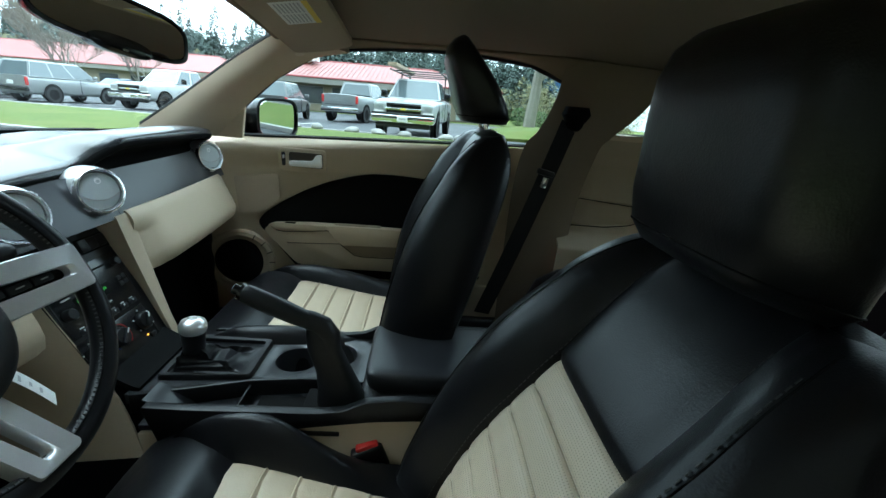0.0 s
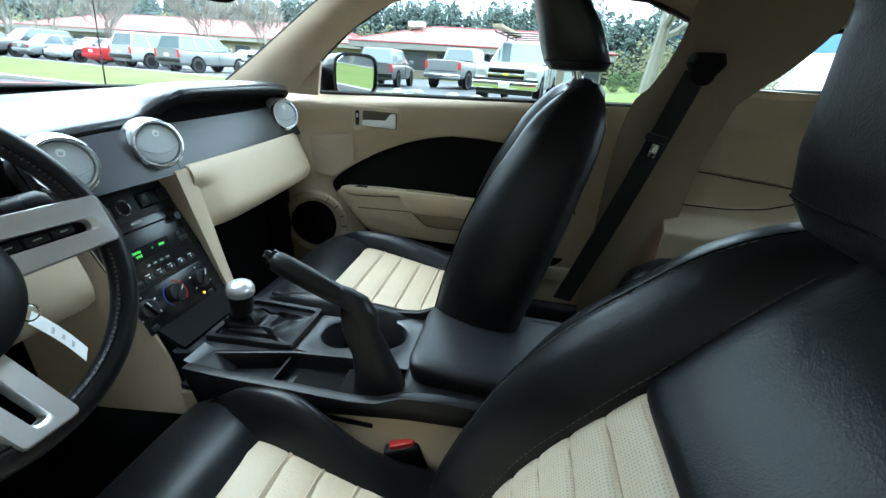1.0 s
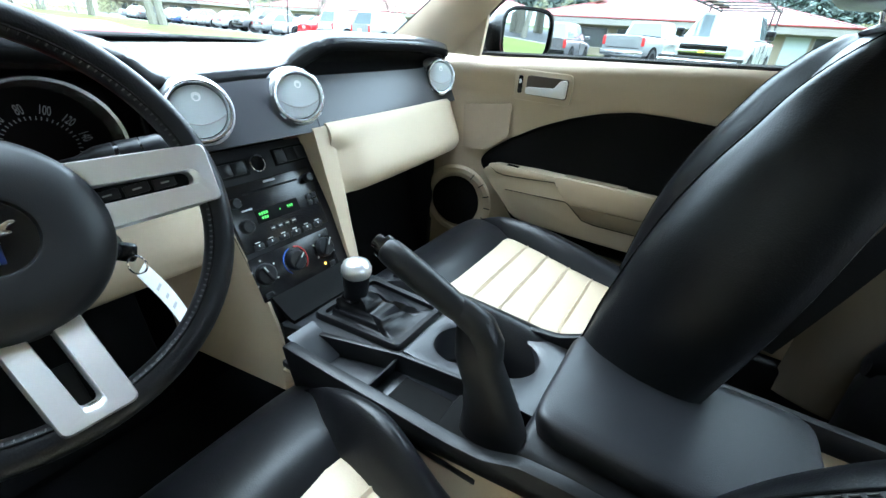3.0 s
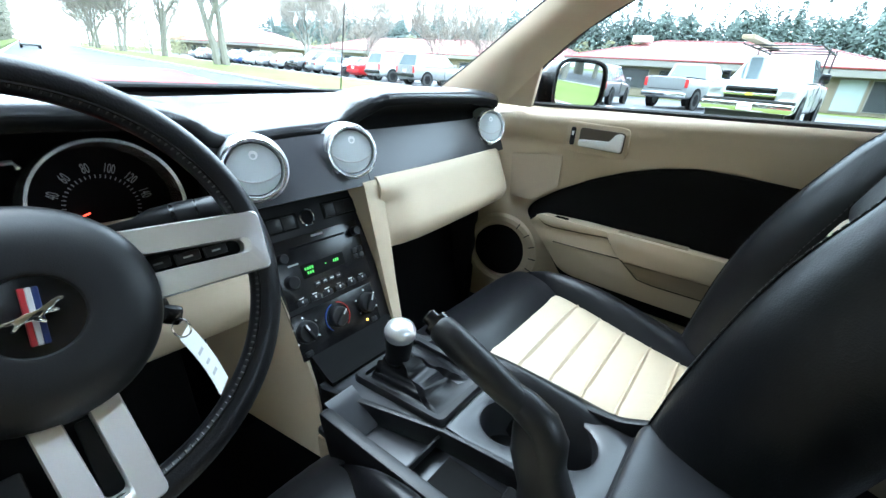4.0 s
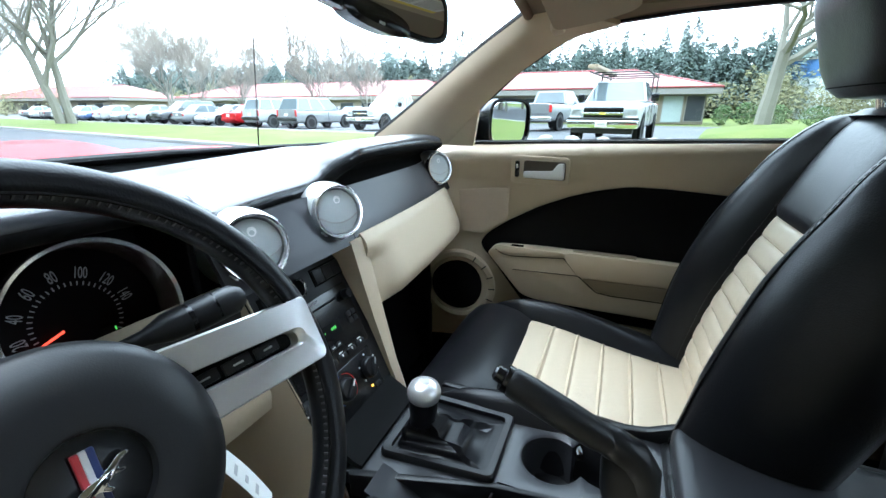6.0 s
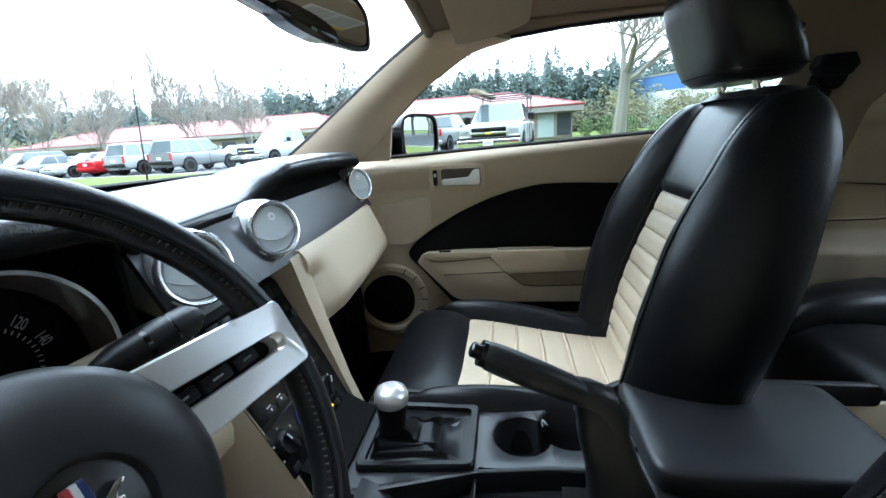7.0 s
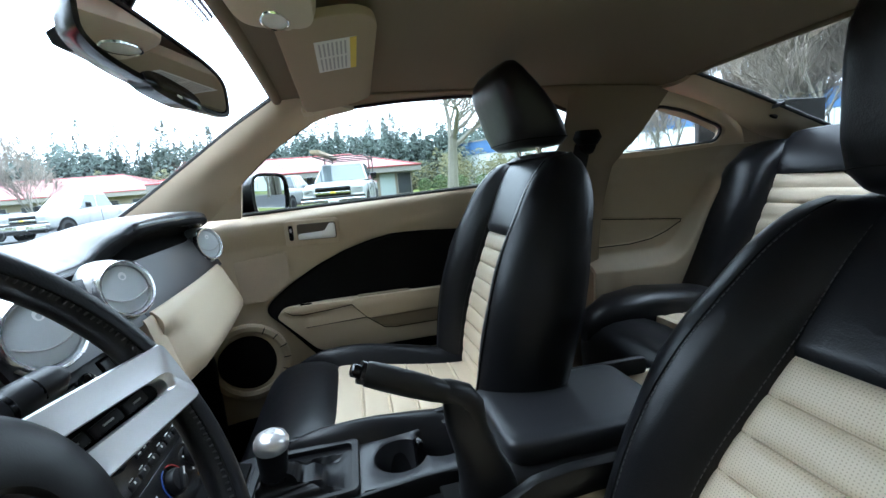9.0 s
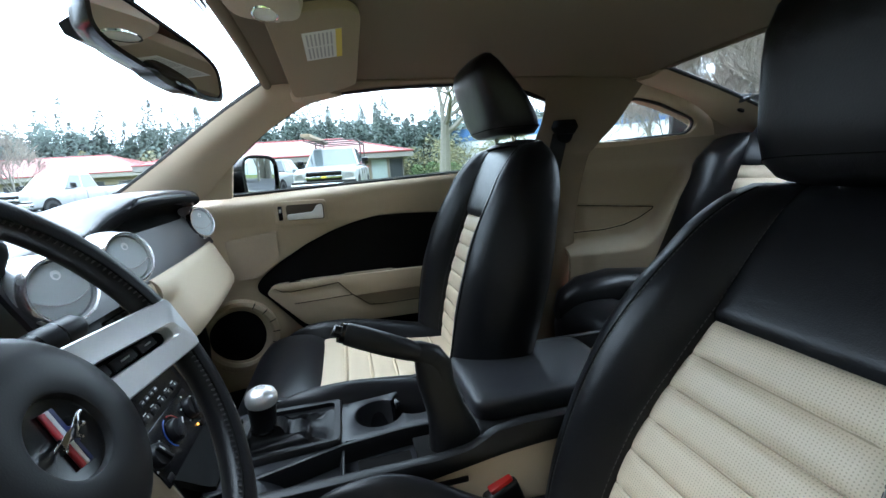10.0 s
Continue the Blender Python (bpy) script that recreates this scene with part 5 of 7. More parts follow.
def seat(name, at, tilt, head_at, head_tilt, top_in, label, perforated, slim=0.0):
    """A bucket seat: its origin is where cushion and backrest meet, y ahead."""
    t = thing(name, label, "car seat", at, "front seats")
    OUT = 0.232
    IN = lambda y: curve_at([(-0.12, 0.090), (0.0, 0.097), (0.12, 0.118), (0.30, 0.150), (0.48, 0.150)], y)
    BIN = lambda l: curve_at([(-0.10, 0.118), (0.0, 0.124), (0.10, 0.128), (0.20, 0.120), (0.34, 0.103), (0.46, 0.098), (0.56, 0.090)], l)
    rise = lambda y: 0.022 * smooth(0.0, 0.34, y)

    def pleat(q, width, deep):
        p = (q / width) % 1.0
        return deep * (1 - abs(2 * p - 1) ** 5) - deep

    ys = sorted(set(span(-0.06, 0.305, 60) + [0.305 - 0.055 * k + d for k in range(1, 7) for d in (-0.003, -0.0015, 0, 0.0015, 0.003)]))
    part("cushion_insert", sheet(lambda u, v: Vector((u * (IN(v) + 0.003), v, rise(v) - 0.002 + pleat(v - 0.305, 0.055, 0.007) * (1 - 0.6 * smooth(0.80, 1.0, abs(u))) - 0.006 * smooth(0.88, 1.0, abs(u)))), span(-1, 1, 13), ys, -0.02), CREAM, t, "cream pleated leather")

    for k in range(1, 7):
        v = 0.305 - 0.055 * k
        part("pleat_seam", tube([(u * IN(v) * 0.99, v, rise(v) - 0.0085 + 0.0042 * smooth(0.80, 1.0, abs(u)) - 0.006 * smooth(0.88, 1.0, abs(u))) for u in span(-1, 1, 13)], 0.0012, 6), PLEATSEAM, t)

    def droop(y):
        return -0.17 * (1 - math.sqrt(max(0.0, 1 - (max(0, y - 0.345) / 0.135) ** 2)))

    def front(u, v):
        y = 0.303 + 0.176 * min(1, v / 0.75) if v < 0.75 else 0.479
        z = rise(y) + 0.012 * smooth(0, 0.2, v) - 0.006 * smooth(0.1, 0.0, v) + droop(min(y, 0.4785)) * 0.55
        if v >= 0.75:
            z = z - 0.11 * (v - 0.75) / 0.25
            y -= 0.02 * (v - 0.75) / 0.25
        w = 0.152 + 0.072 * smooth(0.0, 0.7, v)
        return Vector((u * w, y, z - 0.006 * abs(u) ** 6))

    part("cushion_front", sheet(front, span(-1, 1, 15), span(0, 1, 24), -0.02), LEATHER, t, "black leather front edge")
    for u in (-0.93, 0.93):
        part("front_stitching", stitches([front(u, v) + Vector((0, 0.0004, 0.0012)) for v in span(0.06, 0.72, 40)], 0.006, 0.003), PALETHREAD, t)
        part("front_seam", tube([front(u * 1.05, v) + Vector((0, 0, 0.0008)) for v in span(0.04, 0.72, 24)], 0.0012, 6), DARK, t)
    prof = [(0.0, -0.010), (0.03, 0.006), (0.12, 0.022), (0.30, 0.043), (0.50, 0.052), (0.72, 0.042), (0.90, 0.012), (0.99, -0.035), (1.02, -0.09), (1.0, -0.19)]
    for side in (1, -1):
        def bolster(u, v):
            y = v
            xi = IN(y) + 0.068 * smooth(0.305, 0.47, y)
            hx = curve_at([(k / 9, p[0]) for k, p in enumerate(prof)], u)
            hz = curve_at([(k / 9, p[1]) for k, p in enumerate(prof)], u)
            full = curve_at([(-0.12, 0.35), (0.0, 0.55), (0.14, 0.9), (0.25, 1.0), (0.34, 0.85), (0.42, 0.45), (0.48, 0.12)] if not slim else [(-0.12, -0.6), (0.0, -0.4), (0.07, 0.0), (0.13, 0.55), (0.19, 1.15), (0.26, 1.5), (0.34, 1.3), (0.42, 0.6), (0.48, 0.12)], y)
            edge = OUT - slim * smooth(0.30, 0.16, y)
            x = xi + (edge - 0.045 * smooth(0.30, 0.475, y) - xi) * hx
            z = rise(y) + (hz * full if hz > 0 else hz) + droop(min(y, 0.4785)) * (0.55 if hz > -0.05 else 0.15)
            return Vector((side * x, y, z + 0.0015 * noise.noise((x * 18, y * 18, 3.0))))
        part("cushion_bolster", sheet(bolster, span(0, 1, 28), span(-0.12, 0.478, 40)), LEATHER, t, "black leather side bolster", fix=True)
        part("bolster_stitching", stitches([bolster(0.10, y) + Vector((0, 0, 0.001)) for y in span(-0.04, 0.44, 60)], 0.006, 0.003), THREAD, t)
    part("seat_base", box(0.44, 0.50, 0.10, 0.03, 3, pose(0, 0.15, -0.20)), PLASTIC, t, "black seat base")
    for side in (1, -1):
        part("seat_rail", box(0.04, 0.52, 0.05, 0.008, 2, pose(side * 0.19, 0.15, -0.262)), PLASTIC, t)

    # backrest, in its own leaning frame
    B = pose(0, -0.005, -0.01, tilt, 0, 0)
    HB = pose(*head_at, head_tilt, 0, 0)
    HW = [(-0.10, 0.200), (0.0, 0.222), (0.16, 0.250), (0.28, 0.254), (0.38, 0.236), (0.46, 0.214), (0.52, 0.186), (0.56, 0.150)]
    top = 0.555

    def close(l):
        return math.sqrt(max(0.0, 1 - (max(0.0, l - 0.44) / (top - 0.44)) ** 2.2))

    def crown(l, d):
        return -0.055 + (d + 0.055) * close(l)

    def bulge(l):
        return curve_at([(-0.1, 0.4), (0.05, 0.9), (0.2, 1.05), (0.32, 0.95), (0.42, 0.6), (0.50, 0.30), (0.56, 0.15)], l)

    lumbar = lambda l: 0.012 * math.sin(math.pi * max(0, min(1, l / 0.36))) - 0.012 * smooth(0.34, 0.5, l)
    wide, deep = (0.0525, 0.009) if perforated else (0.040, 0.008)
    folds = [top_in - wide * k for k in range(1, int((top_in + 0.04) / wide) + 1)]
    ls = sorted(set(span(-0.05, top_in, 70) + [v + d for v in folds for d in (-0.003, -0.0015, 0, 0.0015, 0.003)]))
    part("back_insert", sheet(lambda u, v: Vector((u * (BIN(v) + 0.002), lumbar(v) - 0.002 + pleat(v - top_in, wide, deep) * (1 - 0.75 * smooth(0.72, 1.0, abs(u))) - 0.006 * smooth(0.86, 1.0, abs(u)), v)), span(-1, 1, 19), ls, -0.02), PIERCED if perforated else CREAM, t, "cream pleated leather with fine perforation" if perforated else "cream pleated leather", B, fix=True)
    for v in folds:
        part("pleat_seam", tube([B @ Vector((u * BIN(v) * 0.99, lumbar(v) - 0.0015 - deep * (1 - 0.75 * smooth(0.72, 1.0, abs(u))) - 0.006 * smooth(0.86, 1.0, abs(u)), v)) for u in span(-1, 1, 13)], 0.0012, 6), PLEATSEAM, t)
    part("back_panel", sheet(lambda u, v: Vector((u * (BIN(v) + 0.002), crown(v, lumbar(v) + 0.006 - 0.008 * smooth(top_in + 0.013, top_in, v) - 0.006 * abs(u) ** 6), v)), span(-1, 1, 15), span(top_in, top, 24), -0.02, B), LEATHER, t, "black leather upper panel", fix=True)
    cross = [(0.0, -0.012), (0.03, 0.006), (0.14, 0.030), (0.36, 0.058), (0.58, 0.064), (0.80, 0.046), (0.95, 0.006), (1.0, -0.035), (0.99, -0.070), (0.93, -0.092)]
    lean = [(0.0, -0.012), (0.03, 0.006), (0.14, 0.030), (0.36, 0.058), (0.58, 0.060), (0.80, 0.034), (0.95, -0.008), (1.0, -0.045), (0.99, -0.075), (0.93, -0.092)]
    for side in (1, -1):
        def wing(u, v):
            xi = BIN(v)
            keys = lean if side < 0 and not slim else cross
            hx = curve_at([(k / 9, p[0]) for k, p in enumerate(keys)], u)
            hd = curve_at([(k / 9, p[1]) for k, p in enumerate(keys)], u)
            hw = curve_at(HW, v)
            d = hd * bulge(v) if hd > 0 else hd
            base = lumbar(v) * smooth(0.6, 0.0, hx)
            return Vector((side * (xi + (hw - xi) * hx), crown(v, d + base) + 0.0018 * noise.noise((hx * 5 + side, v * 14, 2.0)), v))
        part("back_bolster", sheet(wing, span(0, 1, 34), span(-0.10, top, 46), 0.0, B), LEATHER, t, "black leather shoulder bolster", fix=True)
        for u in (0.085, 0.40):
            part("bolster_stitching", stitches([B @ (wing(u, l) + Vector((0, 0.001, 0))) for l in span(-0.02, 0.50, 60)], 0.006, 0.003), PALETHREAD if u > 0.2 else THREAD, t)
        part("back_seam", tube([B @ (wing(0.40, l) + Vector((side * 0.004, 0.0004, 0))) for l in span(-0.05, 0.53, 40)], 0.0013, 6), DARK, t)

    def shell(u, v):
        hw = curve_at(HW, v) * 0.93
        return Vector((hw * math.sin(u), crown(v, -0.094 - 0.016 * math.cos(u)), v))
    part("back_shell", sheet(shell, span(-1.50, 1.50, 20), span(-0.10, top, 24), 0.0, B), LEATHER, t, "black leather seat back", fix=True)
    part("back_top", loft([ring(0.155, 0.034, top - 0.012, 2.6, 28, 0, -0.055), ring(0.13, 0.022, top + 0.002, 2.6, 28, 0, -0.055), ring(0.05, 0.008, top + 0.004, 2.6, 28, 0, -0.055)], True, True, B), LEATHER, t)

    # headrest
    def slab(z, hx, cy, hy, power):
        """One level of the headrest, narrower across its face than across its back."""
        return [(x * (1 - 0.16 * smooth(cy - hy, cy + hy, y)), y, z) for x, y, _ in ring(hx, hy, z, power, 44, 0, cy)]
    levels = [(0.526, 0.085, -0.157, 0.034, 2.8), (0.528, 0.112, -0.156, 0.049, 3.2), (0.540, 0.127, -0.152, 0.056, 3.8), (0.566, 0.133, -0.141, 0.056, 4.2), (0.598, 0.134, -0.128, 0.052, 4.2),
              (0.628, 0.132, -0.112, 0.046, 4.2), (0.655, 0.127, -0.097, 0.039, 4.0), (0.678, 0.118, -0.089, 0.029, 3.6), (0.692, 0.104, -0.089, 0.018, 3.0), (0.698, 0.085, -0.090, 0.008, 2.6)]
    if slim:
        levels = [(0.712 - 1.26 * (0.698 - z), *rest) for z, *rest in levels]
    head = part("headrest", loft([slab(*k) for k in levels], True, True, HB), LEATHER, t, "black leather headrest", angle=60)
    part("headrest_seam", tube([HB @ Vector(p) for p in slab(levels[2][0] + 0.001, 0.1275, -0.152, 0.0565, 3.8)], 0.0010, 6, None, True), DARK, head)
    for side in (1, -1):
        part("headrest_post", tube([B @ Vector((side * 0.055, -0.052, 0.530)), HB @ Vector((side * 0.055, -0.150, 0.56))], 0.0065, 12), CHROME, head, "chrome post")
        part("post_collar", lathe([(0.014, 0), (0.014, 0.006), (0.009, 0.010)], 16, B @ pose(side * 0.055, -0.050, top - 0.004)), GLOSSY, t)
    return t


seat("passenger_seat", pose(0.322, 0.140, 0.530), 14.5, (0, -0.018, 0.006), 0.0, 0.370, "black leather bucket seat with cream pleated centre, upright", False)
seat("driver_seat", pose(-0.328, 0.066, 0.495), 28.5, (0, 0.010, 0.016), 14.0, 0.337, "black leather bucket seat with cream pleated centre, reclined", True, 0.032)

# Seat belt buckle beside the driver's cushion.
buckle = thing("belt_buckle", "black seat belt buckle with a red release button", "seat belt")
part("buckle_body", box(0.030, 0.058, 0.058, 0.007, 3, pose(-0.110, 0.160, 0.484, -20, 0, 8)), PLASTIC, buckle, "black buckle body")
part("release_button", box(0.024, 0.040, 0.012, 0.003, 2, pose(-0.110, 0.167, 0.513, -20, 0, 8)), RED, buckle, "red release button")
part("buckle_stem", box(0.016, 0.03, 0.18, 0.004, 2, pose(-0.110, 0.13, 0.40, -15, 0, 0)), WEB, buckle)

# Belts on the centre pillars.
for side in (1, -1):
    belt = thing("seat_belt", "black seat belt hanging from the pillar guide", "seat belt", group="front seat belts")
    part("belt_loop", pillow([(-0.014, 0.028, 0.022, 0, 0, 2.6), (0.0, 0.036, 0.034, 0, 0, 2.8), (0.014, 0.028, 0.024, 0, 0, 2.6)], 24, pose(side * 0.590, -0.350, 1.085, 20, 0, 0) @ Matrix.Rotation(radians(90), 4, "Y")), DARK, belt, "black shoulder guide")
    part("guide_cover", pillow([(-0.02, 0.02, 0.03, 0, 0, 3), (0.0, 0.028, 0.042, 0, 0, 3), (0.022, 0.02, 0.034, 0, 0, 3)], 20, pose(side * 0.582, -0.345, 1.100, 0, 0, 0)), DARK, belt)
    a, b = Vector((side * 0.585, -0.332, 1.08)), Vector((side * 0.61, -0.135, 0.42))
    part("webbing", sheet(lambda u, v: a.lerp(b, v) + Vector((0, 0.026, 0.004)) * u + Vector((-side * 0.02 * math.sin(3 * v), 0, 0)), span(-1, 1, 5), span(0, 1, 12), 0.0015), WEB, belt, "black webbing")
    p = a.lerp(b, 0.28)
    part("tongue", box(0.006, 0.020, 0.034, 0.003, 2, pose(p.x - side * 0.022, p.y, p.z, 12, 0, 0)), CHROME, belt, "chrome tongue")
    part("tongue_grip", box(0.012, 0.056, 0.018, 0.005, 2, pose(p.x - side * 0.020, p.y, p.z + 0.03, 12, 0, 0)), PLASTIC, belt)


# ---- rear seats ----
def rear_seat(cx, side, label):
    t = thing("rear_bench_seat", label, "car seat", None, "rear seats")

    def pl(q, w, d):
        p = (q / w) % 1.0
        return d * (1 - abs(2 * p - 1) ** 5) - d
    R = pose(cx - side * 0.012, -0.720, 0.545, 24, 0, 0)
    part("back_insert", sheet(lambda u, v: Vector((u, -0.002 + pl(v, 0.05, 0.008), v)), span(-0.15, 0.15, 9), span(-0.02, 0.445, 60), -0.02, R), CREAM, t, "cream pleated leather", fix=True)
    part("back_panel", loft([ring(0.165, 0.035, 0.440, 3.5, 28, 0, -0.03), ring(0.168, 0.042, 0.455, 3.5, 28, 0, -0.03), ring(0.168, 0.044, 0.54, 3.5, 28, 0, -0.03), ring(0.160, 0.036, 0.572, 3.2, 28, 0, -0.03), ring(0.145, 0.02, 0.583, 3, 28, 0, -0.03)], True, True, R), LEATHER, t, "black leather top roll")
    for s in (1, -1):
        g = 0.034 if s == side else 0.0
        part("back_bolster", pillow([(-0.08, 0.055 + g, 0.05, s * (0.20 + g), 0.005, 2.6), (0.05, 0.062 + g, 0.065, s * (0.205 + g), 0.005, 2.6), (0.30, 0.060 + g, 0.062, s * (0.205 + g), 0.0, 2.6), (0.46, 0.055 + g, 0.052, s * (0.200 + g), -0.01, 2.6), (0.535, 0.045 + g, 0.038, s * (0.190 + g), -0.025, 2.5), (0.560, 0.02 + g, 0.015, s * (0.18 + g), -0.03, 2.3)], 28, R), LEATHER, t, "black leather bolster")
    part("back_core", box(0.44, 0.08, 0.58, 0.02, 2, R @ pose(0, -0.062, 0.24)), LEATHER, t)
    C = pose(cx, -0.70, 0.545)
    part("cushion_insert", sheet(lambda u, v: Vector((u, v, 0.004 + 0.03 * v + pl(v, 0.055, 0.008))), span(-0.105, 0.105, 9), span(-0.04, 0.25, 40), -0.02, C), CREAM, t, "cream pleated leather")
    for s in (1, -1):
        part("cushion_bolster", pillow([(-0.06, 0.055, 0.04, s * 0.17, 0.01, 2.6), (0.05, 0.075, 0.062, s * 0.172, 0.018, 2.6), (0.24, 0.076, 0.068, s * 0.172, 0.032, 2.6), (0.35, 0.070, 0.062, s * 0.168, 0.026, 2.6), (0.42, 0.050, 0.045, s * 0.160, 0.010, 2.6), (0.450, 0.02, 0.02, s * 0.15, -0.01, 2.4)], 26, C @ pose(0, 0, 0, -90, 0, 0) @ Matrix.Diagonal((1, -1, 1, 1))), LEATHER, t, "black leather bolster", fix=True)
    part("cushion_front", pillow([(-0.22, 0.05, 0.06, 0, 0.35, 3), (-0.21, 0.225, 0.10, 0, 0.345, 4), (-0.06, 0.232, 0.112, 0, 0.345, 3.6), (-0.01, 0.226, 0.104, 0, 0.342, 3.4), (0.018, 0.205, 0.082, 0, 0.338, 3.2), (0.030, 0.165, 0.050, 0, 0.335, 3.0), (0.034, 0.10, 0.02, 0, 0.333, 2.6)], 40, C), LEATHER, t, "black leather front edge")
    part("cushion_core", box(0.46, 0.42, 0.2, 0.02, 2, C @ pose(0, 0.18, -0.12)), LEATHER, t)
    return t


rear_seat(0.325, 1, "black and cream leather rear seat")
rear_seat(-0.325, -1, "black and cream leather rear seat")
part("rear_hump", box(0.16, 0.9, 0.24, 0.05, 3, pose(0.0, -0.55, 0.36)), CARPET, car)

# ---- overhead: mirror, lamp console, visors ----
rvm = thing("rear_view_mirror", "black framed rear-view mirror on the windscreen", "mirror")
part("mirror_case", pillow([(-0.038, 0.085, 0.018, 0, 0, 3), (-0.030, 0.112, 0.030, 0, 0, 3.2), (-0.006, 0.127, 0.0385, 0, 0, 3.6), (0.002, 0.128, 0.039, 0, 0, 3.8), (0.0025, 0.122, 0.034, 0, 0, 3.8), (-0.002, 0.121, 0.033, 0, 0, 3.8)], 44, RVM), GLOSSY, rvm, "black plastic case")
part("mirror_glass", loft([ring(0.1208, 0.0328, 0.0, 3.8, 44), ring(0.120, 0.032, 0.0012, 3.8, 44)], True, True, RVM), MIRROR, rvm, "mirror glass")
part("mirror_chin", pillow([(-0.02, 0.045, 0.012, 0, -0.030, 2.6), (0.004, 0.050, 0.013, 0, -0.034, 2.6), (0.008, 0.04, 0.006, 0, -0.036, 2.6)], 24, RVM), GLOSSY, rvm)
part("mirror_button", box(0.010, 0.004, 0.003, 0.001, 1, RVM @ pose(0.0, -0.040, 0.007)), GREYP, rvm)
part("mirror_stem", tube([RVM @ Vector((0, 0.0, -0.035)), RVM @ Vector((-0.012, 0.035, -0.060)), Vector((0.0, 0.585, 1.255))], [0.010, 0.008, 0.011], 10), GLOSSY, rvm)
part("mirror_mount", pillow([(0, 0.022, 0.016, 0, 0, 3), (0.03, 0.018, 0.012, 0, 0, 3)], 18, pose(0.0, 0.60, 1.245, -40, 0, 0)), GLOSSY, rvm)
part("mirror_bracket", loft([[(x + w, y, hi), (x - w, y, hi), (x - w, y - 0.004, lo), (x + w, y - 0.004, lo)] for x, w, y, hi, lo in ((-0.020, 0.022, 0.602, 1.200, 1.168), (-0.030, 0.016, 0.640, 1.200, 1.174), (-0.030, 0.012, 0.654, 1.194, 1.182))]), GLOSSY, rvm, "black sensor housing")
part("mirror_wire", tube([(0.01, 0.59, 1.255), (0.012, 0.57, 1.268), (0.012, 0.53, 1.283)], 0.003, 6), RUBBER, rvm)

lamp = thing("map_lamp", "cream overhead console with two oval map lamps", "lamp")
part("lamp_body", pillow([(-0.016, 0.085, 0.040, 0, 0, 4), (-0.012, 0.096, 0.052, 0, 0, 4), (0.0, 0.100, 0.056, 0, 0, 4), (0.025, 0.102, 0.058, 0, 0, 4)], 40, pose(0.0, 0.437, 1.256, 3, 0, 0)), TRIM, lamp, "cream lamp housing")
for x in (-0.046, 0.066):
    part("lamp_lens", lathe([(0, -0.020), (0.016, -0.0195), (0.022, -0.017), (0.023, -0.012)], 28, pose(x - 0.01, 0.438, 1.256) @ Matrix.Diagonal((1.25, 0.75, 1, 1))), LENS, lamp, "clear ribbed lens")
    part("lens_ring", lathe([(0.022, -0.018), (0.0245, -0.0185), (0.0255, -0.014)], 28, pose(x - 0.01, 0.438, 1.256) @ Matrix.Diagonal((1.25, 0.75, 1, 1))), CHROME, lamp)
part("lamp_switch", box(0.018, 0.010, 0.006, 0.003, 2, pose(0.084, 0.425, 1.242)), TRIM, lamp)

for side in (1, -1):
    visor = thing("sun_visor", "cream sun visor folded up, with a warning label" if side > 0 else "cream sun visor folded up", "sun visor", group="sun visors")
    V = pose(side * 0.285, 0.388, 1.240, -9, side * 7, 0)
    poly = rounded([(-0.20, 0.060), (0.21, 0.060), (0.215, -0.03), (0.19, -0.095), (-0.17, -0.095), (-0.20, -0.06)], 0.025, 4)
    if side < 0:
        poly = [(-x, y) for x, y in poly][::-1]
    part("visor_board", prism(poly, 0.016, 0.006, 3, V @ pose(0, 0, -0.012)), VISOR, visor, "tan cloth visor")
    part("visor_rod", tube([V @ Vector((-side * 0.21, 0.052, -0.004)), V @ Vector((side * 0.22, 0.054, -0.004))], 0.006, 8), TRIM, visor)
    part("visor_hook", box(0.026, 0.020, 0.018, 0.005, 2, V @ pose(-side * 0.215, 0.050, -0.004)), TRIM, visor)
    part("visor_pivot", box(0.034, 0.026, 0.020, 0.006, 2, V @ pose(side * 0.225, 0.055, -0.002)), TRIM, visor)
    if side > 0:
        label = part("label_sheet", box(0.120, 0.070, 0.0006, 0, 1, V @ pose(-0.070, -0.026, -0.0125)), WHITE, visor, "white warning label")
        part("label_bar", box(0.120, 0.011, 0.0006, 0, 1, V @ pose(-0.070, -0.0555, -0.0131)), YELLOW, label)
        for k in range(7):
            for s in (-1, 1):
                part("label_writing", box(0.048, 0.0032, 0.0005, 0, 1, V @ pose(-0.070 + s * 0.028, -0.042 + 0.0072 * k, -0.0130)), GREYP, label)


# ---- outside: road, verge, car park ----
ASPHALT = material("wet_asphalt", (0.055, 0.057, 0.061), 0.62, spec=0.22, grain=0.5, scale=40, vary=0.5, blot=0.25, bump=0.3, bscale=60, vary_rough=0.35)
GRASS = material("grass", (0.088, 0.118, 0.022), 0.9, grain=0.7, scale=25, vary=0.3, blot=0.6, bump=0.6, bscale=50, spec=0.2, tint=(0.11, 0.128, 0.032))
KERB = material("kerb_concrete", (0.33, 0.32, 0.30), 0.8, grain=0.3, scale=30, vary=0.3, blot=2, bump=0.3)
ROOFRED = material("red_roof_metal", (0.30, 0.125, 0.115), 0.6, grain=0.05, scale=4, vary=0.12, blot=0.7)
ROOFEDGE = material("red_edge_metal", (0.26, 0.05, 0.05), 0.45, grain=0.05, scale=4, vary=0.1)
STUCCO = material("tan_stucco", (0.20, 0.172, 0.125), 0.85, grain=0.15, scale=20, vary=0.15, blot=0.8, bump=0.3)
FASCIA = material("grey_fascia", (0.22, 0.21, 0.185), 0.7, grain=0.1, scale=10, vary=0.12, blot=1)
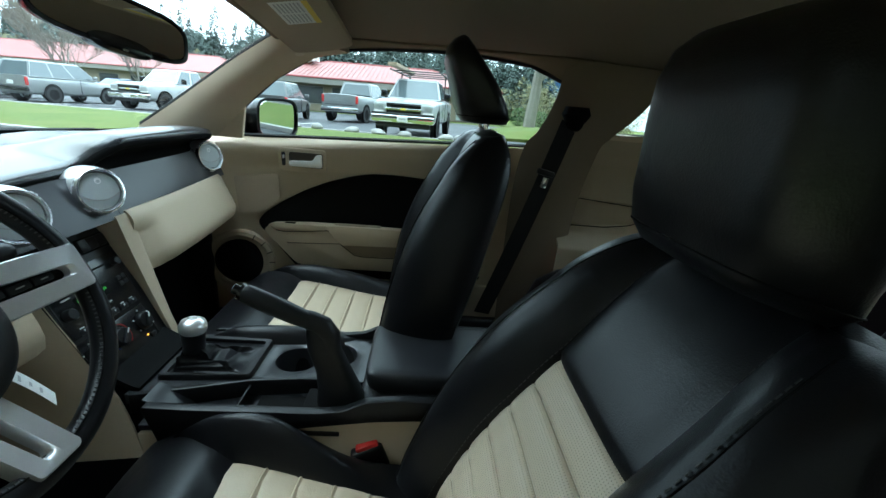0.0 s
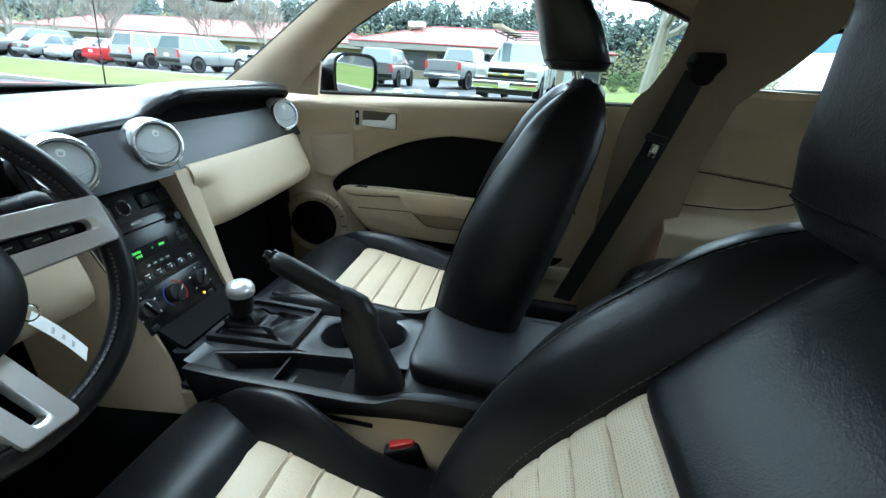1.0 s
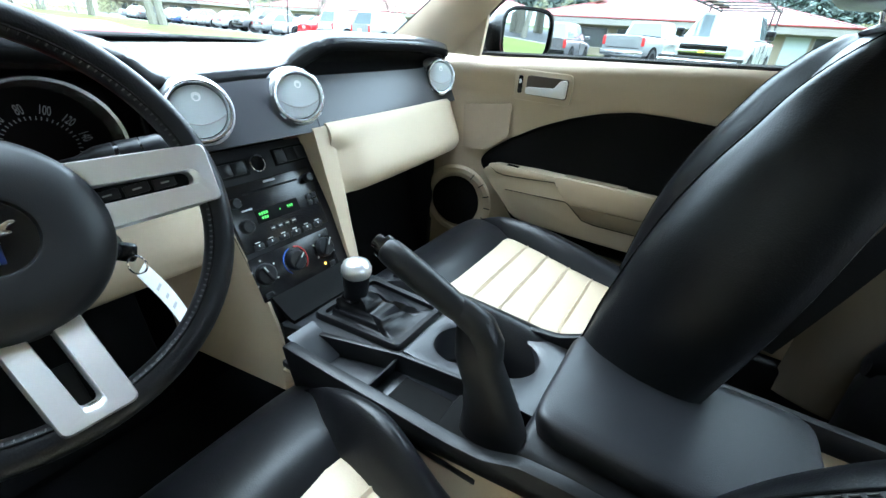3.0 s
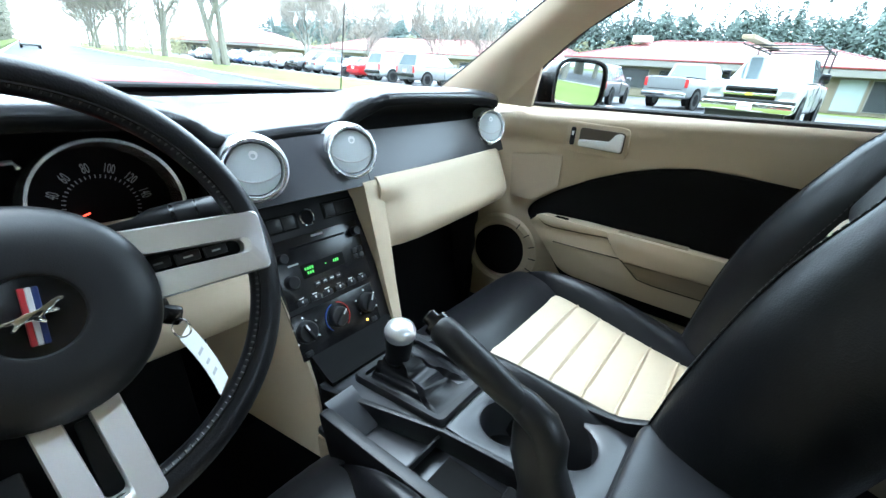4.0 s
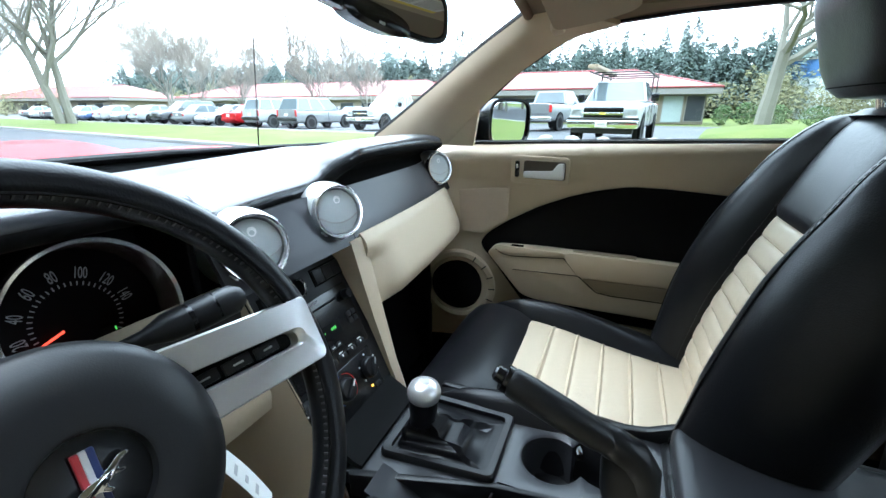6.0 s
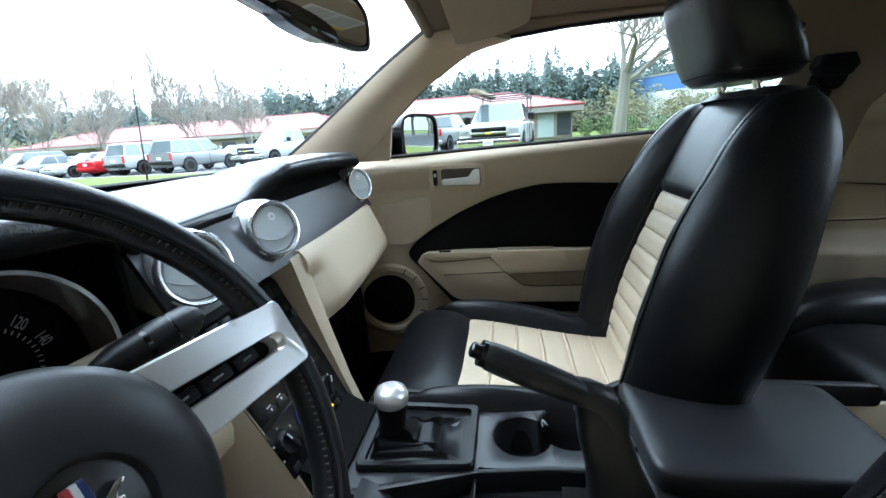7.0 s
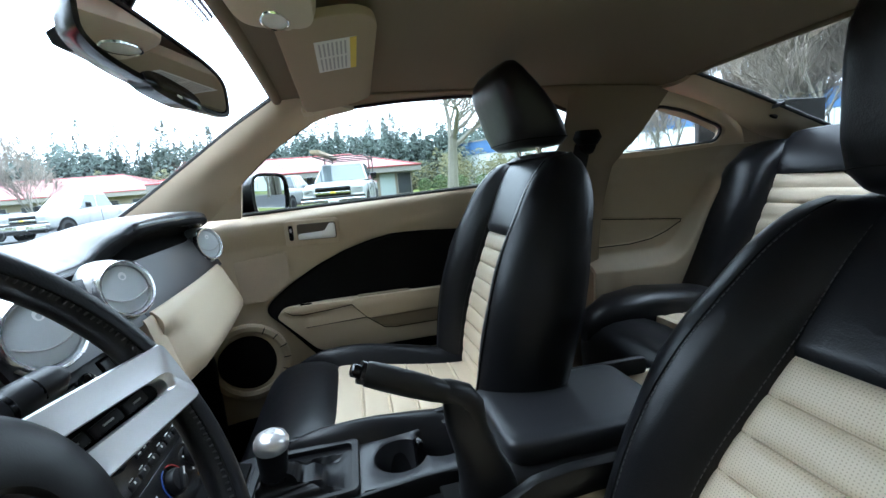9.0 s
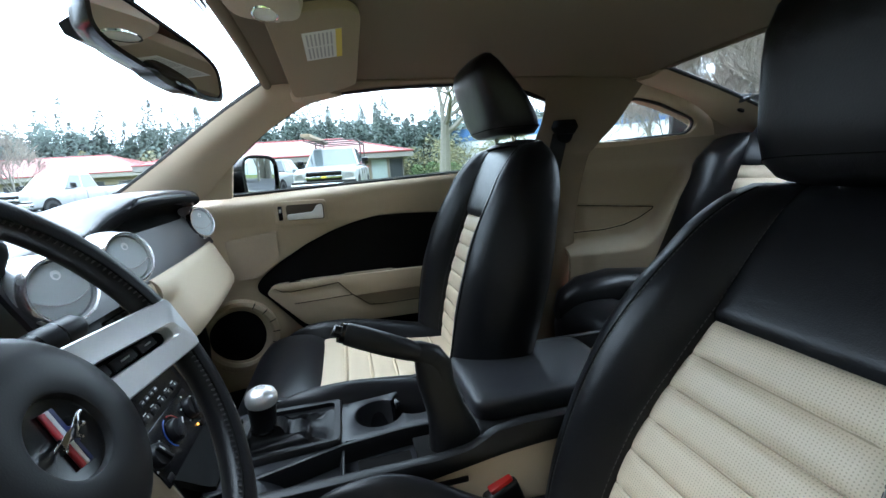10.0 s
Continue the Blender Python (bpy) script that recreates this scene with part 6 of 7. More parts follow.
DARKGLASS = material("dark_window", (0.045, 0.05, 0.055), 0.10, grain=0.1, scale=3, vary=0.3, blot=1, spec=0.7)
PALEGLASS = material("pale_window", (0.36, 0.42, 0.41), 0.12, grain=0.1, scale=3, vary=0.2, blot=1, spec=0.7)
BARK = material("grey_bark", (0.21, 0.20, 0.165), 0.9, grain=0.5, scale=18, vary=0.3, blot=3, bump=0.8, spec=0.2)
TWIG = material("twigs", (0.28, 0.245, 0.205), 0.9, grain=0.3, scale=30, vary=0.3, blot=2, spec=0.2)
# paler, greyer needles: the haze of distance is painted into this colour
NEEDLE = material("hazed_needles", (0.105, 0.135, 0.12), 0.9, grain=0.3, scale=2, vary=0.4, blot=0.3, spec=0.2, island=-0.5)
SCRUB = material("scrub_leaves", (0.155, 0.15, 0.08), 0.9, grain=0.3, scale=3, vary=0.4, blot=0.6, spec=0.2, island=-0.5)
GREENLEAF = material("shrub_leaves", (0.055, 0.10, 0.03), 0.7, grain=0.3, scale=3, vary=0.4, blot=1, spec=0.3, island=-0.5)
WALLWHITE = material("white_cladding", (0.54, 0.58, 0.60), 0.6, grain=0.05, scale=5, vary=0.1, blot=0.3)
WALLBLUE = material("blue_cladding", (0.045, 0.12, 0.27), 0.5, grain=0.05, scale=5, vary=0.15, blot=0.3)
CARWHITE = material("white_car_paint", (0.38, 0.39, 0.39), 0.28, grain=0.03, scale=20, vary=0.08, blot=2, coat=0.5)
CARGREY = material("silver_car_paint", (0.25, 0.26, 0.26), 0.30, 0.3, grain=0.05, scale=60, vary=0.08, blot=2, coat=0.5)
CARDARK = material("pewter_car_paint", (0.12, 0.12, 0.125), 0.30, 0.2, grain=0.05, scale=60, vary=0.08, blot=2, coat=0.5)
CARBLUE = material("blue_car_paint", (0.06, 0.10, 0.22), 0.30, 0.1, grain=0.05, scale=60, vary=0.08, blot=2, coat=0.5)
CARGLASS = material("car_window", (0.10, 0.125, 0.135), 0.06, grain=0.05, scale=3, vary=0.3, blot=1.5, spec=0.8)
LIGHT = material("headlight_lens", (0.46, 0.48, 0.48), 0.12, grain=0.2, scale=40, vary=0.1, spec=0.8)
TAIL = material("tail_lens", (0.50, 0.03, 0.03), 0.2, grain=0.1, scale=40, vary=0.1)
STEEL = material("rack_steel", (0.05, 0.05, 0.052), 0.5, 0.3, grain=0.1, scale=40, vary=0.2)
TIMBER = material("weathered_timber", (0.36, 0.28, 0.20), 0.8, grain=0.3, scale=30, vary=0.3, blot=3)

RX, RY = 0.182, 0.983


def along(s, w, z=0.0):
    """A place s metres up the road and w metres to the right of its axis."""
    return Vector((s * RX + w * RY, s * RY - w * RX, z))


ROADTURN = -math.degrees(math.asin(RX))


def strip(s0, s1, w0, w1, z0, z1, bev=0.0):
    c = along((s0 + s1) / 2, (w0 + w1) / 2, (z0 + z1) / 2)
    return box(w1 - w0, s1 - s0, z1 - z0, bev, 2, pose(c.x, c.y, c.z, 0, 0, ROADTURN))


solid("ground", box(1600, 1600, 0.2, 0, 1, pose(0, 0, -0.13)), GRASS, "damp green grass reaching into the distance", kind="structure")
solid("road", strip(-160, 500, -1.62, 6.70, -0.20, 0.0), ASPHALT, "wet grey asphalt road", kind="structure")
solid("pavement", strip(-60, 130, 14.0, 37.0, -0.2, -0.002), ASPHALT, "wet asphalt car park", kind="structure")
solid("kerb", strip(-160, 400, 6.70, 6.88, -0.1, 0.12, 0.02), KERB, "concrete kerb beside the road", kind="structure")
solid("kerb", strip(-160, 400, -1.80, -1.62, -0.1, 0.12, 0.02), KERB, "concrete kerb beside the road", kind="structure")


def verge(u, v):
    h = 0.10 + 0.10 * math.sin(math.pi * u) + 0.03 * noise.noise((v * 0.3, u * 3, 0))
    return along(v, 6.88 + (13.85 - 6.88) * u, h)


solid("grass_verge", sheet(verge, span(0, 1, 9), span(-60, 200, 120), 0.25), GRASS, "mown green verge between road and car park", kind="structure", fix=True)
solid("kerb", strip(-60, 130, 13.85, 14.0, -0.1, 0.12, 0.02), KERB, "concrete kerb beside the car park", kind="structure")
solid("grass_bank", sheet(lambda u, v: along(v, -1.8 - 30 * u, 0.10 + 1.6 * u * u), span(0, 1, 7), span(-60, 300, 60), 0.2), GRASS, "grass bank beside the road", kind="structure", fix=True)
solid("grass_island", sheet(lambda u, v: Vector((17.6 + 9 * v, -2.3 - 1.6 * v - 14 * u, 0.08 + 0.40 * math.sin(math.pi * min(1, 2.2 * u + 0.02)) ** 0.6 * smooth(0, 0.2, v + 0.05))), span(0, 1, 9), span(0, 1, 9), 0.2), GRASS, "grass bed at the corner of the car park", kind="structure", fix=True)
bm = bmesh.new()
for k in range(22):
    add(bm, strip(9 + 2.75 * k - 0.05, 9 + 2.75 * k + 0.05, 14.3, 19.3, -0.001, 0.003))
solid("parking_lines", bm, WHITE, "white painted bay lines on the car park", kind="structure")


# ---- vehicles ----
def shell(stations, n=24, power=5.0):
    """A body from stations along y: (y, half width, bottom, top)."""
    return loft([[(x, y, z) for x, z, _ in ring(hw, (z1 - z0) / 2, 0, power, n, 0, (z0 + z1) / 2)] for y, hw, z0, z1 in stations], True, True)


def pane(a, b, c, d, inset=0.08, out=0.006):
    """A window pane in the quad a b c d, a little proud."""
    a, b, c, d = (Vector(p) for p in (a, b, c, d))
    mid = (a + b + c + d) / 4
    nrm = (b - a).cross(d - a).normalized()
    pts = [p.lerp(mid, inset) + nrm * out for p in (a, b, c, d)]
    bm = bmesh.new()
    f = bm.faces.new([bm.verts.new(p) for p in pts])
    r = bmesh.ops.extrude_face_region(bm, geom=[f])
    bmesh.ops.translate(bm, vec=-nrm * 0.03, verts=[v for v in r["geom"] if isinstance(v, bmesh.types.BMVert)])
    return bm


def road_wheel(owner, x, y, r):
    side = 1 if x > 0 else -1
    m = pose(x, y, r, 0, 90 * side, 0)
    w = part("wheel", lathe([(r * 0.62, -0.11), (r * 0.94, -0.11), (r, -0.07), (r, 0.07), (r * 0.95, 0.115), (r * 0.64, 0.12), (r * 0.62, 0.10)], 28, m), RUBBER, owner, "black tyre")
    part("rim", lathe([(0, 0.085), (r * 0.12, 0.10), (r * 0.2, 0.075), (r * 0.5, 0.06), (r * 0.60, 0.105), (r * 0.64, 0.10), (r * 0.62, -0.1)], 24, m), SATIN, w, "silver rim")
    for k in range(5):
        part("rim_slot", box(r * 0.30, r * 0.16, 0.03, 0.01, 1, m @ pose(r * 0.38 * math.cos(1.2566 * k), r * 0.38 * math.sin(1.2566 * k), 0.065, 0, 0, 72 * k)), DARK, w)


def vehicle(name, label, paint, kind, at):
    """A parked car, van or pickup; y ahead, origin on the ground under its middle."""
    pick, suv = kind == "pickup", kind == "suv"
    L = 5.7 if pick else 4.7
    W = 1.0 if pick else 0.92 if suv else 0.87
    hood = 1.22 if pick else 1.05 if suv else 0.86
    belt = 1.28 if pick else 1.10 if suv else 0.92
    roof = 1.92 if pick else 1.75 if suv else 1.43
    low = 0.42 if pick else 0.32 if suv else 0.22
    r = 0.40 if pick else 0.36 if suv else 0.32
    h = L / 2
    t = thing(name, label, "pickup truck" if pick else "car", at, "parked vehicles")
    if pick:
        st = [(-h, W * 0.94, low + 0.12, belt), (-h + 0.08, W * 0.98, low, belt + 0.02), (-0.2, W, low, belt + 0.02), (0.9, W, low, belt), (1.2, W, low, hood + 0.02), (h - 0.35, W * 0.98, low, hood - 0.02), (h - 0.06, W * 0.95, low + 0.05, hood - 0.10), (h, W * 0.90, low + 0.15, hood - 0.2)]
    elif suv:
        st = [(-h, W * 0.92, low + 0.1, belt), (-h + 0.1, W * 0.98, low, belt), (0.6, W, low, belt), (1.0, W, low, hood), (h - 0.4, W * 0.97, low, hood - 0.06), (h - 0.08, W * 0.92, low + 0.02, hood - 0.16), (h, W * 0.84, low + 0.12, hood - 0.3)]
    else:
        st = [(-h, W * 0.86, low + 0.15, belt - 0.08), (-h + 0.15, W * 0.95, low, belt), (-1.1, W, low, belt + 0.02), (0.7, W, low, belt), (h - 0.5, W * 0.96, low, hood - 0.05), (h - 0.1, W * 0.88, low, hood - 0.18), (h, W * 0.76, low + 0.1, hood - 0.3)]
    part("body", shell(st, 28, 6), paint, t, "painted body")
    # greenhouse
    yf, yb = (1.05, -0.95) if pick else (0.95, -h + 0.12) if suv else (0.75, -1.55)
    tf, tb = (0.42, -0.80) if pick else (0.25, -h + 0.38) if suv else (0.05, -0.95)
    wb, wt = W * 0.94, W * 0.74
    low_ring = [(-wb, yb, belt - 0.03), (wb, yb, belt - 0.03), (wb, yf, belt - 0.03), (-wb, yf, belt - 0.03)]
    top_ring = [(-wt, tb, roof - 0.04), (wt, tb, roof - 0.04), (wt, tf, roof - 0.04), (-wt, tf, roof - 0.04)]
    cap = [(x * 0.9, y * 0.97, roof) for x, y, z in top_ring]
    part("cabin", loft([low_ring, top_ring, cap]), paint, t, "painted cabin")
    lo, hi = [Vector(p) for p in low_ring], [Vector(p) for p in top_ring]
    part("windscreen", pane(lo[2], lo[3], hi[3], hi[2], 0.07), CARGLASS, t, "tinted windscreen")
    part("rear_window", pane(lo[0], lo[1], hi[1], hi[0], 0.13), CARGLASS, t)
    cuts = (0.0, 0.50, 1.0) if not suv else (0.0, 0.32, 0.64, 1.0)
    for a, b in zip(cuts, cuts[1:]):
        part("side_window", pane(lo[1].lerp(lo[2], a), lo[1].lerp(lo[2], b), hi[1].lerp(hi[2], b), hi[1].lerp(hi[2], a), 0.09), CARGLASS, t)
        part("side_window", pane(lo[3].lerp(lo[0], 1 - b), lo[3].lerp(lo[0], 1 - a), hi[3].lerp(hi[0], 1 - a), hi[3].lerp(hi[0], 1 - b), 0.09), CARGLASS, t)
    for x in (-1, 1):
        for y in (h - 0.95, -h + 1.0):
            part("wheel_arch", lathe([(r * 1.16, -0.06), (r * 1.2, 0.012), (r * 1.12, 0.015), (0, 0.012)], 24, pose(x * (W - 0.012), y, r + 0.03, 0, 90 * x, 0)), DARK, t, "dark wheel arch")
            road_wheel(t, x * (W - 0.11), y, r)
        part("mirror", box(0.22, 0.14, 0.24 if pick else 0.15, 0.04, 2, pose(x * (W + 0.13), yf - 0.28, belt + 0.10)), GLOSSY if pick else paint, t, "door mirror")
        lw = 0.34 if pick else 0.30
        part("headlight", box(lw, 0.20, 0.20 if pick else 0.15, 0.04, 2, pose(x * (W - lw / 2 - 0.06), h - 0.10, hood - (0.27 if pick else 0.28))), LIGHT, t, "clear headlight")
        if pick:
            part("indicator", box(0.32, 0.12, 0.09, 0.02, 2, pose(x * (W - 0.23), h - 0.055, hood - 0.43)), LENS, t)
        part("tail_light", box(0.14, 0.08, 0.36 if not kind == "sedan" else 0.16, 0.03, 2, pose(x * (W - 0.12), -h + 0.02, belt - 0.22)), TAIL, t, "red tail light")
        part("door_line", box(0.012, 0.014, belt - low - 0.15, 0, 1, pose(x * (W + 0.001), 0.0 if suv else -0.1, (belt + low) / 2)), DARK, t)
        part("door_handle", box(0.02, 0.16, 0.035, 0.008, 2, pose(x * (W + 0.005), 0.12, belt - 0.14)), paint, t)
    if pick:
        part("grille", box(1.10, 0.10, 0.34, 0.03, 2, pose(0, h - 0.035, hood - 0.33)), GLOSSY, t, "black grille")
        part("grille_bar", box(1.14, 0.06, 0.065, 0.02, 2, pose(0, h + 0.03, hood - 0.33)), CHROME, t, "chrome grille bar")
        part("badge", box(0.17, 0.03, 0.06, 0.015, 2, pose(0, h + 0.065, hood - 0.33)), YELLOW, t, "small gold badge")
        for k in range(4):
            part("grille_slat", box(1.06, 0.03, 0.012, 0, 1, pose(0, h + 0.02, hood - 0.46 + 0.085 * k)), STEEL, t)
        part("bumper", box(1.98, 0.26, 0.24, 0.05, 3, pose(0, h + 0.02, 0.60)), CHROME, t, "chrome bumper")
        part("bumper_top", box(1.96, 0.20, 0.09, 0.03, 2, pose(0, h + 0.045, 0.735)), RUBBER, t, "black bumper pad")
        part("air_dam", box(1.7, 0.18, 0.16, 0.04, 2, pose(0, h - 0.05, 0.41)), RUBBER, t)
        part("plate", box(0.32, 0.02, 0.16, 0.005, 1, pose(0, h + 0.16, 0.60)), WHITE, t, "pale plate with a dark bar")
        part("plate_mark", box(0.22, 0.01, 0.05, 0, 1, pose(0, h + 0.172, 0.60)), GREYP, t)
        part("bed", box(1.62, 1.85, 0.05, 0.01, 1, pose(0, -h + 1.05, belt + 0.012)), DARK, t, "dark open load bed")
        part("rear_bumper", box(1.9, 0.2, 0.2, 0.04, 2, pose(0, -h - 0.03, 0.58)), CHROME, t)
        part("tailgate_line", box(1.5, 0.02, 0.02, 0, 1, pose(0, -h - 0.004, 0.80)), DARK, t)
    else:
        part("grille", box(0.75, 0.08, 0.14, 0.03, 2, pose(0, h - 0.02, hood - 0.36)), GLOSSY, t, "dark grille")
        part("bumper", box(W * 1.8, 0.22, 0.20, 0.06, 3, pose(0, h - 0.06, low + 0.20)), paint if not suv else GLOSSY, t, "front bumper")
        part("rear_bumper", box(W * 1.84, 0.2, 0.2, 0.05, 3, pose(0, -h + 0.02, low + 0.24)), GLOSSY if suv else paint, t)
        part("plate", box(0.32, 0.02, 0.15, 0.005, 1, pose(0, -h - 0.03, low + 0.48)), WHITE, t)
    return t


def bay(s, w, back=False):
    p = along(s, w)
    return pose(p.x, p.y, 0, 0, 0, 90 + ROADTURN + (180 if back else 0))


work = vehicle("pickup_truck", "white work pickup with a black ladder rack, parked nose out", CARWHITE, "pickup", pose(17.5, 0.48, 0, 0, 0, 82))
work.scale = (1.1, 1.1, 1.1)
for x in (-0.85, 0.85):
    for y in (-2.6, -0.9):
        part("rack_post", tube([(x, y, 1.25), (x, y, 2.28)], 0.025, 8), STEEL, work)
    part("rack_rail", tube([(x, -2.7, 2.16), (x, 1.1, 2.16)], 0.028, 8), STEEL, work)
for y in (-2.6, -1.6, -0.6, 0.4):
    part("rack_bar", tube([(-0.9, y, 2.18), (0.9, y, 2.18)], 0.022, 8), STEEL, work)
part("lumber", box(0.30, 3.6, 0.10, 0.01, 1, pose(0.62, 0.1, 2.26)), TIMBER, work, "weathered boards on the rack")
vehicle("pickup_truck", "silver pickup seen from its tailgate, parked beyond", CARGREY, "pickup", pose(26.6, 4.1, 0, 0, 0, -104)).scale = (1.12, 1.12, 1.12)
vehicle("suv", "pewter grey estate car parked beyond the verge", CARDARK, "suv", pose(22.6, 7.6, 0, 0, 0, -88))
vehicle("pickup_truck", "white pickup with a coloured door mark in the car park", CARWHITE, "pickup", bay(17.0, 20.0))
vehicle("suv", "silver estate car parked nose in beyond the verge", CARGREY, "suv", bay(21.5, 18.2, True))
vehicle("suv", "white estate car with a dark lower bumper", CARWHITE, "suv", bay(25.0, 18.2, True))
vehicle("sedan", "small red saloon parked beyond the verge", PAINT, "sedan", bay(28.0, 18.6, True))
vehicle("sedan", "white saloon parked in the row", CARWHITE, "sedan", bay(31.2, 18.4))
vehicle("sedan", "silver saloon parked in the row", CARGREY, "sedan", bay(34.2, 18.4, True))
vehicle("suv", "dark estate car parked in the row", CARDARK, "suv", bay(37.2, 18.2))
paints = [CARWHITE, CARGREY, CARWHITE, CARBLUE, CARGREY, CARWHITE, CARDARK, CARWHITE, CARGREY]
names = ["white", "silver", "white", "blue", "silver", "white", "pewter", "white", "silver"]
for k in range(9):
    vehicle("sedan", names[k] + " saloon parked far along the row", paints[k], "sedan", bay(41.5 + 3.6 * k, 18.4, k % 2 == 0))
for k in range(7):
    vehicle("suv" if k % 2 else "sedan", names[(k + 1) % 9] + (" estate car" if k % 2 else " saloon") + " in the second row of bays", paints[(k + 1) % 9], "suv" if k % 2 else "sedan", bay(20.5 + 5.2 * k, 30.5, k % 3 == 0))
p = along(70, 0.0)
vehicle("sedan", "white saloon parked far up the road", CARWHITE, "sedan", pose(p.x, p.y, 0, 0, 0, ROADTURN))


# ---- buildings ----
def hall(x0, x1, y0, y1, eave, ridge, label, windows):
    """A long low building with a hipped, ribbed red metal roof."""
    t = thing("building", label, "building")
    part("wall", box(x1 - x0, y1 - y0, eave, 0, 1, pose((x0 + x1) / 2, (y0 + y1) / 2, eave / 2)), STUCCO, t, "tan rendered wall")
    o = 0.9
    part("fascia", box(x1 - x0 + 2 * o, y1 - y0 + 2 * o, 0.55, 0.03, 1, pose((x0 + x1) / 2, (y0 + y1) / 2, eave - 0.05)), FASCIA, t, "grey fascia under the eaves")
    a = (x1 - x0) / 2 + o
    xm = (x0 + x1) / 2
    e = eave + 0.24
    run = a * 0.92
    ring0 = [(x0 - o, y0 - o, e), (x1 + o, y0 - o, e), (x1 + o, y1 + o, e), (x0 - o, y1 + o, e)]
    ring1 = [(xm - 0.02, y0 - o + run, ridge), (xm + 0.02, y0 - o + run, ridge), (xm + 0.02, y1 + o - run, ridge), (xm - 0.02, y1 + o - run, ridge)]
    roof = part("roof", loft([ring0, ring1]), ROOFRED, t, "red ribbed metal roof")
    part("roof_edge", tube([(x, y, e + 0.02) for x, y, z in ring0], 0.09, 6, None, True), ROOFEDGE, roof)
    part("ridge_cap", tube([ring1[0], ring1[3]], 0.10, 6), ROOFEDGE, roof)
    for p, q in ((ring0[0], ring1[0]), (ring0[3], ring1[3])):
        part("hip_cap", tube([p, q], 0.09, 6), ROOFEDGE, roof)
    bm = bmesh.new()
    n = int((y1 - y0 + 2 * o) / 0.45)
    for k in range(1, n):
        y = y0 - o + (y1 - y0 + 2 * o) * k / n
        f = min(1.0, (y - (y0 - o)) / run, ((y1 + o) - y) / run)
        add(bm, tube([(x0 - o, y, e + 0.02), (x0 - o + (xm - x0 + o) * f, y, e + 0.02 + (ridge - e) * f)], 0.035, 4))
    for k in range(1, int(2 * a / 0.45)):
        x = x0 - o + 0.45 * k
        f = 1 - abs(x - xm) / a
        add(bm, tube([(x, y0 - o, e + 0.02), (x, y0 - o + run * f, e + 0.02 + (ridge - e) * f)], 0.035, 4))
    tagged(part("roof_rib", bm, ROOFRED, roof), kind="stuff")
    for y, w, z0, z1, mat in windows:
        win = part("window", box(0.10, w + 0.14, z1 - z0 + 0.14, 0.01, 1, pose(x0 - 0.01, y, (z0 + z1) / 2)), FASCIA, t, "framed window")
        part("window_pane", box(0.06, w, z1 - z0, 0, 1, pose(x0 - 0.05, y, (z0 + z1) / 2)), mat, win)
    return t


wins = [(-5.2, 1.3, 0.3, 2.3, DARKGLASS), (-3.5, 1.5, 0.2, 2.3, PALEGLASS)] + [(y, 2.6, 0.7, 2.2, DARKGLASS) for y in (4.5, 8.0, 11.5, 15.0)]
main = hall(42.5, 55.5, -6.0, 17.0, 2.75, 5.0, "low tan building with a red ribbed metal roof", wins)
part("unit", box(1.2, 1.6, 0.5, 0.04, 1, pose(47.0, 12.5, 5.0)), WHITE, main, "white roof unit")
hall(60, 76, 24, 80, 3.0, 5.9, "long low building with a red roof across the car park", [(26 + 4 * k, 2.4, 0.8, 2.2, DARKGLASS) for k in range(13)])
hall(52, 66, 88, 130, 3.0, 5.8, "distant low building with a red roof", [(92 + 5 * k, 2.6, 0.8, 2.2, DARKGLASS) for k in range(7)])

big = thing("warehouse", "long white warehouse with a deep blue band under its roof", "building")
WH = pose(58, -66, 0, 0, 0, 38)
part("wall", box(130, 30, 6.1, 0, 1, WH @ pose(0, 0, 3.05)), WALLWHITE, big, "white metal wall")
part("band", box(130.3, 30.3, 2.6, 0, 1, WH @ pose(0, 0, 7.4)), WALLBLUE, big, "deep blue band")
part("coping", box(130.6, 30.6, 0.25, 0, 1, WH @ pose(0, 0, 8.8)), FASCIA, big)
for k in range(42):
    part("wall_seam", box(0.07, 0.05, 6.0, 0, 1, WH @ pose(-63 + 3.0 * k, 15.02, 3.05)), FASCIA, big)


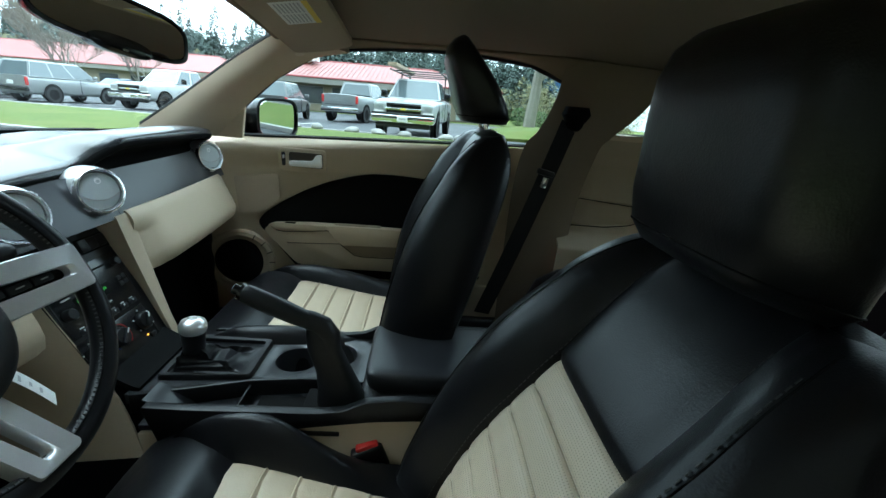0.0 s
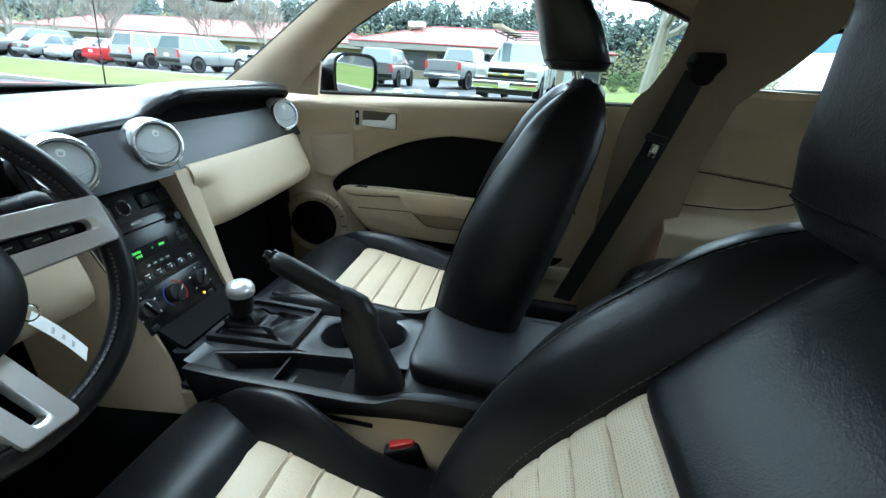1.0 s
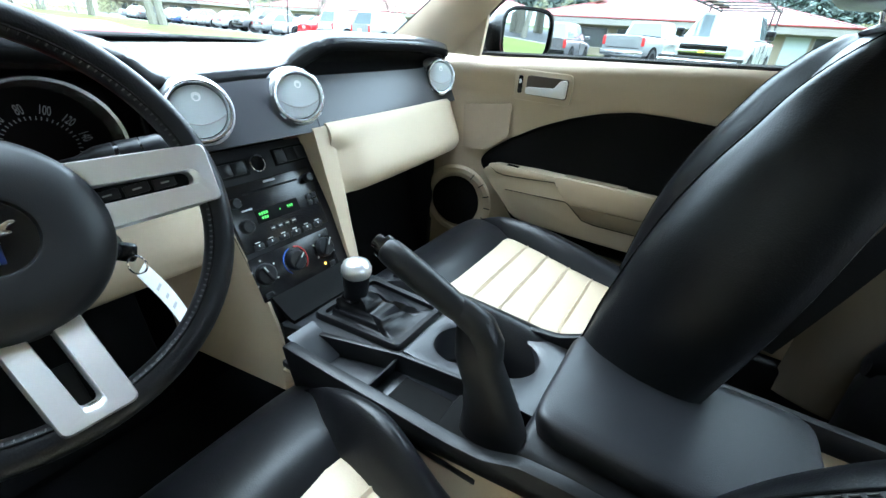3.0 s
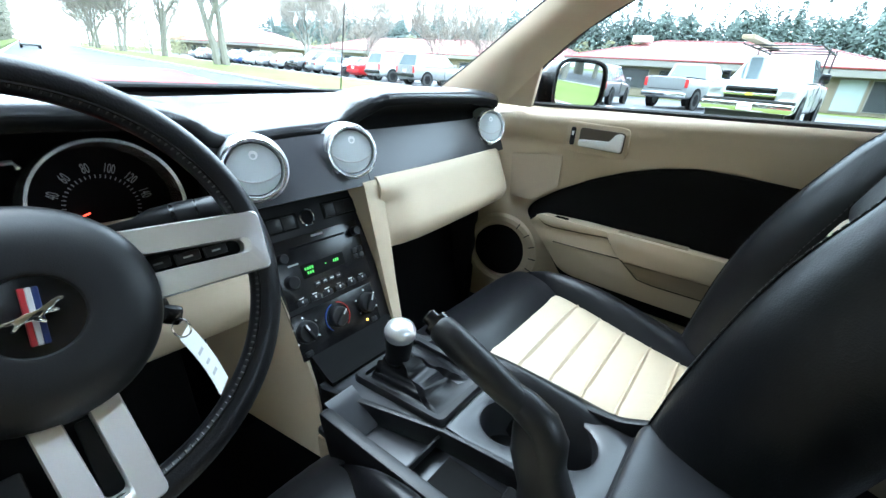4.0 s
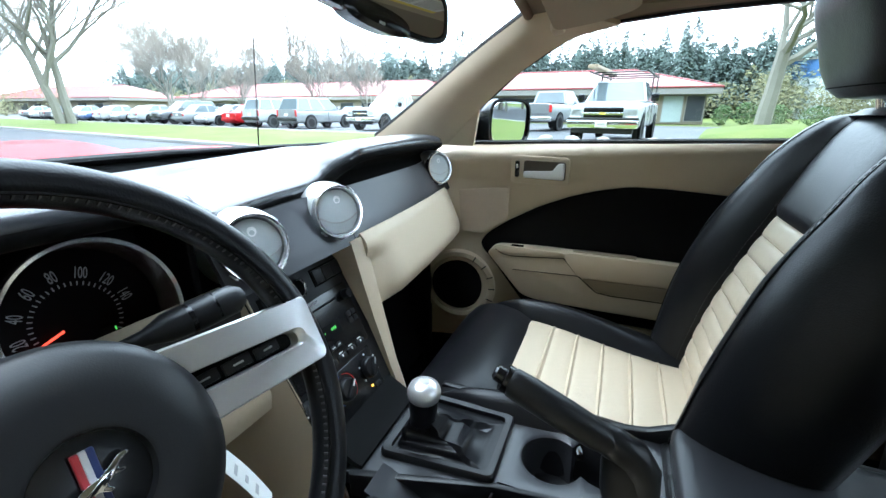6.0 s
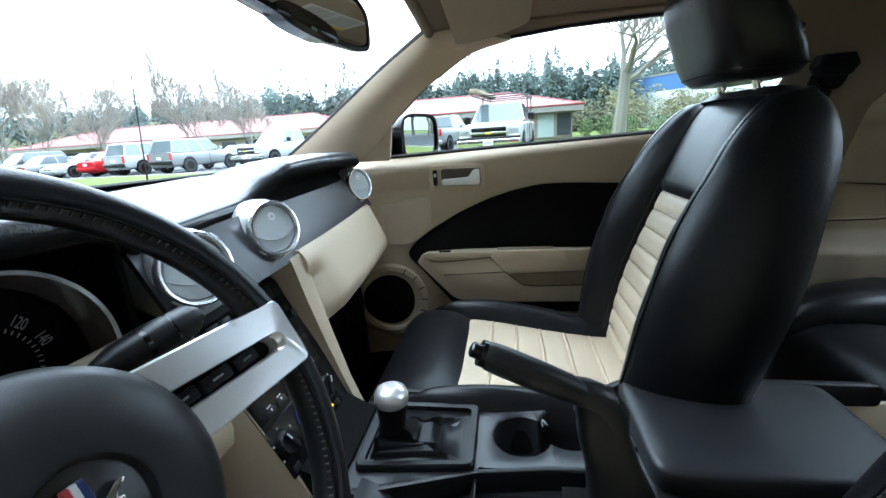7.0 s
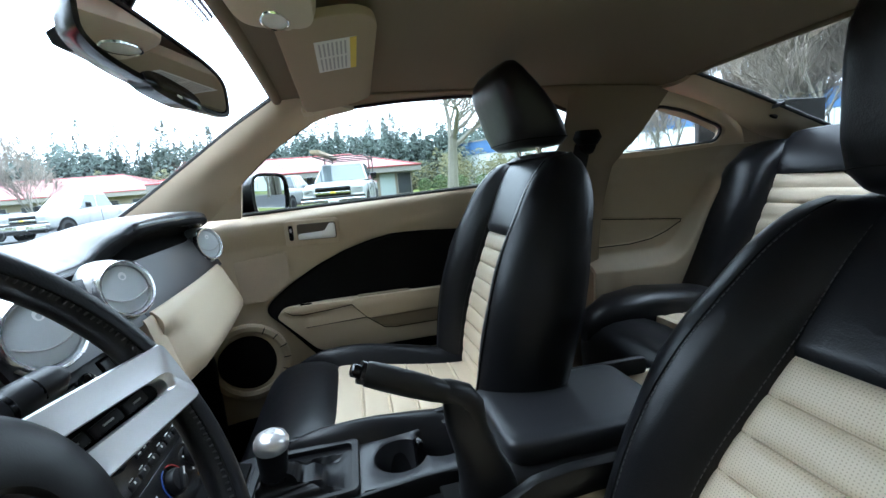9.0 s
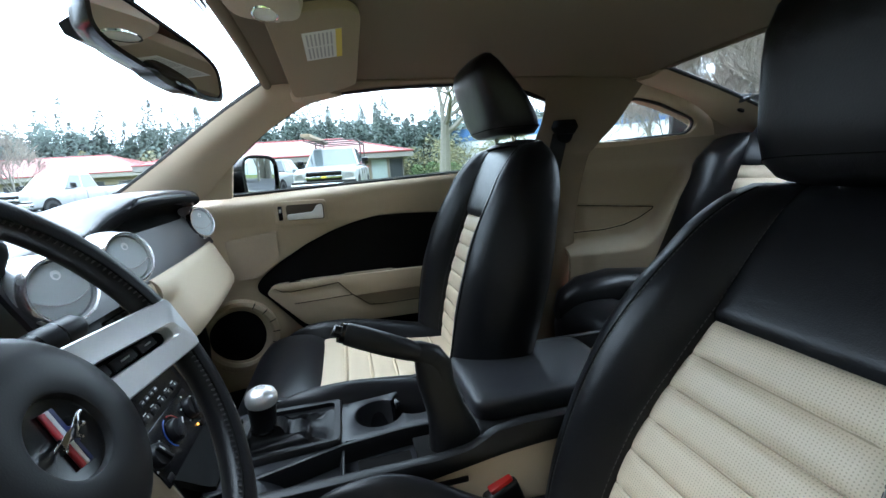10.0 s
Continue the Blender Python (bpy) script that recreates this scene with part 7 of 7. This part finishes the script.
# ---- trees ----
def bare_tree(seed, height, spread, levels=5, fine=0.011, first=0.16, girth=0.026, stems=1, taper=0.55, wander=0.17):
    """Trunk, single or forked at its foot, with its limbs in one mesh, and the fine twigs in another."""
    rnd = random.Random(seed)
    wood, twig = bmesh.new(), ([], [])
    def limb(p, d, length, r, level):
        n = 4 if level < 2 else 3
        pts, radii, q, w = [p.copy()], [r], p.copy(), d.copy()
        for k in range(n):
            bend = 0.05 if level == 0 else wander
            w = (w + Vector((rnd.gauss(0, bend), rnd.gauss(0, bend), rnd.gauss(0.06, 0.1)))).normalized()
            q = q + w * length / n
            pts.append(q.copy())
            radii.append(r * (1 - (taper if level == 0 else 0.55) * (k + 1) / n))
        if level < 3:
            add(wood, tube(pts, radii, 8 if level == 0 else 5))
        else:
            for (a, ra), (b, rb) in zip(zip(pts, radii), zip(pts[1:], radii[1:])):
                s = (b - a).orthogonal().normalized()
                u = (b - a).normalized().cross(s)
                base = len(twig[0])
                for c, rr in ((a, ra), (b, rb)):
                    for an in (0, 2.094, 4.189):
                        twig[0].append(c + max(rr, fine) * (math.cos(an) * s + math.sin(an) * u))
                for e in range(3):
                    twig[1].append((base + e, base + (e + 1) % 3, base + 3 + (e + 1) % 3, base + 3 + e))
        if level >= levels:
            return
        kids = (5, 4, 4, 4, 3, 3)[level] + rnd.randint(0, 1)
        for k in range(kids):
            t = rnd.uniform(0.35, 1.0) if level else rnd.uniform(first / 0.5 * 0.8, 1.0)
            i = min(n - 1, int(t * n))
            at = pts[i].lerp(pts[i + 1], t * n - i)
            ang = rnd.uniform(0, 6.283)
            out = Vector((math.cos(ang), math.sin(ang), 0))
            dd = (w * rnd.uniform(0.5, 0.9) + out * spread * rnd.uniform(0.5, 1.0) + Vector((0, 0, 0.18))).normalized()
            limb(at, dd, length * (rnd.uniform(0.8, 1.15) if level == 0 else rnd.uniform(0.52, 0.78)), radii[i] * rnd.uniform(0.48, 0.68), level + 1)
    for k in range(stems):
        off = (k - (stems - 1) / 2) * height * girth * 1.9
        limb(Vector((off, 0, -0.1)), Vector((0.03 * (1 if off > 0 else -1) if off else 0, 0, 1)).normalized(), height * 0.34, height * girth, 0)
    me = bpy.data.meshes.new("twigs")
    me.from_pydata([tuple(v) for v in twig[0]], [], twig[1])
    me.materials.append(TWIG)
    return wood, me


def plant_tree(name, label, seed, height, spread, at, levels=5, girth=0.026, **shape):
    t = thing(name, label, "tree", at, "bare trees")
    wood, me = bare_tree(seed, height, spread, levels, girth=girth, **shape)
    part("trunk", wood, BARK, t, "grey bark trunk and limbs")
    crown = new("crown", me)
    crown.parent = t
    crown["label"] = "fine leafless twigs"
    return t


oak = plant_tree("bare_tree", "spreading leafless tree on the grass beside the car park", 11, 10.5, 1.05, pose(25.8, -6.15, 0.36, 0, 0, 40), 5, 0.036, first=0.5, taper=0.30, wander=0.26)
tree_a = plant_tree("bare_tree", "leafless tree on the verge beside the road", 5, 17.0, 0.85, pose(16.4, 33.5, 0.1, 0, 0, -25), 6, 0.017, stems=2, first=0.22)
tree_b = plant_tree("bare_tree", "slender leafless tree on the verge", 8, 9.5, 0.55, pose(29.5, 38.5, 0), 5, 0.012)
tree_c = plant_tree("bare_tree", "young leafless tree beside the car park", 21, 8.0, 0.6, pose(27.0, 21.5, 0, 0, 0, 80), 5, 0.012)
rnd = random.Random(4)
for s, w, src, k in ((57, 10.5, tree_a, 0.86), (69, 11.5, tree_b, 1.3), (81.7, 10, tree_a, 0.95), (92, 10.5, tree_b, 1.4), (106, 9.5, tree_a, 0.9), (124, 10, tree_a, 0.9), (140, 9.5, tree_b, 1.0), (36, 22.5, tree_c, 1.0), (49, 26, tree_b, 0.9), (30, 32, tree_c, 1.1), (64, 30, tree_a, 0.8)):
    p = along(s, w)
    c = copy_thing(src, pose(p.x, p.y, 0, 0, 0, rnd.uniform(0, 360)))
    c.scale = (k, k, k)
for x, y, k, src in ((20, -26, 0.95, tree_b), (24, -27, 1.1, tree_c), (27.5, -29, 0.95, tree_b), (16, -30, 1.2, tree_a), (12, -31, 1.1, tree_b), (9, -26, 1.15, tree_c), (20, -34, 1.3, tree_a), (25, -36, 1.2, tree_b), (30, -33, 1.1, tree_a), (6, -33, 1.3, tree_b), (14, -37, 1.3, tree_c), (41, -30, 0.9, tree_b), (13, -23, 1.5, tree_b), (17, -24, 1.7, tree_c), (21.5, -29, 1.6, tree_b), (23, -31, 1.8, tree_c), (18, -28, 1.6, tree_b), (27, -33, 1.7, tree_c), (10.5, -28, 1.6, tree_b), (31, -27, 1.4, tree_b), (35, -29, 1.5, tree_c), (15, -33, 1.9, tree_b), (36, -24, 1.3, tree_b)):
    c = copy_thing(src, pose(x, y, 0, 0, 0, rnd.uniform(0, 360)))
    c.scale = (k, k, k)
for s, w, k, src in ((-14, -9, 1.1, tree_b), (-24, -8, 1.2, tree_a), (-34, -9, 1.2, tree_b), (-45, 10, 1.2, tree_c)):
    p = along(s, w)
    c = copy_thing(src, pose(p.x, p.y, 0, 0, 0, rnd.uniform(0, 360)))
    c.scale = (k, k, k)


def leaf_cloud(spots, per, size, seed, droop=0.0):
    """Many small leaf faces round the given (centre, radius, height) spots."""
    rnd = random.Random(seed)
    vs, fs = [], []
    for c, r, h in spots:
        for k in range(per):
            a, q = rnd.uniform(0, 6.283), math.sqrt(rnd.random())
            z = rnd.random()
            lim = math.sqrt(max(0.05, 1 - (2 * z - 1) ** 2)) * (0.75 + 0.35 * noise.noise((c.x + 2 * math.cos(a), c.y + 2 * math.sin(a), 3 * z)))
            p = c + Vector((r * q * lim * math.cos(a), r * q * lim * math.sin(a), h * z))
            u = Vector((rnd.gauss(0, 1), rnd.gauss(0, 1), rnd.gauss(0, 0.6))).normalized() * size * rnd.uniform(0.6, 1.4)
            w = u.orthogonal() * rnd.uniform(0.4, 0.8)
            b = len(vs)
            vs += [p - u, p + w * 0.6, p + u, p - w * 0.6]
            fs.append((b, b + 1, b + 2, b + 3))
    me = bpy.data.meshes.new("leaves")
    me.from_pydata([tuple(v) for v in vs], [], fs)
    return me


def conifers(spots, seed):
    """Conifers as spires of small drooping sprays, ragged and of uneven girth."""
    rnd = random.Random(seed)
    vs, fs = [], []
    for c, h in spots:
        girth, thin = rnd.uniform(0.27, 0.46), rnd.uniform(0.7, 1.0)
        phase = rnd.uniform(0, 50)
        for k in range(int(h * 52 * thin)):
            f = rnd.random()
            z = h * (0.22 + 0.78 * f)
            a = rnd.uniform(0, 6.283)
            lump = 0.72 + 0.75 * noise.noise((1.3 * math.cos(a) + phase, 1.3 * math.sin(a), z * 0.7))
            reach = ((h - z) * girth * max(0.25, lump) + 0.18) * math.sqrt(rnd.uniform(0.15, 1.0))
            d = Vector((math.cos(a), math.sin(a), 0))
            size = rnd.uniform(0.30, 0.66) * (0.55 + 0.45 * (1 - f))
            p = c + d * reach + Vector((0, 0, z - 0.25 * reach))
            tip = d * size * rnd.uniform(0.6, 1.3) + Vector((rnd.gauss(0, 0.12), rnd.gauss(0, 0.12), -size * rnd.uniform(0.1, 0.8)))
            side = Vector((-d.y, d.x, rnd.uniform(-0.4, 0.4))) * size * rnd.uniform(0.25, 0.55)
            b = len(vs)
            vs += [p - tip * 0.5, p + side, p + tip, p - side]
            fs.append((b, b + 1, b + 2, b + 3))
    me = bpy.data.meshes.new("conifers")
    me.from_pydata([tuple(v) for v in vs], [], fs)
    return me


rnd = random.Random(9)
spots = [(Vector((rnd.uniform(84, 106), y + rnd.uniform(-1.5, 1.5), 0)), 11.4 + 2.6 * noise.noise((y * 0.09, 1.0, 0)) + 5.6 * rnd.random() ** 3) for y in span(-60, 150, 520)]
wood = new("conifer_wood", conifers(spots, 3))
wood.data.materials.append(NEEDLE)
tagged(wood, "dark conifer wood along the skyline behind the buildings", "trees", kind="stuff")
# the second row, alongside the car, is unseen and added to dim that side
spots = [(along(rnd.uniform(40, 230), rnd.uniform(-14, -6)), 0) for k in range(60)] + [(along(s, -13 - 5 * rnd.random()), 0) for s in span(-40, 36, 26)]
wood = new("conifer_wood", conifers([(p, rnd.uniform(8, 13)) for p, _ in spots], 7))
wood.data.materials.append(NEEDLE)
tagged(wood, "dark trees across the road, with an unseen row added to block light", "trees", kind="stuff")
spots = [(Vector((rnd.uniform(78, 84), y, 0)), rnd.uniform(2, 3.5), rnd.uniform(4.5, 8)) for y in span(-40, 130, 90)]
wood = new("hedge_wood", leaf_cloud(spots, 260, 0.22, 12))
wood.data.materials.append(SCRUB)
tagged(wood, "olive brown scrub and bare woodland below the conifers", "trees", kind="stuff")
spots = [(Vector((rnd.uniform(40, 47), rnd.uniform(-22, -8.5), 0)), rnd.uniform(1.2, 2.2), rnd.uniform(2.4, 4.2)) for k in range(16)]
wood = new("scrub", leaf_cloud(spots, 700, 0.10, 14))
wood.data.materials.append(SCRUB)
tagged(wood, "olive twiggy scrub beside the building", "bushes", kind="stuff")
for x, y, r, h in ((40.5, -6.9, 0.9, 1.5), (41.0, -8.6, 1.2, 1.7), (40.2, -10.4, 1.3, 1.5), (39.0, -12.6, 1.4, 1.4)):
    t = thing("shrub", "rounded dark green shrub beside the building", "shrub", pose(x, y, 0.05), "shrubs")
    me = leaf_cloud([(Vector((0, 0, 0)), r, h)], 900, 0.07, int(x * 10))
    me.materials.append(GREENLEAF)
    leaves = new("foliage", me)
    leaves.parent = t
    part("stem", tube([(0, 0, -0.1), (0.02, 0, h * 0.5)], [0.05, 0.02], 6), BARK, t)
spots = [(along(rnd.uniform(80, 220), rnd.uniform(10, 30)), rnd.uniform(2.4, 4.2), rnd.uniform(8, 13)) for k in range(40)]
wood = new("hedge_wood", leaf_cloud(spots, 420, 0.17, 15))
wood.data.materials.append(SCRUB)
tagged(wood, "hazy bare woodland far up the road", "trees", kind="stuff")
# the far part is seen; the stretch beside the car is added shade
spots = [(along(s + rnd.uniform(-2, 2), rnd.uniform(-11, -6.0) + 2.6 * smooth(20, 60, s)), rnd.uniform(2.4, 4.0), rnd.uniform(13, 19)) for s in span(-45, 230, 150)]
# unseen extra trees close by, thickening that block against the side sky
spots += [(along(s, rnd.uniform(-7.5, -5.6)), rnd.uniform(2.2, 3.2), rnd.uniform(14, 19)) for s in span(-22, 16, 34)]
wood = new("roadside_wood", leaf_cloud(spots, 760, 0.30, 19))
wood.data.materials.append(material("woodland_twigs", (0.17, 0.165, 0.125), 0.9, grain=0.3, scale=3, vary=0.4, blot=0.6, spec=0.2, island=-0.5))
tagged(wood, "tall grey-green roadside woodland, its unseen stretch beside the car added as shade", "trees", kind="stuff")
spots = [(Vector((rnd.uniform(86, 100), y, 0)), rnd.uniform(2.6, 4.2), 11.0 + 2.4 * noise.noise((y * 0.11, 4.0, 0)) + rnd.uniform(-1.2, 1.6)) for y in span(-60, 150, 230)]
wood = new("conifer_wood", leaf_cloud(spots, 560, 0.36, 31))
wood.data.materials.append(NEEDLE)
tagged(wood, "dark lower mass of the conifer wood on the skyline", "trees", kind="stuff")
rock_rnd = random.Random(2)
for k in range(7):
    p = along(1.2 + 1.0 * k + rock_rnd.uniform(-0.3, 0.3), 13.5 + rock_rnd.uniform(-0.2, 0.2), 0.14)
    bm = pillow([(0, 0.20, 0.16, 0, 0, 2.4), (0.08, 0.27, 0.2, 0, 0, 2.5), (0.17, 0.2, 0.15, 0.03, 0, 2.3), (0.21, 0.08, 0.06, 0.03, 0, 2.2)], 12)
    for v in bm.verts:
        v.co += Vector((noise.noise(v.co * 6 + p), noise.noise(v.co * 6 - p), 0)) * 0.05
    solid("boulder", bm, KERB, "pale rounded boulder on the verge edge", "rock", pose(p.x, p.y, p.z - 0.05, 0, 0, rock_rnd.uniform(0, 360)), "boulders on the verge", angle=70)
